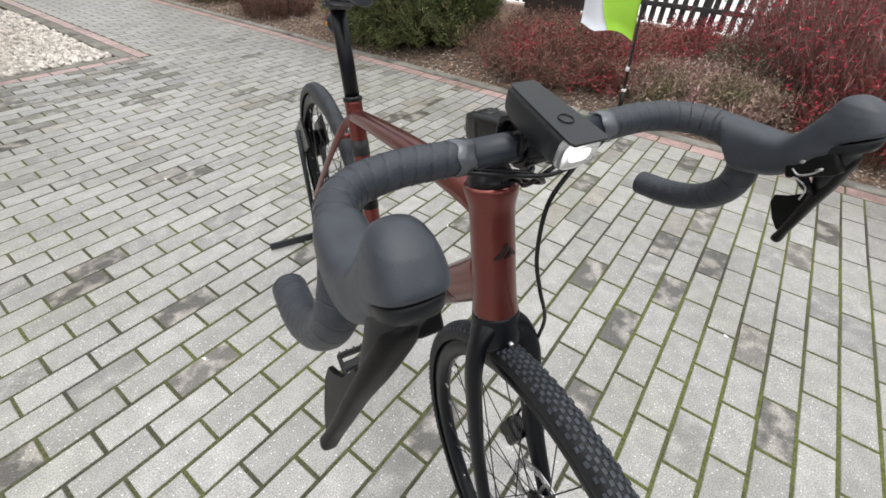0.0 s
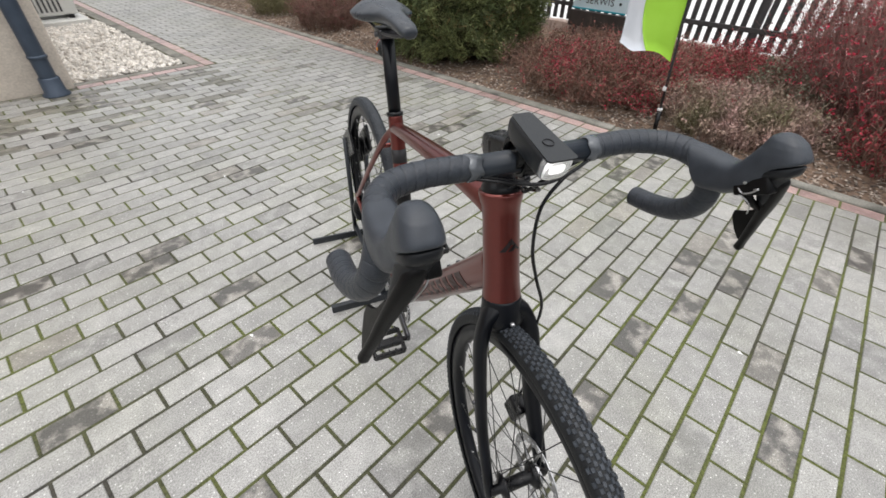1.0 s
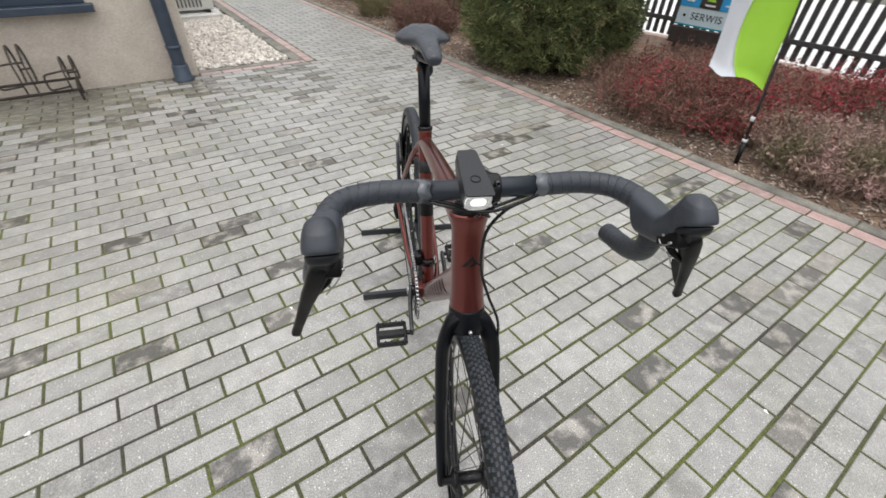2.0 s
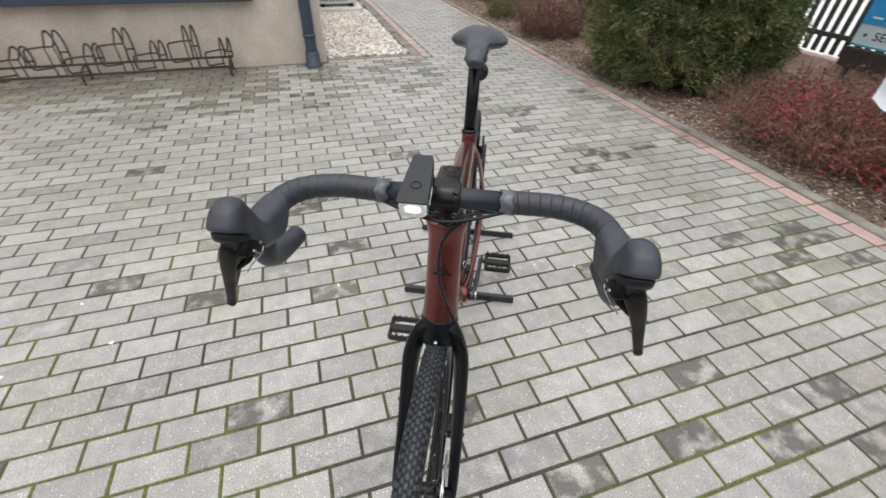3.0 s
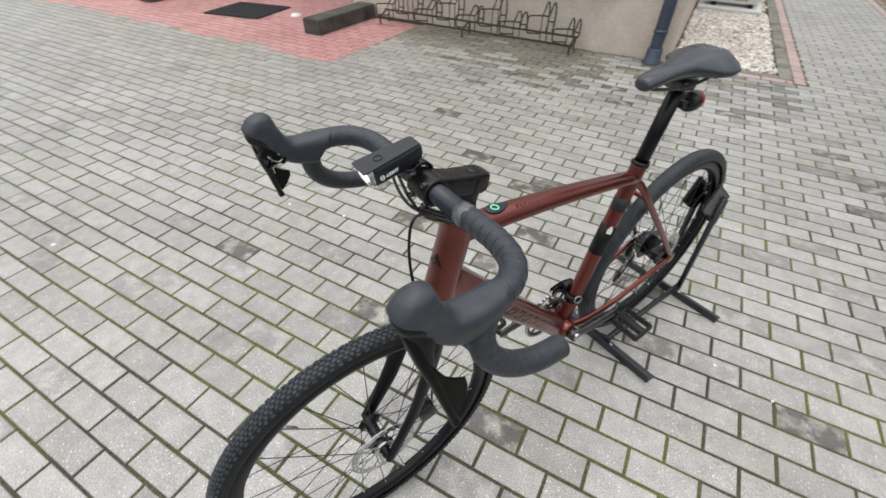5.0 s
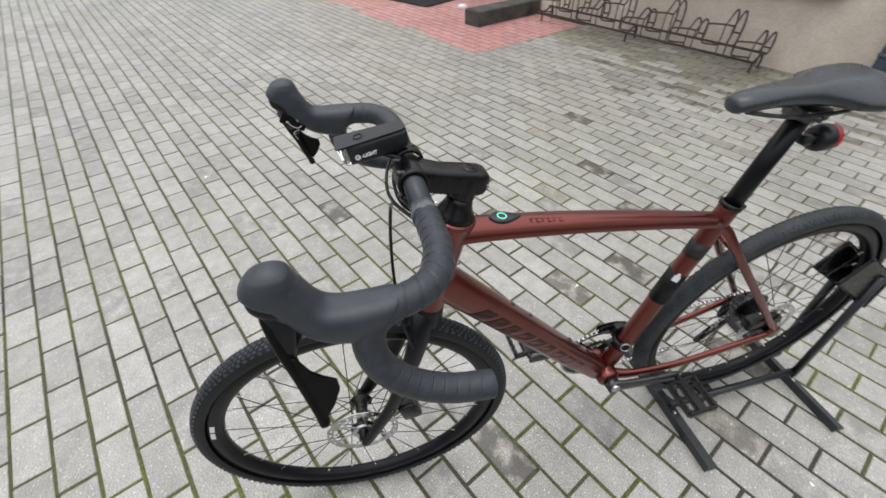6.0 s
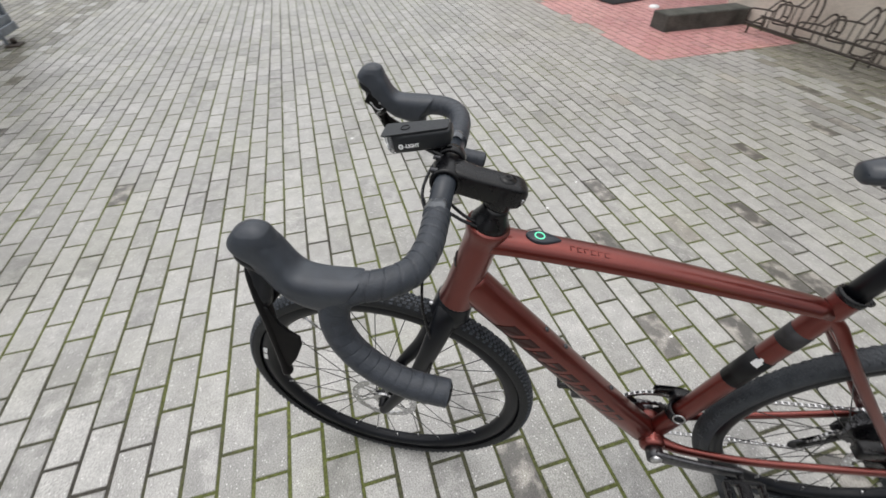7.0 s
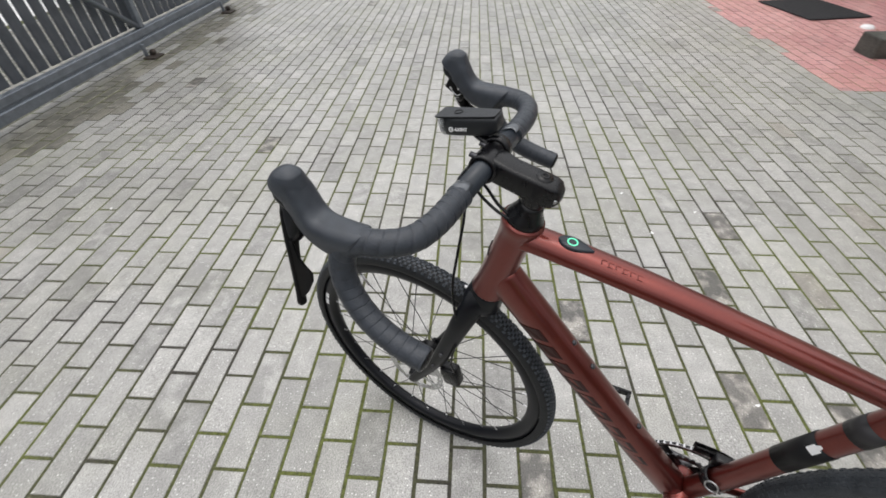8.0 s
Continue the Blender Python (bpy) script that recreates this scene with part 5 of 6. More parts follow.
# cranks, chainrings, pedals, chain, cassette, derailleurs
ARM = 0.170
LEAN = radians(3.0)
for sx, back in ((1, 1), (-1, -1)):
    tip = CRANK + Vector((sx * 0.074, back * ARM * math.cos(LEAN), back * ARM * math.sin(LEAN)))
    root = CRANK + Vector((sx * 0.060, 0, 0.004))
    bm = B()
    tube(bm, [CRANK + Vector((sx * 0.044, 0, 0)), CRANK + Vector((sx * 0.067, 0, 0.003))], 0.019, segs=20)
    tube(bm, spline([root, root.lerp(tip, 0.2) + Vector((sx * 0.002, 0, 0)), root.lerp(tip, 0.6) + Vector((sx * 0.003, 0, 0)), tip], 4), np.interp(np.linspace(0, 1, 13), [0, 1], [0.008, 0.0065]), np.interp(np.linspace(0, 1, 13), [0, 0.3, 1], [0.020, 0.0180, 0.0150]), segs=14, round_cap=True, square=2.8)
    arm_ob = part("crank_arm", bm, DARK_STEEL, bike, "black crank arm")
    bm = B()
    lathe(bm, [(0.0, 0.004), (0.0115, 0.0035), (0.0125, 0.0), (0.0125, -0.006)], CRANK + Vector((sx * 0.0685, 0, 0.004)), (sx, 0, 0), 20)
    part("crank_cap", bm, STEEL, arm_ob, "shiny crank cap")
    ped = tip + Vector((sx * 0.062, 0, 0))
    bm = B()
    tube(bm, [tip + Vector((sx * 0.006, 0, 0)), ped + Vector((sx * 0.045, 0, 0))], 0.0075, segs=12)
    m = Matrix.Translation(ped) @ pose(0, 0, 0, 8, 0, 0)
    for y in (-0.034, 0.034):
        slab(bm, -0.043, 0.043, y - 0.005, y + 0.005, -0.0105, 0.0105, 0.003, m=m)
        for k in range(5):
            slab(bm, -0.040 + k * 0.018, -0.036 + k * 0.018, y - 0.005, y + 0.005, 0.0105, 0.0135, m=m)
    for x in (-0.041, 0.041):
        slab(bm, x - 0.005, x + 0.005, -0.037, 0.037, -0.0095, 0.0095, 0.003, m=m)
    slab(bm, -0.041, 0.041, -0.012, 0.012, -0.009, 0.009, 0.003, m=m)
    part("pedal", bm, BLACK, arm_ob, "black cage pedal", smooth=False)
for rad, x, teeth in ((0.093, -0.047, 46), (0.062, -0.040, 30)):
    bm = B()
    rows = []
    pts_out = []
    for k in range(teeth * 4):
        a = 2 * math.pi * k / (teeth * 4)
        pts_out.append((rad + (0.0022 if k % 4 in (1, 2) else -0.0020), a))
    for xx in (x - 0.0015, x + 0.0015):
        rows.append([bm.verts.new(CRANK + Vector((xx, r * math.cos(a), r * math.sin(a)))) for r, a in pts_out])
        rows.append([bm.verts.new(CRANK + Vector((xx, (rad - 0.012) * math.cos(a), (rad - 0.012) * math.sin(a)))) for r, a in pts_out])
    nn = teeth * 4
    for r0, r1 in ((rows[0], rows[1]), (rows[2], rows[3]), (rows[0], rows[2]), (rows[1], rows[3])):
        for k in range(nn):
            bm.faces.new((r0[k], r0[(k + 1) % nn], r1[(k + 1) % nn], r1[k]))
    for k in range(4):
        a = math.pi / 4 + k * math.pi / 2
        tube(bm, [CRANK + Vector((x, 0.02 * math.cos(a), 0.02 * math.sin(a))), CRANK + Vector((x, (rad - 0.006) * math.cos(a), (rad - 0.006) * math.sin(a)))], 0.002, 0.009, segs=8, side=(1, 0, 0))
    part("chainring", bm, DARK_STEEL, bike, "dark toothed chainring", smooth=False)
cas = B()
for k in range(10):
    rad = 0.026 + k * 0.0032
    x = -0.050 + k * 0.0038
    nn = int(rad * 2 * math.pi / 0.0127) * 4
    rows = [[cas.verts.new(REAR + Vector((xx, r * math.cos(2 * math.pi * j / nn), r * math.sin(2 * math.pi * j / nn)))) for j in range(nn) for r in [rad + (0.002 if j % 4 in (1, 2) else -0.002)]] for xx in (x - 0.001, x + 0.001)]
    for j in range(nn):
        cas.faces.new((rows[0][j], rows[0][(j + 1) % nn], rows[1][(j + 1) % nn], rows[1][j]))
    cas.faces.new(rows[0])
    cas.faces.new(rows[1])
part("cassette", cas, DARK_STEEL, bike, "steel sprocket cassette", smooth=False)
# derailleur: body, cage and two jockey wheels
J0, J1 = REAR + Vector((-0.046, -0.010, -0.085)), REAR + Vector((-0.046, -0.060, -0.150))
bm = B()
tube(bm, spline([REAR + Vector((-0.062, 0.008, -0.02)), REAR + Vector((-0.072, 0.012, -0.05)), REAR + Vector((-0.066, 0.0, -0.085))], 4), 0.011, 0.014, segs=12, square=3, round_cap=True)
for dx in (-0.006, 0.006):
    tube(bm, [J0 + Vector((dx, 0, 0)), J1 + Vector((dx, 0, 0))], 0.0015, 0.010, segs=10, round_cap=True)
der = part("rear_derailleur", bm, BLACK, bike, "black rear derailleur")
for c in (J0, J1):
    bm = B()
    lathe(bm, [(0.0, -0.003), (0.019, -0.003), (0.021, -0.001), (0.021, 0.001), (0.019, 0.003), (0.0, 0.003)], c, (1, 0, 0), 20)
    part("jockey_wheel", bm, DARK_STEEL, der)
# chain: links that share one mesh data block per run are joined into one part
x_c = -0.046
top_r, top_c = REAR + Vector((0, -0.004, 0.040)), CRANK + Vector((0, 0.010, 0.093))
run = [Vector((x_c, top_r.y, top_r.z)), Vector((x_c, top_c.y, top_c.z))]
for k in range(1, 17):
    a = math.radians(84 + k * 11.5)
    run.append(CRANK + Vector((x_c, 0.0935 * math.cos(a), 0.0935 * math.sin(a))))
run += [J1 + Vector((0, -0.004, -0.021)), J1 + Vector((0, 0.02, -0.006)), J0 + Vector((0, -0.022, 0.0)), J0 + Vector((0, -0.005, 0.022)), REAR + Vector((x_c, 0.040, -0.005)), REAR + Vector((x_c, 0.026, 0.030)), REAR + Vector((x_c, -0.004, 0.040))]
seglen = np.r_[0, np.cumsum([(b - a).length for a, b in zip(run, run[1:])])]
bm = B()
at = np.arange(0, seglen[-1], 0.0127)
xyz = np.array([p[:] for p in run])
for i, s in enumerate(at):
    p = [Vector([np.interp(v, seglen, xyz[:, k]) for k in range(3)]) for v in (s, min(s + 0.0127, seglen[-1]))]
    w = 0.0032 if i % 2 else 0.0023
    tube(bm, [p[0] + Vector((-0.0038, 0, 0)), p[0] + Vector((0.0038, 0, 0))], 0.0036, segs=8, side=(0, 0, 1))
    for dx in (-w, w):
        tube(bm, [p[0] + Vector((dx, 0, 0)), p[0].lerp(p[1], 0.5) + Vector((dx, 0, 0)), p[1] + Vector((dx, 0, 0))], 0.0006, [0.0042, 0.0030, 0.0042], segs=6, side=(1, 0, 0))
chain_ob = part("chain", bm, STEEL, bike, "bright steel bicycle chain", smooth=False)
chain_ob["kind"] = "stuff"
# front derailleur with its round maker's cap
bm = B()
fd = CRANK + Vector((-0.030, 0.036, 0.110))
slab(bm, -0.012, 0.010, -0.018, 0.020, -0.020, 0.022, 0.005, m=Matrix.Translation(fd), segments=2)
for dx in (-0.022, -0.012):
    tube(bm, spline([fd + Vector((dx, -0.05, -0.004)), fd + Vector((dx, 0.0, -0.002)), fd + Vector((dx, 0.045, -0.020))], 4), 0.0012, 0.011, segs=8, side=(1, 0, 0))
fd_ob = part("front_derailleur", bm, BLACK, bike, "black front derailleur")
bm = B()
lathe(bm, [(0.0195, -0.011), (0.0232, -0.010), (0.0232, 0.010), (0.0195, 0.011)], CRANK.lerp(SEAT_TOP, 0.20), sp, 24, close=True)
part("clamp_band", bm, BLACK, fd_ob, "black clamp band")
bm = B()
lathe(bm, [(0.0095, 0.0), (0.0098, 0.002), (0.0125, 0.002), (0.0128, 0.0)], CRANK.lerp(SEAT_TOP, 0.22) + Vector((0.0225, -0.008, 0)), (1, -0.35, 0.25), 24, close=True)
part("round_mark", bm, STEEL, fd_ob, "small bright ring mark")


# the front wheel is steered a touch
STEER = Matrix.Translation(HEAD_TOP) @ Matrix.Rotation(-0.030, 4, hd) @ Matrix.Translation(-HEAD_TOP)
for o in bike.children:
    if o.name.split(".")[0] in ("fork", "front_wheel", "front_brake_calliper"):
        o.matrix_basis = STEER @ o.matrix_basis


# ---------------------------------------------------------------- the stand that holds the rear wheel
stand = thing("bicycle_stand", "dark steel floor stand gripping the rear wheel", "bicycle stand", STANDS)
for y in (0.978, 1.440):
    bm = B()
    slab(bm, -0.243, 0.224, y - 0.024, y + 0.022, 0.0, 0.005, 0.001)
    slab(bm, -0.243, 0.224, y - 0.024, y - 0.0205, 0.005, 0.032, 0.001)
    part("foot_bar", bm, STAND, stand, smooth=False)
    for x in (-0.05, 0.05):
        bm = B()
        lathe(bm, [(0.0, 0.005), (0.006, 0.005), (0.007, 0.0), (0.007, -0.004)], (x, y + 0.004, 0.009), (0, 0, 1), 6)
        part("bolt", bm, STEEL, stand)
for sx in (1, -1):
    bm = B()
    tube(bm, [(sx * 0.036, 0.962, 0.046), (sx * 0.036, 1.452, 0.046)], 0.009, 0.011, segs=8, square=6)
    part("rail", bm, STAND, stand)
    bm = B()
    tube(bm, [(sx * 0.040, 1.438, 0.030), (sx * 0.040, 1.425, 0.25), (sx * 0.040, 1.408, 0.50)], 0.009, 0.0115, segs=8, square=6)
    part("upright", bm, STAND, stand)
    bm = B()
    slab(bm, sx * 0.034 - 0.004, sx * 0.034 + 0.004, -0.105, 0.085, -0.050, 0.050, 0.006, m=pose(0, 1.375, 0.488, -34, 0, 0))
    part("side_plate", bm, BLACK, stand, smooth=False)
bm = B()
slab(bm, -0.040, 0.040, 1.462, 1.472, 0.36, 0.47, 0.004)
part("back_plate", bm, BLACK, stand, smooth=False)
bm = B()
slab(bm, -0.044, 0.044, 1.085, 1.130, 0.028, 0.046, 0.003)
part("wheel_rest", bm, STAND, stand, smooth=False)


# ---------------------------------------------------------------- bicycle rack at the wall
rack = thing("bicycle_rack", "rusty dark steel bicycle rack along the wall", "bicycle rack", pose(0, 0, 0))
for v, z in ((4.36, 0.085), (4.52, 0.135)):
    bm = B()
    tube(bm, [(-3.12, v, z), (-0.70, v, z)], 0.011, segs=8)
    part("rail", bm, RACK, rack)
for u in (-3.08, -1.95, -0.72):
    bm = B()
    tube(bm, spline([(u, 4.36, 0.0), (u, 4.36, 0.07), (u, 4.37, 0.085), (u, 4.52, 0.135), (u, 4.55, 0.09), (u, 4.55, 0.0)], 4), 0.010, segs=8)
    part("leg", bm, RACK, rack)
for u, top in ((-0.73, 0.31), (-1.01, 0.425), (-1.31, 0.31), (-1.56, 0.425), (-1.83, 0.31), (-2.08, 0.425), (-2.37, 0.31), (-2.63, 0.425), (-2.91, 0.31)):
    for du in (-0.034, 0.034):
        bm = B()
        tube(bm, spline([(u + du, 4.35, top * 0.77), (u + du, 4.385, top * 0.82), (u + du, 4.44, top * 0.95), (u + du, 4.485, top), (u + du, 4.535, top * 0.95), (u + du, 4.575, top * 0.78), (u + du, 4.575, top * 0.50), (u + du, 4.53, 0.13)], 5), 0.0085, segs=8)
        part("hoop", bm, RACK, rack)
        bm = B()
        tube(bm, [(u + du, 4.35, top * 0.78), (u + du, 4.352, top * 0.45), (u + du, 4.36, 0.085)], 0.0060, segs=8)
        part("front_rod", bm, RACK, rack)
    bm = B()
    tube(bm, spline([(u + 0.038, 4.35, top * 0.77), (u - 0.040, 4.35, top * 0.77), (u - 0.10, 4.315, top * 0.77), (u - 0.145, 4.285, top * 0.765), (u - 0.158, 4.278, top * 0.70), (u - 0.160, 4.280, top * 0.48), (u - 0.150, 4.288, top * 0.40), (u - 0.11, 4.310, top * 0.385), (u - 0.034, 4.352, top * 0.38)], 5), 0.0078, segs=8)
    part("bracket_rod", bm, RACK, rack)
    bm = B()
    tube(bm, [(u - 0.036, 4.573, top * 0.55), (u + 0.036, 4.573, top * 0.55)], 0.0075, segs=8)
    part("cross_rod", bm, RACK, rack)

# ---------------------------------------------------------------- sliding gate
gate = thing("sliding_gate", "grey galvanised sliding gate with dark upright boards", "gate", pose(0, -2.98, 0))
bm = B()
slab(bm, -5.35, 3.5, -0.045, 0.045, 0.055, 0.125, 0.006)
part("track_beam", bm, GALV, gate, "heavy grey track beam", smooth=False)
bm = B()
slab(bm, -5.35, 3.5, -0.030, 0.030, 0.140, 0.200, 0.005)
slab(bm, -5.35, 3.5, -0.022, 0.022, 0.126, 0.139)
part("bottom_rail", bm, GALV, gate, smooth=False)
bm = B()
slab(bm, -5.35, 3.5, -0.030, 0.030, 1.50, 1.56, 0.005)
part("top_rail", bm, GALV, gate, smooth=False)
for u in (-5.32, -3.50, -1.68, 0.14, 1.96):
    bm = B()
    slab(bm, u - 0.026, u + 0.026, -0.026, 0.026, 0.201, 1.499, 0.004)
    part("post", bm, GALV, gate, smooth=False)
for u in (-3.50, -1.68, 0.14):
    bm = B()
    tube(bm, [(u + 0.03, 0.0, 0.215), (u + 1.78, 0.0, 1.48)], 0.020, 0.020, segs=8, square=6)
    part("brace", bm, GALV, gate)
data = None
for k in range(int(8.7 / 0.12)):
    if data is None:
        bm = B()
        slab(bm, -0.047, 0.047, -0.010, 0.010, 0.0, 1.34, 0.004)
        data = bpy.data.meshes.new("board")
        bm.to_mesh(data)
        bm.free()
        data.materials.append(GATE_BOARD)
    o = new("board", data)
    o.parent, o.location = gate, (-5.27 + k * 0.12, -0.062, 0.205)
for u in (-3.30, -4.90, -1.3):
    g = thing("gate_guide", "small rusty steel roller guide under the gate", "gate guide", pose(u, -2.84, 0), "gate guides")
    bm = B()
    slab(bm, -0.075, 0.075, -0.05, 0.07, -0.004, 0.014, 0.003)
    part("plate", bm, RACK, g, smooth=False)
    bm = B()
    slab(bm, 0.0, 0.03, -0.055, -0.03, 0.0141, 0.115, 0.004)
    part("bracket", bm, GALV, g, smooth=False)
    bm = B()
    lathe(bm, [(0.0, -0.02), (0.022, -0.02), (0.026, -0.012), (0.026, 0.012), (0.022, 0.02), (0.0, 0.02)], (-0.03, 0.0, 0.037), (1, 0, 0), 16)
    part("roller", bm, RACK, g)

# ---------------------------------------------------------------- garden fence and sign
fence = thing("garden_fence", "dark upright board fence on a low stone plinth", "fence", pose(5.62, 0, 0))
for v in np.arange(-3.0, 12, 1.9):
    bm = B()
    slab(bm, -0.03, 0.03, v - 0.03, v + 0.03, -0.05, 1.35, 0.004)
    part("post", bm, PALE, fence, smooth=False)
for z in (0.31, 1.05):
    bm = B()
    slab(bm, -0.034, -0.012, -3.0, 12, z, z + 0.05, 0.004)
    part("rail", bm, PALE, fence, smooth=False)
data = None
for k in range(140):
    if data is None:
        bm = B()
        slab(bm, -0.009, 0.009, -0.029, 0.029, 0.0, 1.2, 0.004)
        data = bpy.data.meshes.new("board")
        bm.to_mesh(data)
        bm.free()
        data.materials.append(PALE)
    o = new("board", data)
    o.parent, o.location = fence, (-0.001, -2.95 + k * 0.105, 0.15)
stone = None
for k in range(48):
    if stone is None:
        bm = B()
        slab(bm, -0.07, 0.07, -0.145, 0.145, -0.05, 0.12, 0.012)
        stone = bpy.data.meshes.new("stone")
        bm.to_mesh(stone)
        bm.free()
        stone.materials.append(PLINTH)
    o = new("stone", stone)
    o.parent, o.location = fence, (0.0, -2.9 + k * 0.30, 0.004 * ((k * 7) % 3))

sign = thing("sign_board", "blue and white service sign on a dark low board", "sign", pose(5.42, 2.53, 0.025))
bm = B()
slab(bm, -0.014, 0.014, -0.36, 0.36, 0.30, 1.30, 0.004)
part("panel", bm, SIGN_PALE, sign, smooth=False)
for v0, v1, z0, z1, m in ((-0.36, 0.36, 0.30, 0.318, SIGN_TEAL), (0.12, 0.36, 0.50, 0.80, SIGN_BLUE), (-0.36, -0.12, 0.50, 0.80, SIGN_BLUE), (-0.118, 0.118, 0.50, 0.80, SIGN_DARK), (-0.36, 0.36, 0.803, 1.30, SIGN_BLUE)):
    bm = B()
    slab(bm, -0.0185, -0.0141, v0, v1, z0, z1)
    part("print_field", bm, m, sign, smooth=False)
for v, w, z, m in ((0.24, 0.045, 0.56, WHITE), (-0.24, 0.07, 0.555, SIGN_PALE), (0.0, 0.06, 0.535, WHITE)):
    bm = B()
    slab(bm, -0.0215, -0.0186, v - w, v + w, z - 0.009, z + 0.009)
    part("print_bar", bm, m, sign, smooth=False)
bm = B()
loft(bm, [[(x, -0.05, 0.575), (x, 0.05, 0.575), (x, 0.0, 0.65)] for x in (-0.0215, -0.0186)])
part("print_peak", bm, LIME, sign, "green triangular mark", smooth=False)
for v in (0.27, -0.27):
    bm = B()
    lathe(bm, [(0.0, 0.003), (0.016, 0.003), (0.016, 0.0)], (-0.0145, v, 0.405), (-1, 0, 0), 16)
    part("print_dot", bm, BLACK, sign, smooth=False)
cu = bpy.data.curves.new("word", "FONT")
cu.body, cu.size, cu.extrude, cu.align_x, cu.align_y, cu.space_character = "SERWIS", 0.105, 0.001, "CENTER", "CENTER", 1.12
word = new("word", cu)
dg = bpy.context.evaluated_depsgraph_get()
text_data = bpy.data.meshes.new_from_object(word.evaluated_get(dg))
bpy.data.objects.remove(word)
text_data.materials.clear()
text_data.materials.append(BLACK)
wd = new("sign_word", text_data)
wd.parent = sign
wd.matrix_basis = Matrix.Translation((-0.0155, 0, 0.405)) @ Matrix(((0, 0, -1, 0), (-1, 0, 0, 0), (0, 1, 0, 0), (0, 0, 0, 1)))
wd["label"] = "dark printed word"
bm = B()
slab(bm, -0.03, 0.03, -0.38, 0.38, 0.10, 0.285, 0.006)
part("low_board", bm, SIGN_DARK, sign, "dark brown board under the sign", smooth=False)
for v in (-0.30, 0.30):
    bm = B()
    slab(bm, 0.031, 0.07, v - 0.025, v + 0.025, -0.075, 1.30, 0.004)
    part("post", bm, PALE, sign, smooth=False)

# ---------------------------------------------------------------- flag
flag = thing("beach_flag", "lime green and white flag on a thin leaning pole", "flag", pose(2.95, 0.765, 0))
bm = B()
tube(bm, [(0, 0, -0.05), (0, 0.012, 0.14)], 0.016, segs=10)
part("ground_spike", bm, BLACK, flag, "black ground spike")
bm = B()
tube(bm, [(0, 0.012, 0.13), (0, 0.04, 0.5), (0, 0.085, 1.0), (0, 0.16, 2.4)], np.array([0.010, 0.009, 0.008, 0.004]), segs=8)
part("pole", bm, DARK_STEEL, flag, "thin dark pole")
bm = B()
tube(bm, spline([(0.012, 0.014, 0.155), (0.02, 0.02, 0.22), (0.012, 0.030, 0.32), (0.010, 0.036, 0.44)], 4), 0.004, segs=6)
slab(bm, -0.012, 0.012, 0.018, 0.042, 0.285, 0.315, 0.003)
slab(bm, -0.014, 0.014, 0.0, 0.03, 0.145, 0.165, 0.003)
part("cord", bm, WHITE, flag, "white cord and clip")


def cloth(w0, w1, name, material, label):
    """Part of the cloth between two outlines, with folds and a little thickness."""
    nz, ns = 26, 9
    front, back = [], []
    for i in range(nz + 1):
        z = i / nz
        for j in range(ns + 1):
            f = w0(z) + (w1(z) - w0(z)) * j / ns
            lowest = 0.47 + 0.05 * min(1, f / 0.38) + 0.03 * math.sin(min(1, f / 0.25) * math.pi)
            zz = lowest + (2.25 - lowest) * z
            fold = 0.05 * math.sin(f * 15 + zz * 2.0) * min(1, f * 6) + 0.02 * math.sin(zz * 7 + f * 9)
            y = 0.035 + 0.052 * zz + f
            front.append((fold + 0.018, y, zz))
            back.append((fold + 0.020, y, zz))
    n = len(front)
    faces = []
    for i in range(nz):
        for j in range(ns):
            k = i * (ns + 1) + j
            faces += [(k, k + 1, k + ns + 2, k + ns + 1), (n + k, n + k + ns + 1, n + k + ns + 2, n + k + 1)]
    edge = [j for j in range(ns + 1)] + [i * (ns + 1) + ns for i in range(1, nz + 1)] + [nz * (ns + 1) + j for j in range(ns - 1, -1, -1)] + [i * (ns + 1) for i in range(nz - 1, 0, -1)]
    faces += [(edge[k], edge[(k + 1) % len(edge)], n + edge[(k + 1) % len(edge)], n + edge[k]) for k in range(len(edge))]
    ob = raw_object(name, front + back, faces, material, flag, smooth=True)
    ob["label"] = label


def border(z):
    return 0.17 + 0.10 * math.sin(min(1, z * 3.2) * 2.6) - 0.06 * z


cloth(lambda z: 0.0, border, "green_cloth", LIME, "lime green cloth")
cloth(lambda z: border(z) + 0.001, lambda z: 0.40 - 0.12 * z * z, "white_cloth", WHITE_CLOTH, "white cloth")


# ---------------------------------------------------------------- plants
def blade_cloud(rng, places, ways, length, width, bend=0.3):
    """Small pointed leaves: two triangles each, folded along the middle."""
    n = len(places)
    ways = ways / np.linalg.norm(ways, axis=1, keepdims=True)
    side = np.cross(ways, rng.normal(0, 1, (n, 3)))
    side /= np.linalg.norm(side, axis=1, keepdims=True) + 1e-9
    norm = np.cross(ways, side)
    l, w = (length * rng.uniform(0.6, 1.3, n))[:, None], (width * rng.uniform(0.7, 1.3, n))[:, None]
    a, b = places, places + ways * l
    m = places + ways * l * 0.45 + norm * l * bend * rng.uniform(-0.5, 0.5, (n, 1))
    v = np.stack([a, m + side * w, b, m - side * w], 1).reshape(-1, 3)
    k = np.arange(n)[:, None] * 4
    f = np.concatenate([k + [0, 1, 2], k + [0, 2, 3]], 1).reshape(-1, 3)
    return v.tolist(), f.tolist()


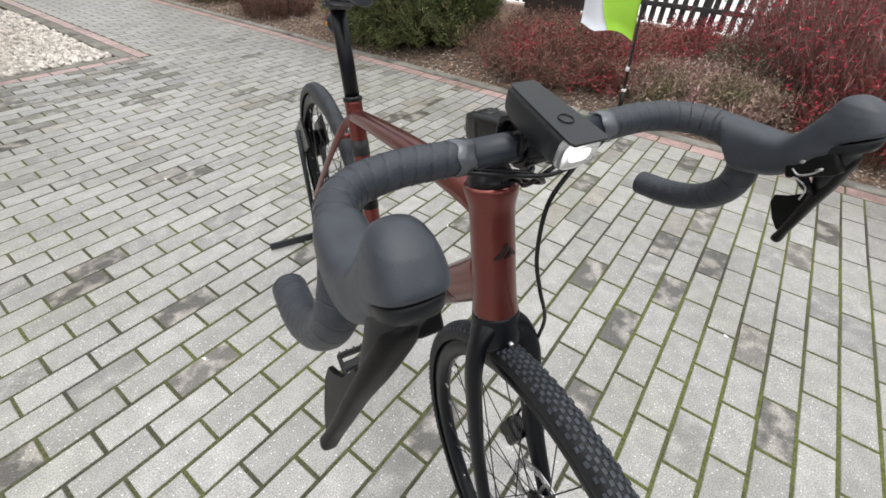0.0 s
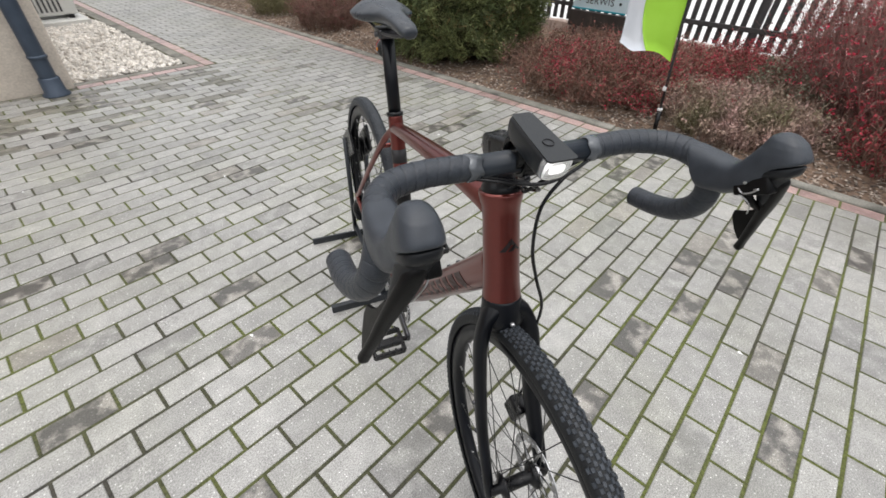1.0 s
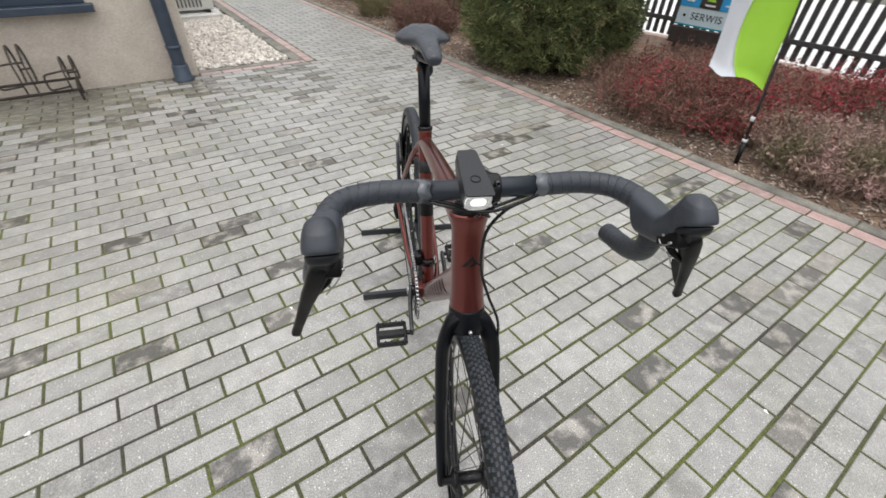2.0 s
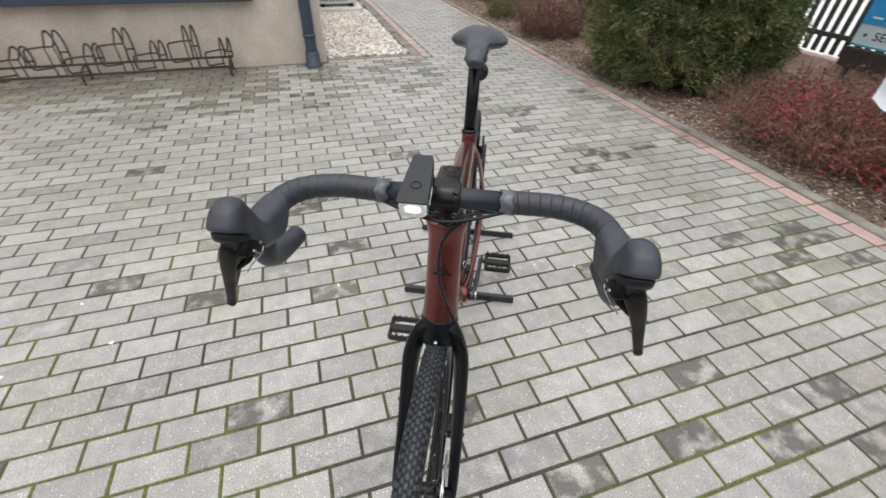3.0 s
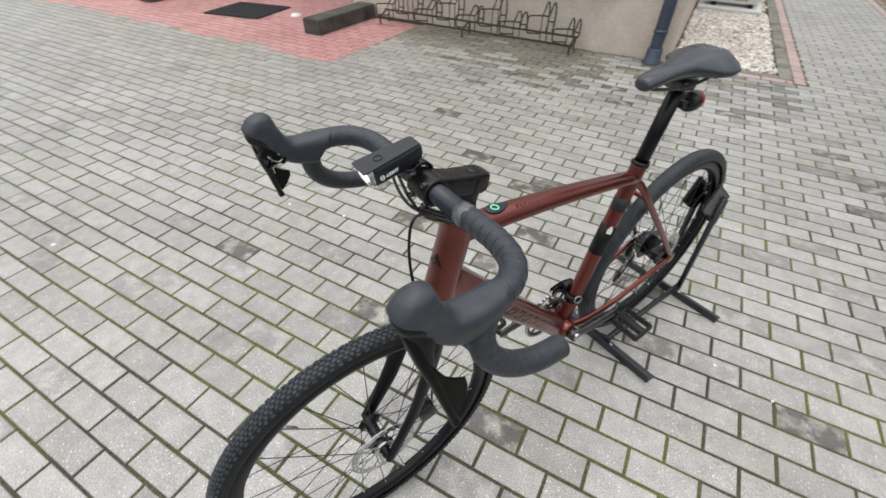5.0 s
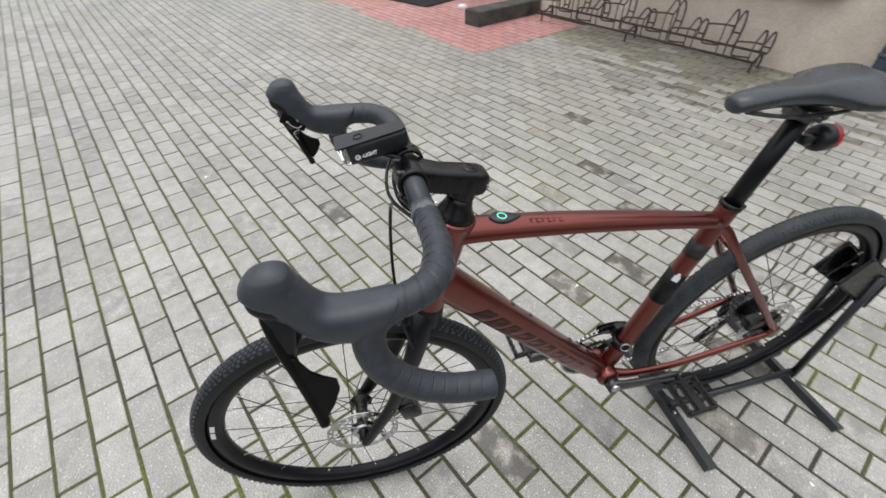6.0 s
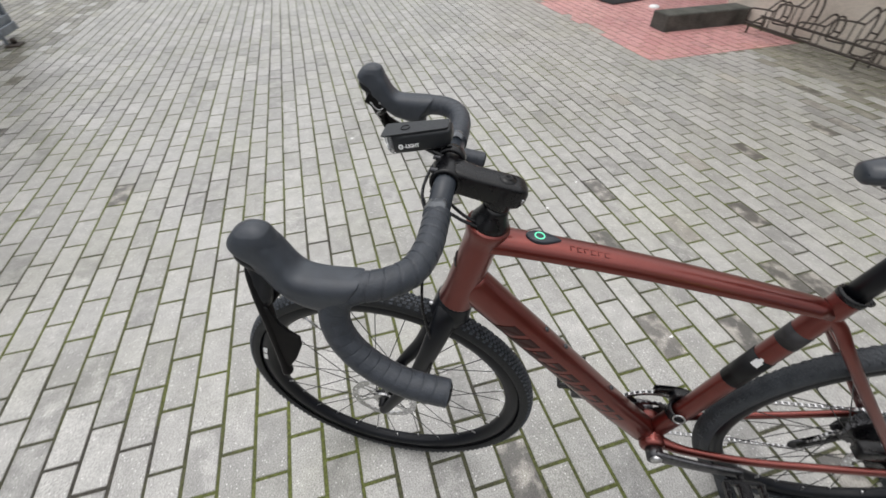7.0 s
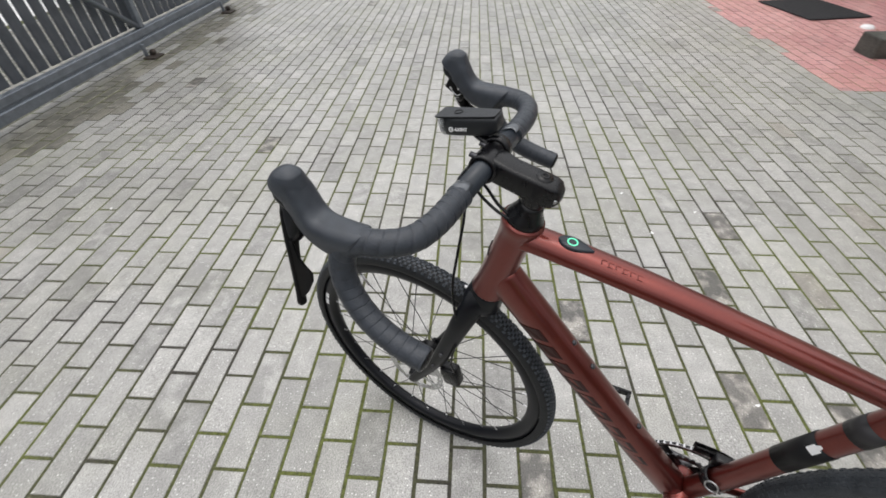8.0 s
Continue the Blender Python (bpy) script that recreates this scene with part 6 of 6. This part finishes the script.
def twig_cloud(rng, lines, radius):
    """Thin three-sided twigs along given lines (n, k, 3)."""
    n, k, _ = lines.shape
    taper = np.linspace(1, 0.35, k)
    offs = np.array([[math.cos(a), math.sin(a), 0] for a in (0, 2.09, 4.19)])
    v = (lines[:, :, None, :] + offs[None, None] * radius * taper[None, :, None, None]).reshape(-1, 3)
    base = np.arange(n)[:, None, None] * (k * 3) + np.arange(k - 1)[None, :, None] * 3
    f = []
    for s in range(3):
        s2 = (s + 1) % 3
        f.append(np.stack([base[..., 0] + s, base[..., 0] + s2, base[..., 0] + 3 + s2, base[..., 0] + 3 + s], -1).reshape(-1, 4))
    return v.tolist(), np.concatenate(f).tolist()


def floor_z(u):
    return 0.02 if u > 3.1 else -0.01


def barberry(seed, u, v, ru, rv, height, twigs, leaves, berries, label, leaf_mat, twig_mat=None, name="barberry_bush", category="bush", drift=-0.05, side=0.0):
    rng = np.random.default_rng(seed)
    ob = thing(name, label, category, pose(u, v, 0), "bed shrubs")
    ang, rad = rng.uniform(0, 6.28, twigs), np.sqrt(rng.random(twigs))
    root = np.stack([np.cos(ang) * rad * ru * 0.92, np.sin(ang) * rad * rv * 0.92, np.full(twigs, floor_z(u) - 0.02)], 1)
    lean = np.stack([np.cos(ang), np.sin(ang)], 1) * (rad * 0.25)[:, None] + rng.normal(0, 0.16, (twigs, 2))
    dome = height * (1 - 0.28 * rad**4) * rng.uniform(0.35, 1.08, twigs)
    t = np.linspace(0, 1, 6)
    lines = np.zeros((twigs, 6, 3))
    lines[:, :, 2] = root[:, 2:3] + dome[:, None] * (t - 0.12 * t**3)
    for k in range(2):
        lines[:, :, k] = root[:, k:k + 1] + lean[:, k:k + 1] * (t**1.5) * min(ru, rv) + rng.normal(0, 0.012, (twigs, 6)) * t
    vv, ff = twig_cloud(rng, lines, 0.0035)
    # side shoots
    pick = rng.integers(0, twigs, twigs * 3)
    at = rng.integers(2, 6, twigs * 3)
    p0 = lines[pick, at]
    way = rng.normal(0, 1, (twigs * 3, 3)) + [0, 0, 0.6]
    way /= np.linalg.norm(way, axis=1, keepdims=True)
    ln = rng.uniform(0.05, 0.14, (twigs * 3, 1))
    shoots = np.stack([p0, p0 + way * ln * 0.5 + rng.normal(0, 0.006, p0.shape), p0 + way * ln], 1)
    v2, f2 = twig_cloud(rng, shoots, 0.0020)
    tw = raw_object("twig_mass", vv + v2, ff + [tuple(i + len(vv) for i in q) for q in f2], twig_mat or TWIG, ob)
    tw["kind"] = "stuff"
    pick = rng.integers(0, len(shoots), leaves)
    pos = shoots[pick, 0] + (shoots[pick, 2] - shoots[pick, 0]) * rng.random((leaves, 1)) + rng.normal(0, 0.006, (leaves, 3))
    lv, lf = blade_cloud(rng, pos, rng.normal(0, 1, (leaves, 3)) + [0, 0, 0.4], 0.024, 0.007)
    raw_object("leafage", lv, lf, leaf_mat, ob)["kind"] = "stuff"
    if berries:
        # crimson leaves still hang on in patches
        pick = rng.integers(0, len(shoots), berries * 4)
        pos = shoots[pick, 0] + (shoots[pick, 2] - shoots[pick, 0]) * rng.random((berries * 4, 1)) + rng.normal(0, 0.008, (berries * 4, 3))
        keep = [noise.noise((p[0] * 2.3 + seed, p[1] * 2.3, p[2] * 2.3)) - side * p[1] > drift for p in pos]
        pos = pos[np.array(keep)]
        rv_, rf_ = blade_cloud(rng, pos, rng.normal(0, 1, (len(pos), 3)), 0.018, 0.0065)
        raw_object("crimson_leafage", rv_, rf_, CRIMSON, ob)["kind"] = "stuff"
        # berries hang in uneven drifts over the outer shoots
        pick = rng.integers(0, len(shoots), berries * 3)
        pos = shoots[pick, 0] + (shoots[pick, 2] - shoots[pick, 0]) * rng.uniform(0.3, 1, (berries * 3, 1))
        keep = [noise.noise((p[0] * 3.1 + seed, p[1] * 3.1, p[2] * 3.1)) - side * p[1] > drift for p in pos]
        pos = pos[np.array(keep)][:berries]
        pos = pos - np.array([0, 0, 1]) * rng.uniform(0.004, 0.012, (len(pos), 1))
        bv, bf = scatter(pos, rng.uniform(0.0024, 0.0040, len(pos)), rng, (0.75, 1.25))
        raw_object("berry_mass", bv, bf, BERRY, ob)["kind"] = "stuff"
    return ob


def thuja(seed, u, v, ru, rv, height, sprays, label, name="thuja_bush", brown=0.12):
    """A clipped conifer: stems, and many flat drooping sprays over an uneven shell with gaps."""
    rng = np.random.default_rng(seed)
    ob = thing(name, label, "conifer bush", pose(u, v, 0), "bed conifers")
    bm = B()
    for k in range(7):
        a = k * 0.9
        tube(bm, spline([(0.10 * math.cos(a), 0.10 * math.sin(a), -0.03), (0.2 * ru * math.cos(a), 0.2 * rv * math.sin(a), height * 0.4), (0.5 * ru * math.cos(a), 0.5 * rv * math.sin(a), height * 0.9)], 3), np.linspace(0.03, 0.008, 7), segs=7)
    part("stem", bm, TWIG, ob)

    def shell(z, a):
        up = min(1, z / height)
        prof = (0.80 + 0.20 * min(1, up / 0.18)) * math.sqrt(max(0.02, 1 - max(0, (up - 0.80) / 0.2) ** 2))
        ca, sa = math.cos(a), math.sin(a)
        sup = (abs(ca) ** 2.3 + abs(sa) ** 2.3) ** (-1 / 2.3)
        wob = 1 + 0.07 * noise.noise((ca * 2.2 + seed, sa * 2.2, z * 2.4)) + 0.045 * noise.noise((ca * 6 + seed, sa * 6, z * 7))
        return sup * prof * wob
    pos, ways = [], []
    for k in range(sprays):
        a, z = rng.uniform(0, 6.283), height * rng.uniform(0.03, 1.0) ** 0.85
        top = rng.random() < 0.18
        r = shell(z, a) * (math.sqrt(rng.random()) if top else 1) * rng.uniform(0.84, 1.02)
        if top:
            z = height * rng.uniform(0.9, 1.0)
        x, y = math.cos(a) * r * ru, math.sin(a) * r * rv
        if noise.noise((x * 6.5, y * 6.5 + seed, z * 6.5)) < -0.16:
            x, y = x * 0.86, y * 0.86
        pos.append((x, y, z))
        drift = [noise.noise((x * 3.0 + 9 * c, y * 3.0 + seed, z * 3.0)) for c in range(3)]
        ways.append((math.cos(a) * 0.8 + drift[0] * 1.6 + rng.normal(0, 0.22), math.sin(a) * 0.8 + drift[1] * 1.6 + rng.normal(0, 0.22), 0.10 + drift[2] * 1.5 + rng.normal(0, 0.25)))
    pos, ways = np.array(pos), np.array(ways)
    ways /= np.linalg.norm(ways, axis=1, keepdims=True)
    # each spray: a stalk with paired leaflets
    V, F, VB, FB = [], [], [], []
    per = 7
    is_brown = rng.random(sprays) < brown
    for flagged, (VV, FF) in ((False, (V, F)), (True, (VB, FB))):
        p, w = pos[is_brown == flagged], ways[is_brown == flagged]
        if not len(p):
            continue
        n = len(p)
        side = np.cross(w, rng.normal(0, 1, (n, 3)))
        side /= np.linalg.norm(side, axis=1, keepdims=True)
        size = rng.uniform(0.07, 0.15, (n, 1))
        P, W = [], []
        for k in range(per):
            f = k / (per - 1)
            s = (-1) ** k
            P.append(p + w * size * (f * 0.8 - 0.25) - np.array([0, 0, 1]) * size * 0.25 * f * f)
            W.append(w * (0.55 + 0.6 * f) + side * s * (0.9 - 0.55 * f) + rng.normal(0, 0.15, (n, 3)))
        lv, lf = blade_cloud(rng, np.concatenate(P), np.concatenate(W), 0.054, 0.0046, 0.2)
        VV.extend(lv)
        FF.extend(lf)
    raw_object("foliage", V, F, YEW, ob)["kind"] = "stuff"
    if VB:
        raw_object("brown_foliage", VB, FB, YEW_BROWN, ob)["kind"] = "stuff"
    # a closed core fills the bush; its dark colour stands in for inner shade
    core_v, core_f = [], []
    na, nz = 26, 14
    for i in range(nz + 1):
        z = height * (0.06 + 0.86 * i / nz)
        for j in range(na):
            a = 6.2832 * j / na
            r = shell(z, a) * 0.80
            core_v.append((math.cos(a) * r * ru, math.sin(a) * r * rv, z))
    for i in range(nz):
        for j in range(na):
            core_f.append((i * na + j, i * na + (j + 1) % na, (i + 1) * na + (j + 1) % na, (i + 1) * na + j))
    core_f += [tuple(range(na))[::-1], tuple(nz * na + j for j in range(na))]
    raw_object("inner_mass", core_v, core_f, INNER_SHADE, ob)
    return ob


# shade between the sprays, painted as a darker green-brown than the foliage
INNER_SHADE = surface("painted_inner_shade", (0.030, 0.036, 0.014), (0.075, 0.070, 0.030), 1.0, 0, 14, fine=0.5, bump=1.0, bump_scale=40, space="World")
thuja(3, 3.62, 3.30, 0.86, 0.82, 1.55, 19000, "dense clipped dark green thuja bush with browned tips", brown=0.07)
thuja(8, 4.05, 8.6, 0.85, 1.5, 1.15, 4200, "dark green spreading yew bush by the path", name="yew_bush", brown=0.05)
thuja(9, 4.75, 5.9, 0.6, 0.9, 1.35, 3000, "bright green conifer bush behind the shrubs", name="conifer_bush", brown=0.03)
barberry(21, 3.82, 1.52, 0.90, 0.84, 0.385, 3400, 15000, 4600, "leafless brown barberry with clusters of red berries", DULL_LEAF, drift=0.12, side=0.45)
barberry(22, 4.55, 0.62, 0.62, 0.50, 0.36, 1000, 8000, 2500, "wine-red barberry with clusters of red berries", BARBERRY)
barberry(23, 4.30, -0.86, 0.98, 1.10, 1.20, 5200, 20000, 8000, "tall wine-red barberry with many red berries", BARBERRY, PINK_TWIG, drift=0.08)
barberry(24, 3.30, 5.30, 0.42, 0.50, 0.50, 700, 4500, 60, "low brownish red barberry beside the path", BROWN_LEAF)
barberry(25, 3.30, 0.34, 0.34, 0.50, 0.34, 1300, 9000, 0, "low heather with olive and faded pink shoots", HEATHER, HEATHER, "heather", "heather")
barberry(26, 3.42, -0.92, 0.48, 0.62, 0.52, 1100, 8000, 1800, "low crimson barberry at the edge of the bed", BARBERRY)
barberry(28, 3.95, 0.12, 0.34, 0.32, 0.42, 700, 6000, 0, "small grey-green leafy shrub among the barberries", GREY_LEAF, None, "grey_green_shrub", "shrub")
barberry(27, 3.35, 6.6, 0.42, 0.55, 0.42, 500, 4000, 0, "low olive-brown dry shrub beside the path", STRAW, STRAW, "dry_shrub", "shrub")


# ---------------------------------------------------------------- kerbs and pavers
kerb = thing("kerb", "weathered concrete kerb stones along the flower bed", "kerb", kind="structure")
data = None
for k in range(19):
    if data is None:
        bm = B()
        slab(bm, 0.0, 0.085, 0.0, 0.995, -0.10, 0.012, 0.008)
        data = bpy.data.meshes.new("kerb_stone")
        bm.to_mesh(data)
        bm.free()
        data.materials.append(KERB)
    o = new("kerb_stone", data)
    o.parent, o.location = kerb, (KERB_U, -3.0 + k, 0.002 * ((k * 5) % 3 - 1))
side_kerb = thing("pebble_kerb", "weathered concrete edging round the pebble bed", "kerb", kind="structure")
for k in range(9):
    bm = B()
    slab(bm, 1.175, 1.284, 4.69 + k, 4.69 + k + 0.993, -0.10, 0.004, 0.006)
    part("kerb_stone", bm, KERB, side_kerb, smooth=False)
bm = B()
slab(bm, 0.225, 1.174, 4.69, 4.77, -0.10, 0.004, 0.006)
part("kerb_stone", bm, KERB, side_kerb, smooth=False)

PITCH_U, PITCH_V, U0, V0 = 0.2002, 0.0993, 0.0020, 0.0142
GAP = 0.0102
# pavers that lie dark with damp and dirt
DAMP = [(2.15, 0.7), (2.12, 0.52), (2.22, 0.94), (2.45, 0.54), (0.88, 0.06), (1.23, -0.05), (1.67, 0.05), (1.13, -0.35), (-0.59, 1.17), (-0.42, 0.56), (-1.1, 2.06), (-1.0, 1.35), (-0.69, 1.59), (-0.11, 1.07), (0.51, 2.23), (0.38, 2.31), (-0.85, 3.9), (1.07, 0.85), (0.52, 0.99), (0.48, 0.09), (2.0, -0.01), (2.55, 1.97), (0.2, 0.33), (-2.65, -2.13), (-1.97, 2.11), (1.26, 3.41), (1.5, 3.1), (1.33, 0.6), (-1.16, 3.12), (0.86, -0.41), (1.08, 0.26), (-0.12, 1.86), (-0.23, 1.72), (0.03, 1.33), (1.77, -0.42), (0.49, 1.22), (1.62, 0.65), (1.98, 0.84), (1.72, 0.48), (2.35, 0.8)]


def brick_points(u0, u1, v0, v1, rng):
    """A paver between its joints: bevelled top, sides down into the bed, set a hair uneven."""
    c, h = 0.0018, 0.02
    a, b, d, e = u0 + GAP / 2, u1 - GAP / 2, v0 + GAP / 2, v1 - GAP / 2
    a, b, d, e = a + rng.normal(0, 0.0007), b + rng.normal(0, 0.0007), d + rng.normal(0, 0.0007), e + rng.normal(0, 0.0007)
    z, tx, ty = float(np.clip(rng.normal(0.0002, 0.0005), -0.0005, 0.0014)), float(np.clip(rng.normal(0, 0.0016), -0.004, 0.004)), float(np.clip(rng.normal(0, 0.003), -0.007, 0.007))
    top = [(a + c, d + c), (b - c, d + c), (b - c, e - c), (a + c, e - c)]
    mid = [(a, d), (b, d), (b, e), (a, e)]
    cx, cy = (a + b) / 2, (d + e) / 2
    lift = lambda x, y: z + tx * (x - cx) + ty * (y - cy)  # noqa: E731
    return [(x, y, lift(x, y)) for x, y in top] + [(x, y, lift(x, y) - 0.0016) for x, y in mid] + [(x, y, -h) for x, y in mid]


BRICK_FACES = [(0, 1, 2, 3)] + [(k, k + 4, (k + 1) % 4 + 4, (k + 1) % 4) for k in range(4)] + [(k + 4, k + 8, (k + 1) % 4 + 8, (k + 1) % 4 + 4) for k in range(4)]
rng = np.random.default_rng(77)
bulk = {"grey": ([], []), "mossy": ([], []), "dark": ([], []), "red": ([], []), "edge": ([], [])}
near_bricks = []


def lay(kind, u0, u1, v0, v1):
    V, F = bulk[kind]
    k = len(V)
    V.extend(brick_points(u0, u1, v0, v1, rng))
    F.extend([tuple(i + k for i in f) for f in BRICK_FACES])


def damp(u, v):
    return any(abs(u - a) < PITCH_U * 0.5 and abs(v - b) < PITCH_V * 0.5 for a, b in DAMP)


for j in range(int(-5.1 / PITCH_V), int(15 / PITCH_V)):
    v0, v1 = V0 + j * PITCH_V, V0 + (j + 1) * PITCH_V
    vm = (v0 + v1) / 2
    left, right = -13.5, 2.60
    if vm > 4.57:
        left = 1.391
    elif vm > 2.97:
        left = -2.639
    for i in range(int(-13.5 / PITCH_U) - 1, int(2.7 / PITCH_U) + 1):
        u0 = U0 + i * PITCH_U + (PITCH_U / 2 if j % 2 else 0)
        u1 = u0 + PITCH_U
        u0, u1 = max(u0, left), min(u1, right)
        if u1 - u0 < 0.03:
            continue
        um = (u0 + u1) / 2
        kerbside = 0.16 if 1.5 < um < 2.55 and -0.6 < vm < 3.4 else 0.0
        wallside = 0.14 if 2.2 < vm < 4.55 and -1.0 < um < 2.5 else 0.0
        if 1.9 < um < 2.55 and -0.3 < vm < 1.1:
            kerbside = 0.32
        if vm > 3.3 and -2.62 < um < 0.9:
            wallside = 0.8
        stood = noise.noise((um * 0.9, vm * 0.9, 4.0)) > -0.05
        if vm < -2.3 and rng.random() < 0.9 * min(1, (-2.3 - vm) / 0.45):
            lay("mossy", u0, u1, v0, v1)
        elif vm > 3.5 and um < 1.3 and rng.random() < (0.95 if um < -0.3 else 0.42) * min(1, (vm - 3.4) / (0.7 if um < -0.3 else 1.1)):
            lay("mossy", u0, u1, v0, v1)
        elif damp(um, vm) or rng.random() < 0.004 + (kerbside * 0.8 + wallside * 0.4) * stood:
            lay("dark", u0, u1, v0, v1)
        elif -0.92 < um < 1.42 and -0.80 < vm < 1.55 and u1 - u0 > 0.19:
            near_bricks.append((u0, v0))
        else:
            lay("grey", u0, u1, v0, v1)
# red entrance pavers, up to the door
for j in range(int(2.97 / PITCH_V), int(5.36 / PITCH_V)):
    v0, v1 = V0 + j * PITCH_V, V0 + (j + 1) * PITCH_V
    for i in range(int(-13.5 / PITCH_U), int(-2.6 / PITCH_U) + 1):
        u0 = U0 + i * PITCH_U + (PITCH_U / 2 if j % 2 else 0)
        u1 = min(u0 + PITCH_U, -2.64)
        if u1 - u0 < 0.03 or ((v0 + v1) / 2 > 4.6 and u1 > -3.73):
            continue
        lay("red", u0, u1, v0, v1)
# rows of red edging pavers
k = 0
v = -3.0
while v < 15:
    lay("edge", 2.601, 2.704, v, v + PITCH_U)
    if v > 4.57:
        lay("edge", 1.288, 1.390, v, v + PITCH_U)
    v += PITCH_U
u = 0.225
while u < 1.27:
    lay("edge", u, min(u + PITCH_U, 1.287), 4.584, 4.683)
    u += PITCH_U
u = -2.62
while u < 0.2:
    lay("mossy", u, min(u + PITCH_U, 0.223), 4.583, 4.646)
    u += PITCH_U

yard = thing("paved_yard", "grey concrete block paving laid in running bond", "paving", kind="structure")
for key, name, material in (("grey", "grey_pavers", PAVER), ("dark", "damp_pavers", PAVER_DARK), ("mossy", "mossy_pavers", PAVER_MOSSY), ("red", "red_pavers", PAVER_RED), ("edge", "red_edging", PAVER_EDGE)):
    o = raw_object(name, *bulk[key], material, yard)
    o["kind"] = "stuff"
shapes = []
for k in range(8):
    m = bpy.data.meshes.new("brick")
    m.from_pydata(brick_points(0, PITCH_U, 0, PITCH_V, rng), [], BRICK_FACES)
    m.materials.append(PAVER_NEAR)
    shapes.append(m)
for k, (u0, v0) in enumerate(near_bricks[:300]):
    o = new("brick", shapes[(k * 5 + k // 7) % 8])
    o.parent, o.location = yard, (u0, v0, 0)

# pale droppings and paint spots on the paving
rng = np.random.default_rng(41)
verts, faces = [], []
spots = [(-3.04, 1.64), (-2.86, 2.16), (-1.25, 0.95), (-1.01, -1.71), (-1.10, 1.27), (-0.08, 1.09), (0.82, 0.97), (1.00, 0.91)]
for u, v in spots + [(rng.uniform(-4, 2), rng.uniform(-2, 3)) for _ in range(9)]:
    size, squash, turned = rng.uniform(0.006, 0.014), rng.uniform(0.45, 0.9), rng.uniform(0, 3.1)
    k = len(verts)
    for level, scale in ((-0.002, 1.0), (0.0012, 0.86)):
        for j in range(9):
            a = 6.2832 * j / 9
            r = size * scale * (0.75 + 0.25 * math.sin(j * 2.3 + u * 9))
            x, y = r * math.cos(a), r * squash * math.sin(a)
            verts.append((u + x * math.cos(turned) - y * math.sin(turned), v + x * math.sin(turned) + y * math.cos(turned), level))
    faces += [(k + j, k + (j + 1) % 9, k + 9 + (j + 1) % 9, k + 9 + j) for j in range(9)] + [tuple(k + 9 + j for j in range(9))]
tagged(raw_object("pale_spots", verts, faces, WHITE), "small dried white spots on the grey pavers", "spots", kind="stuff")
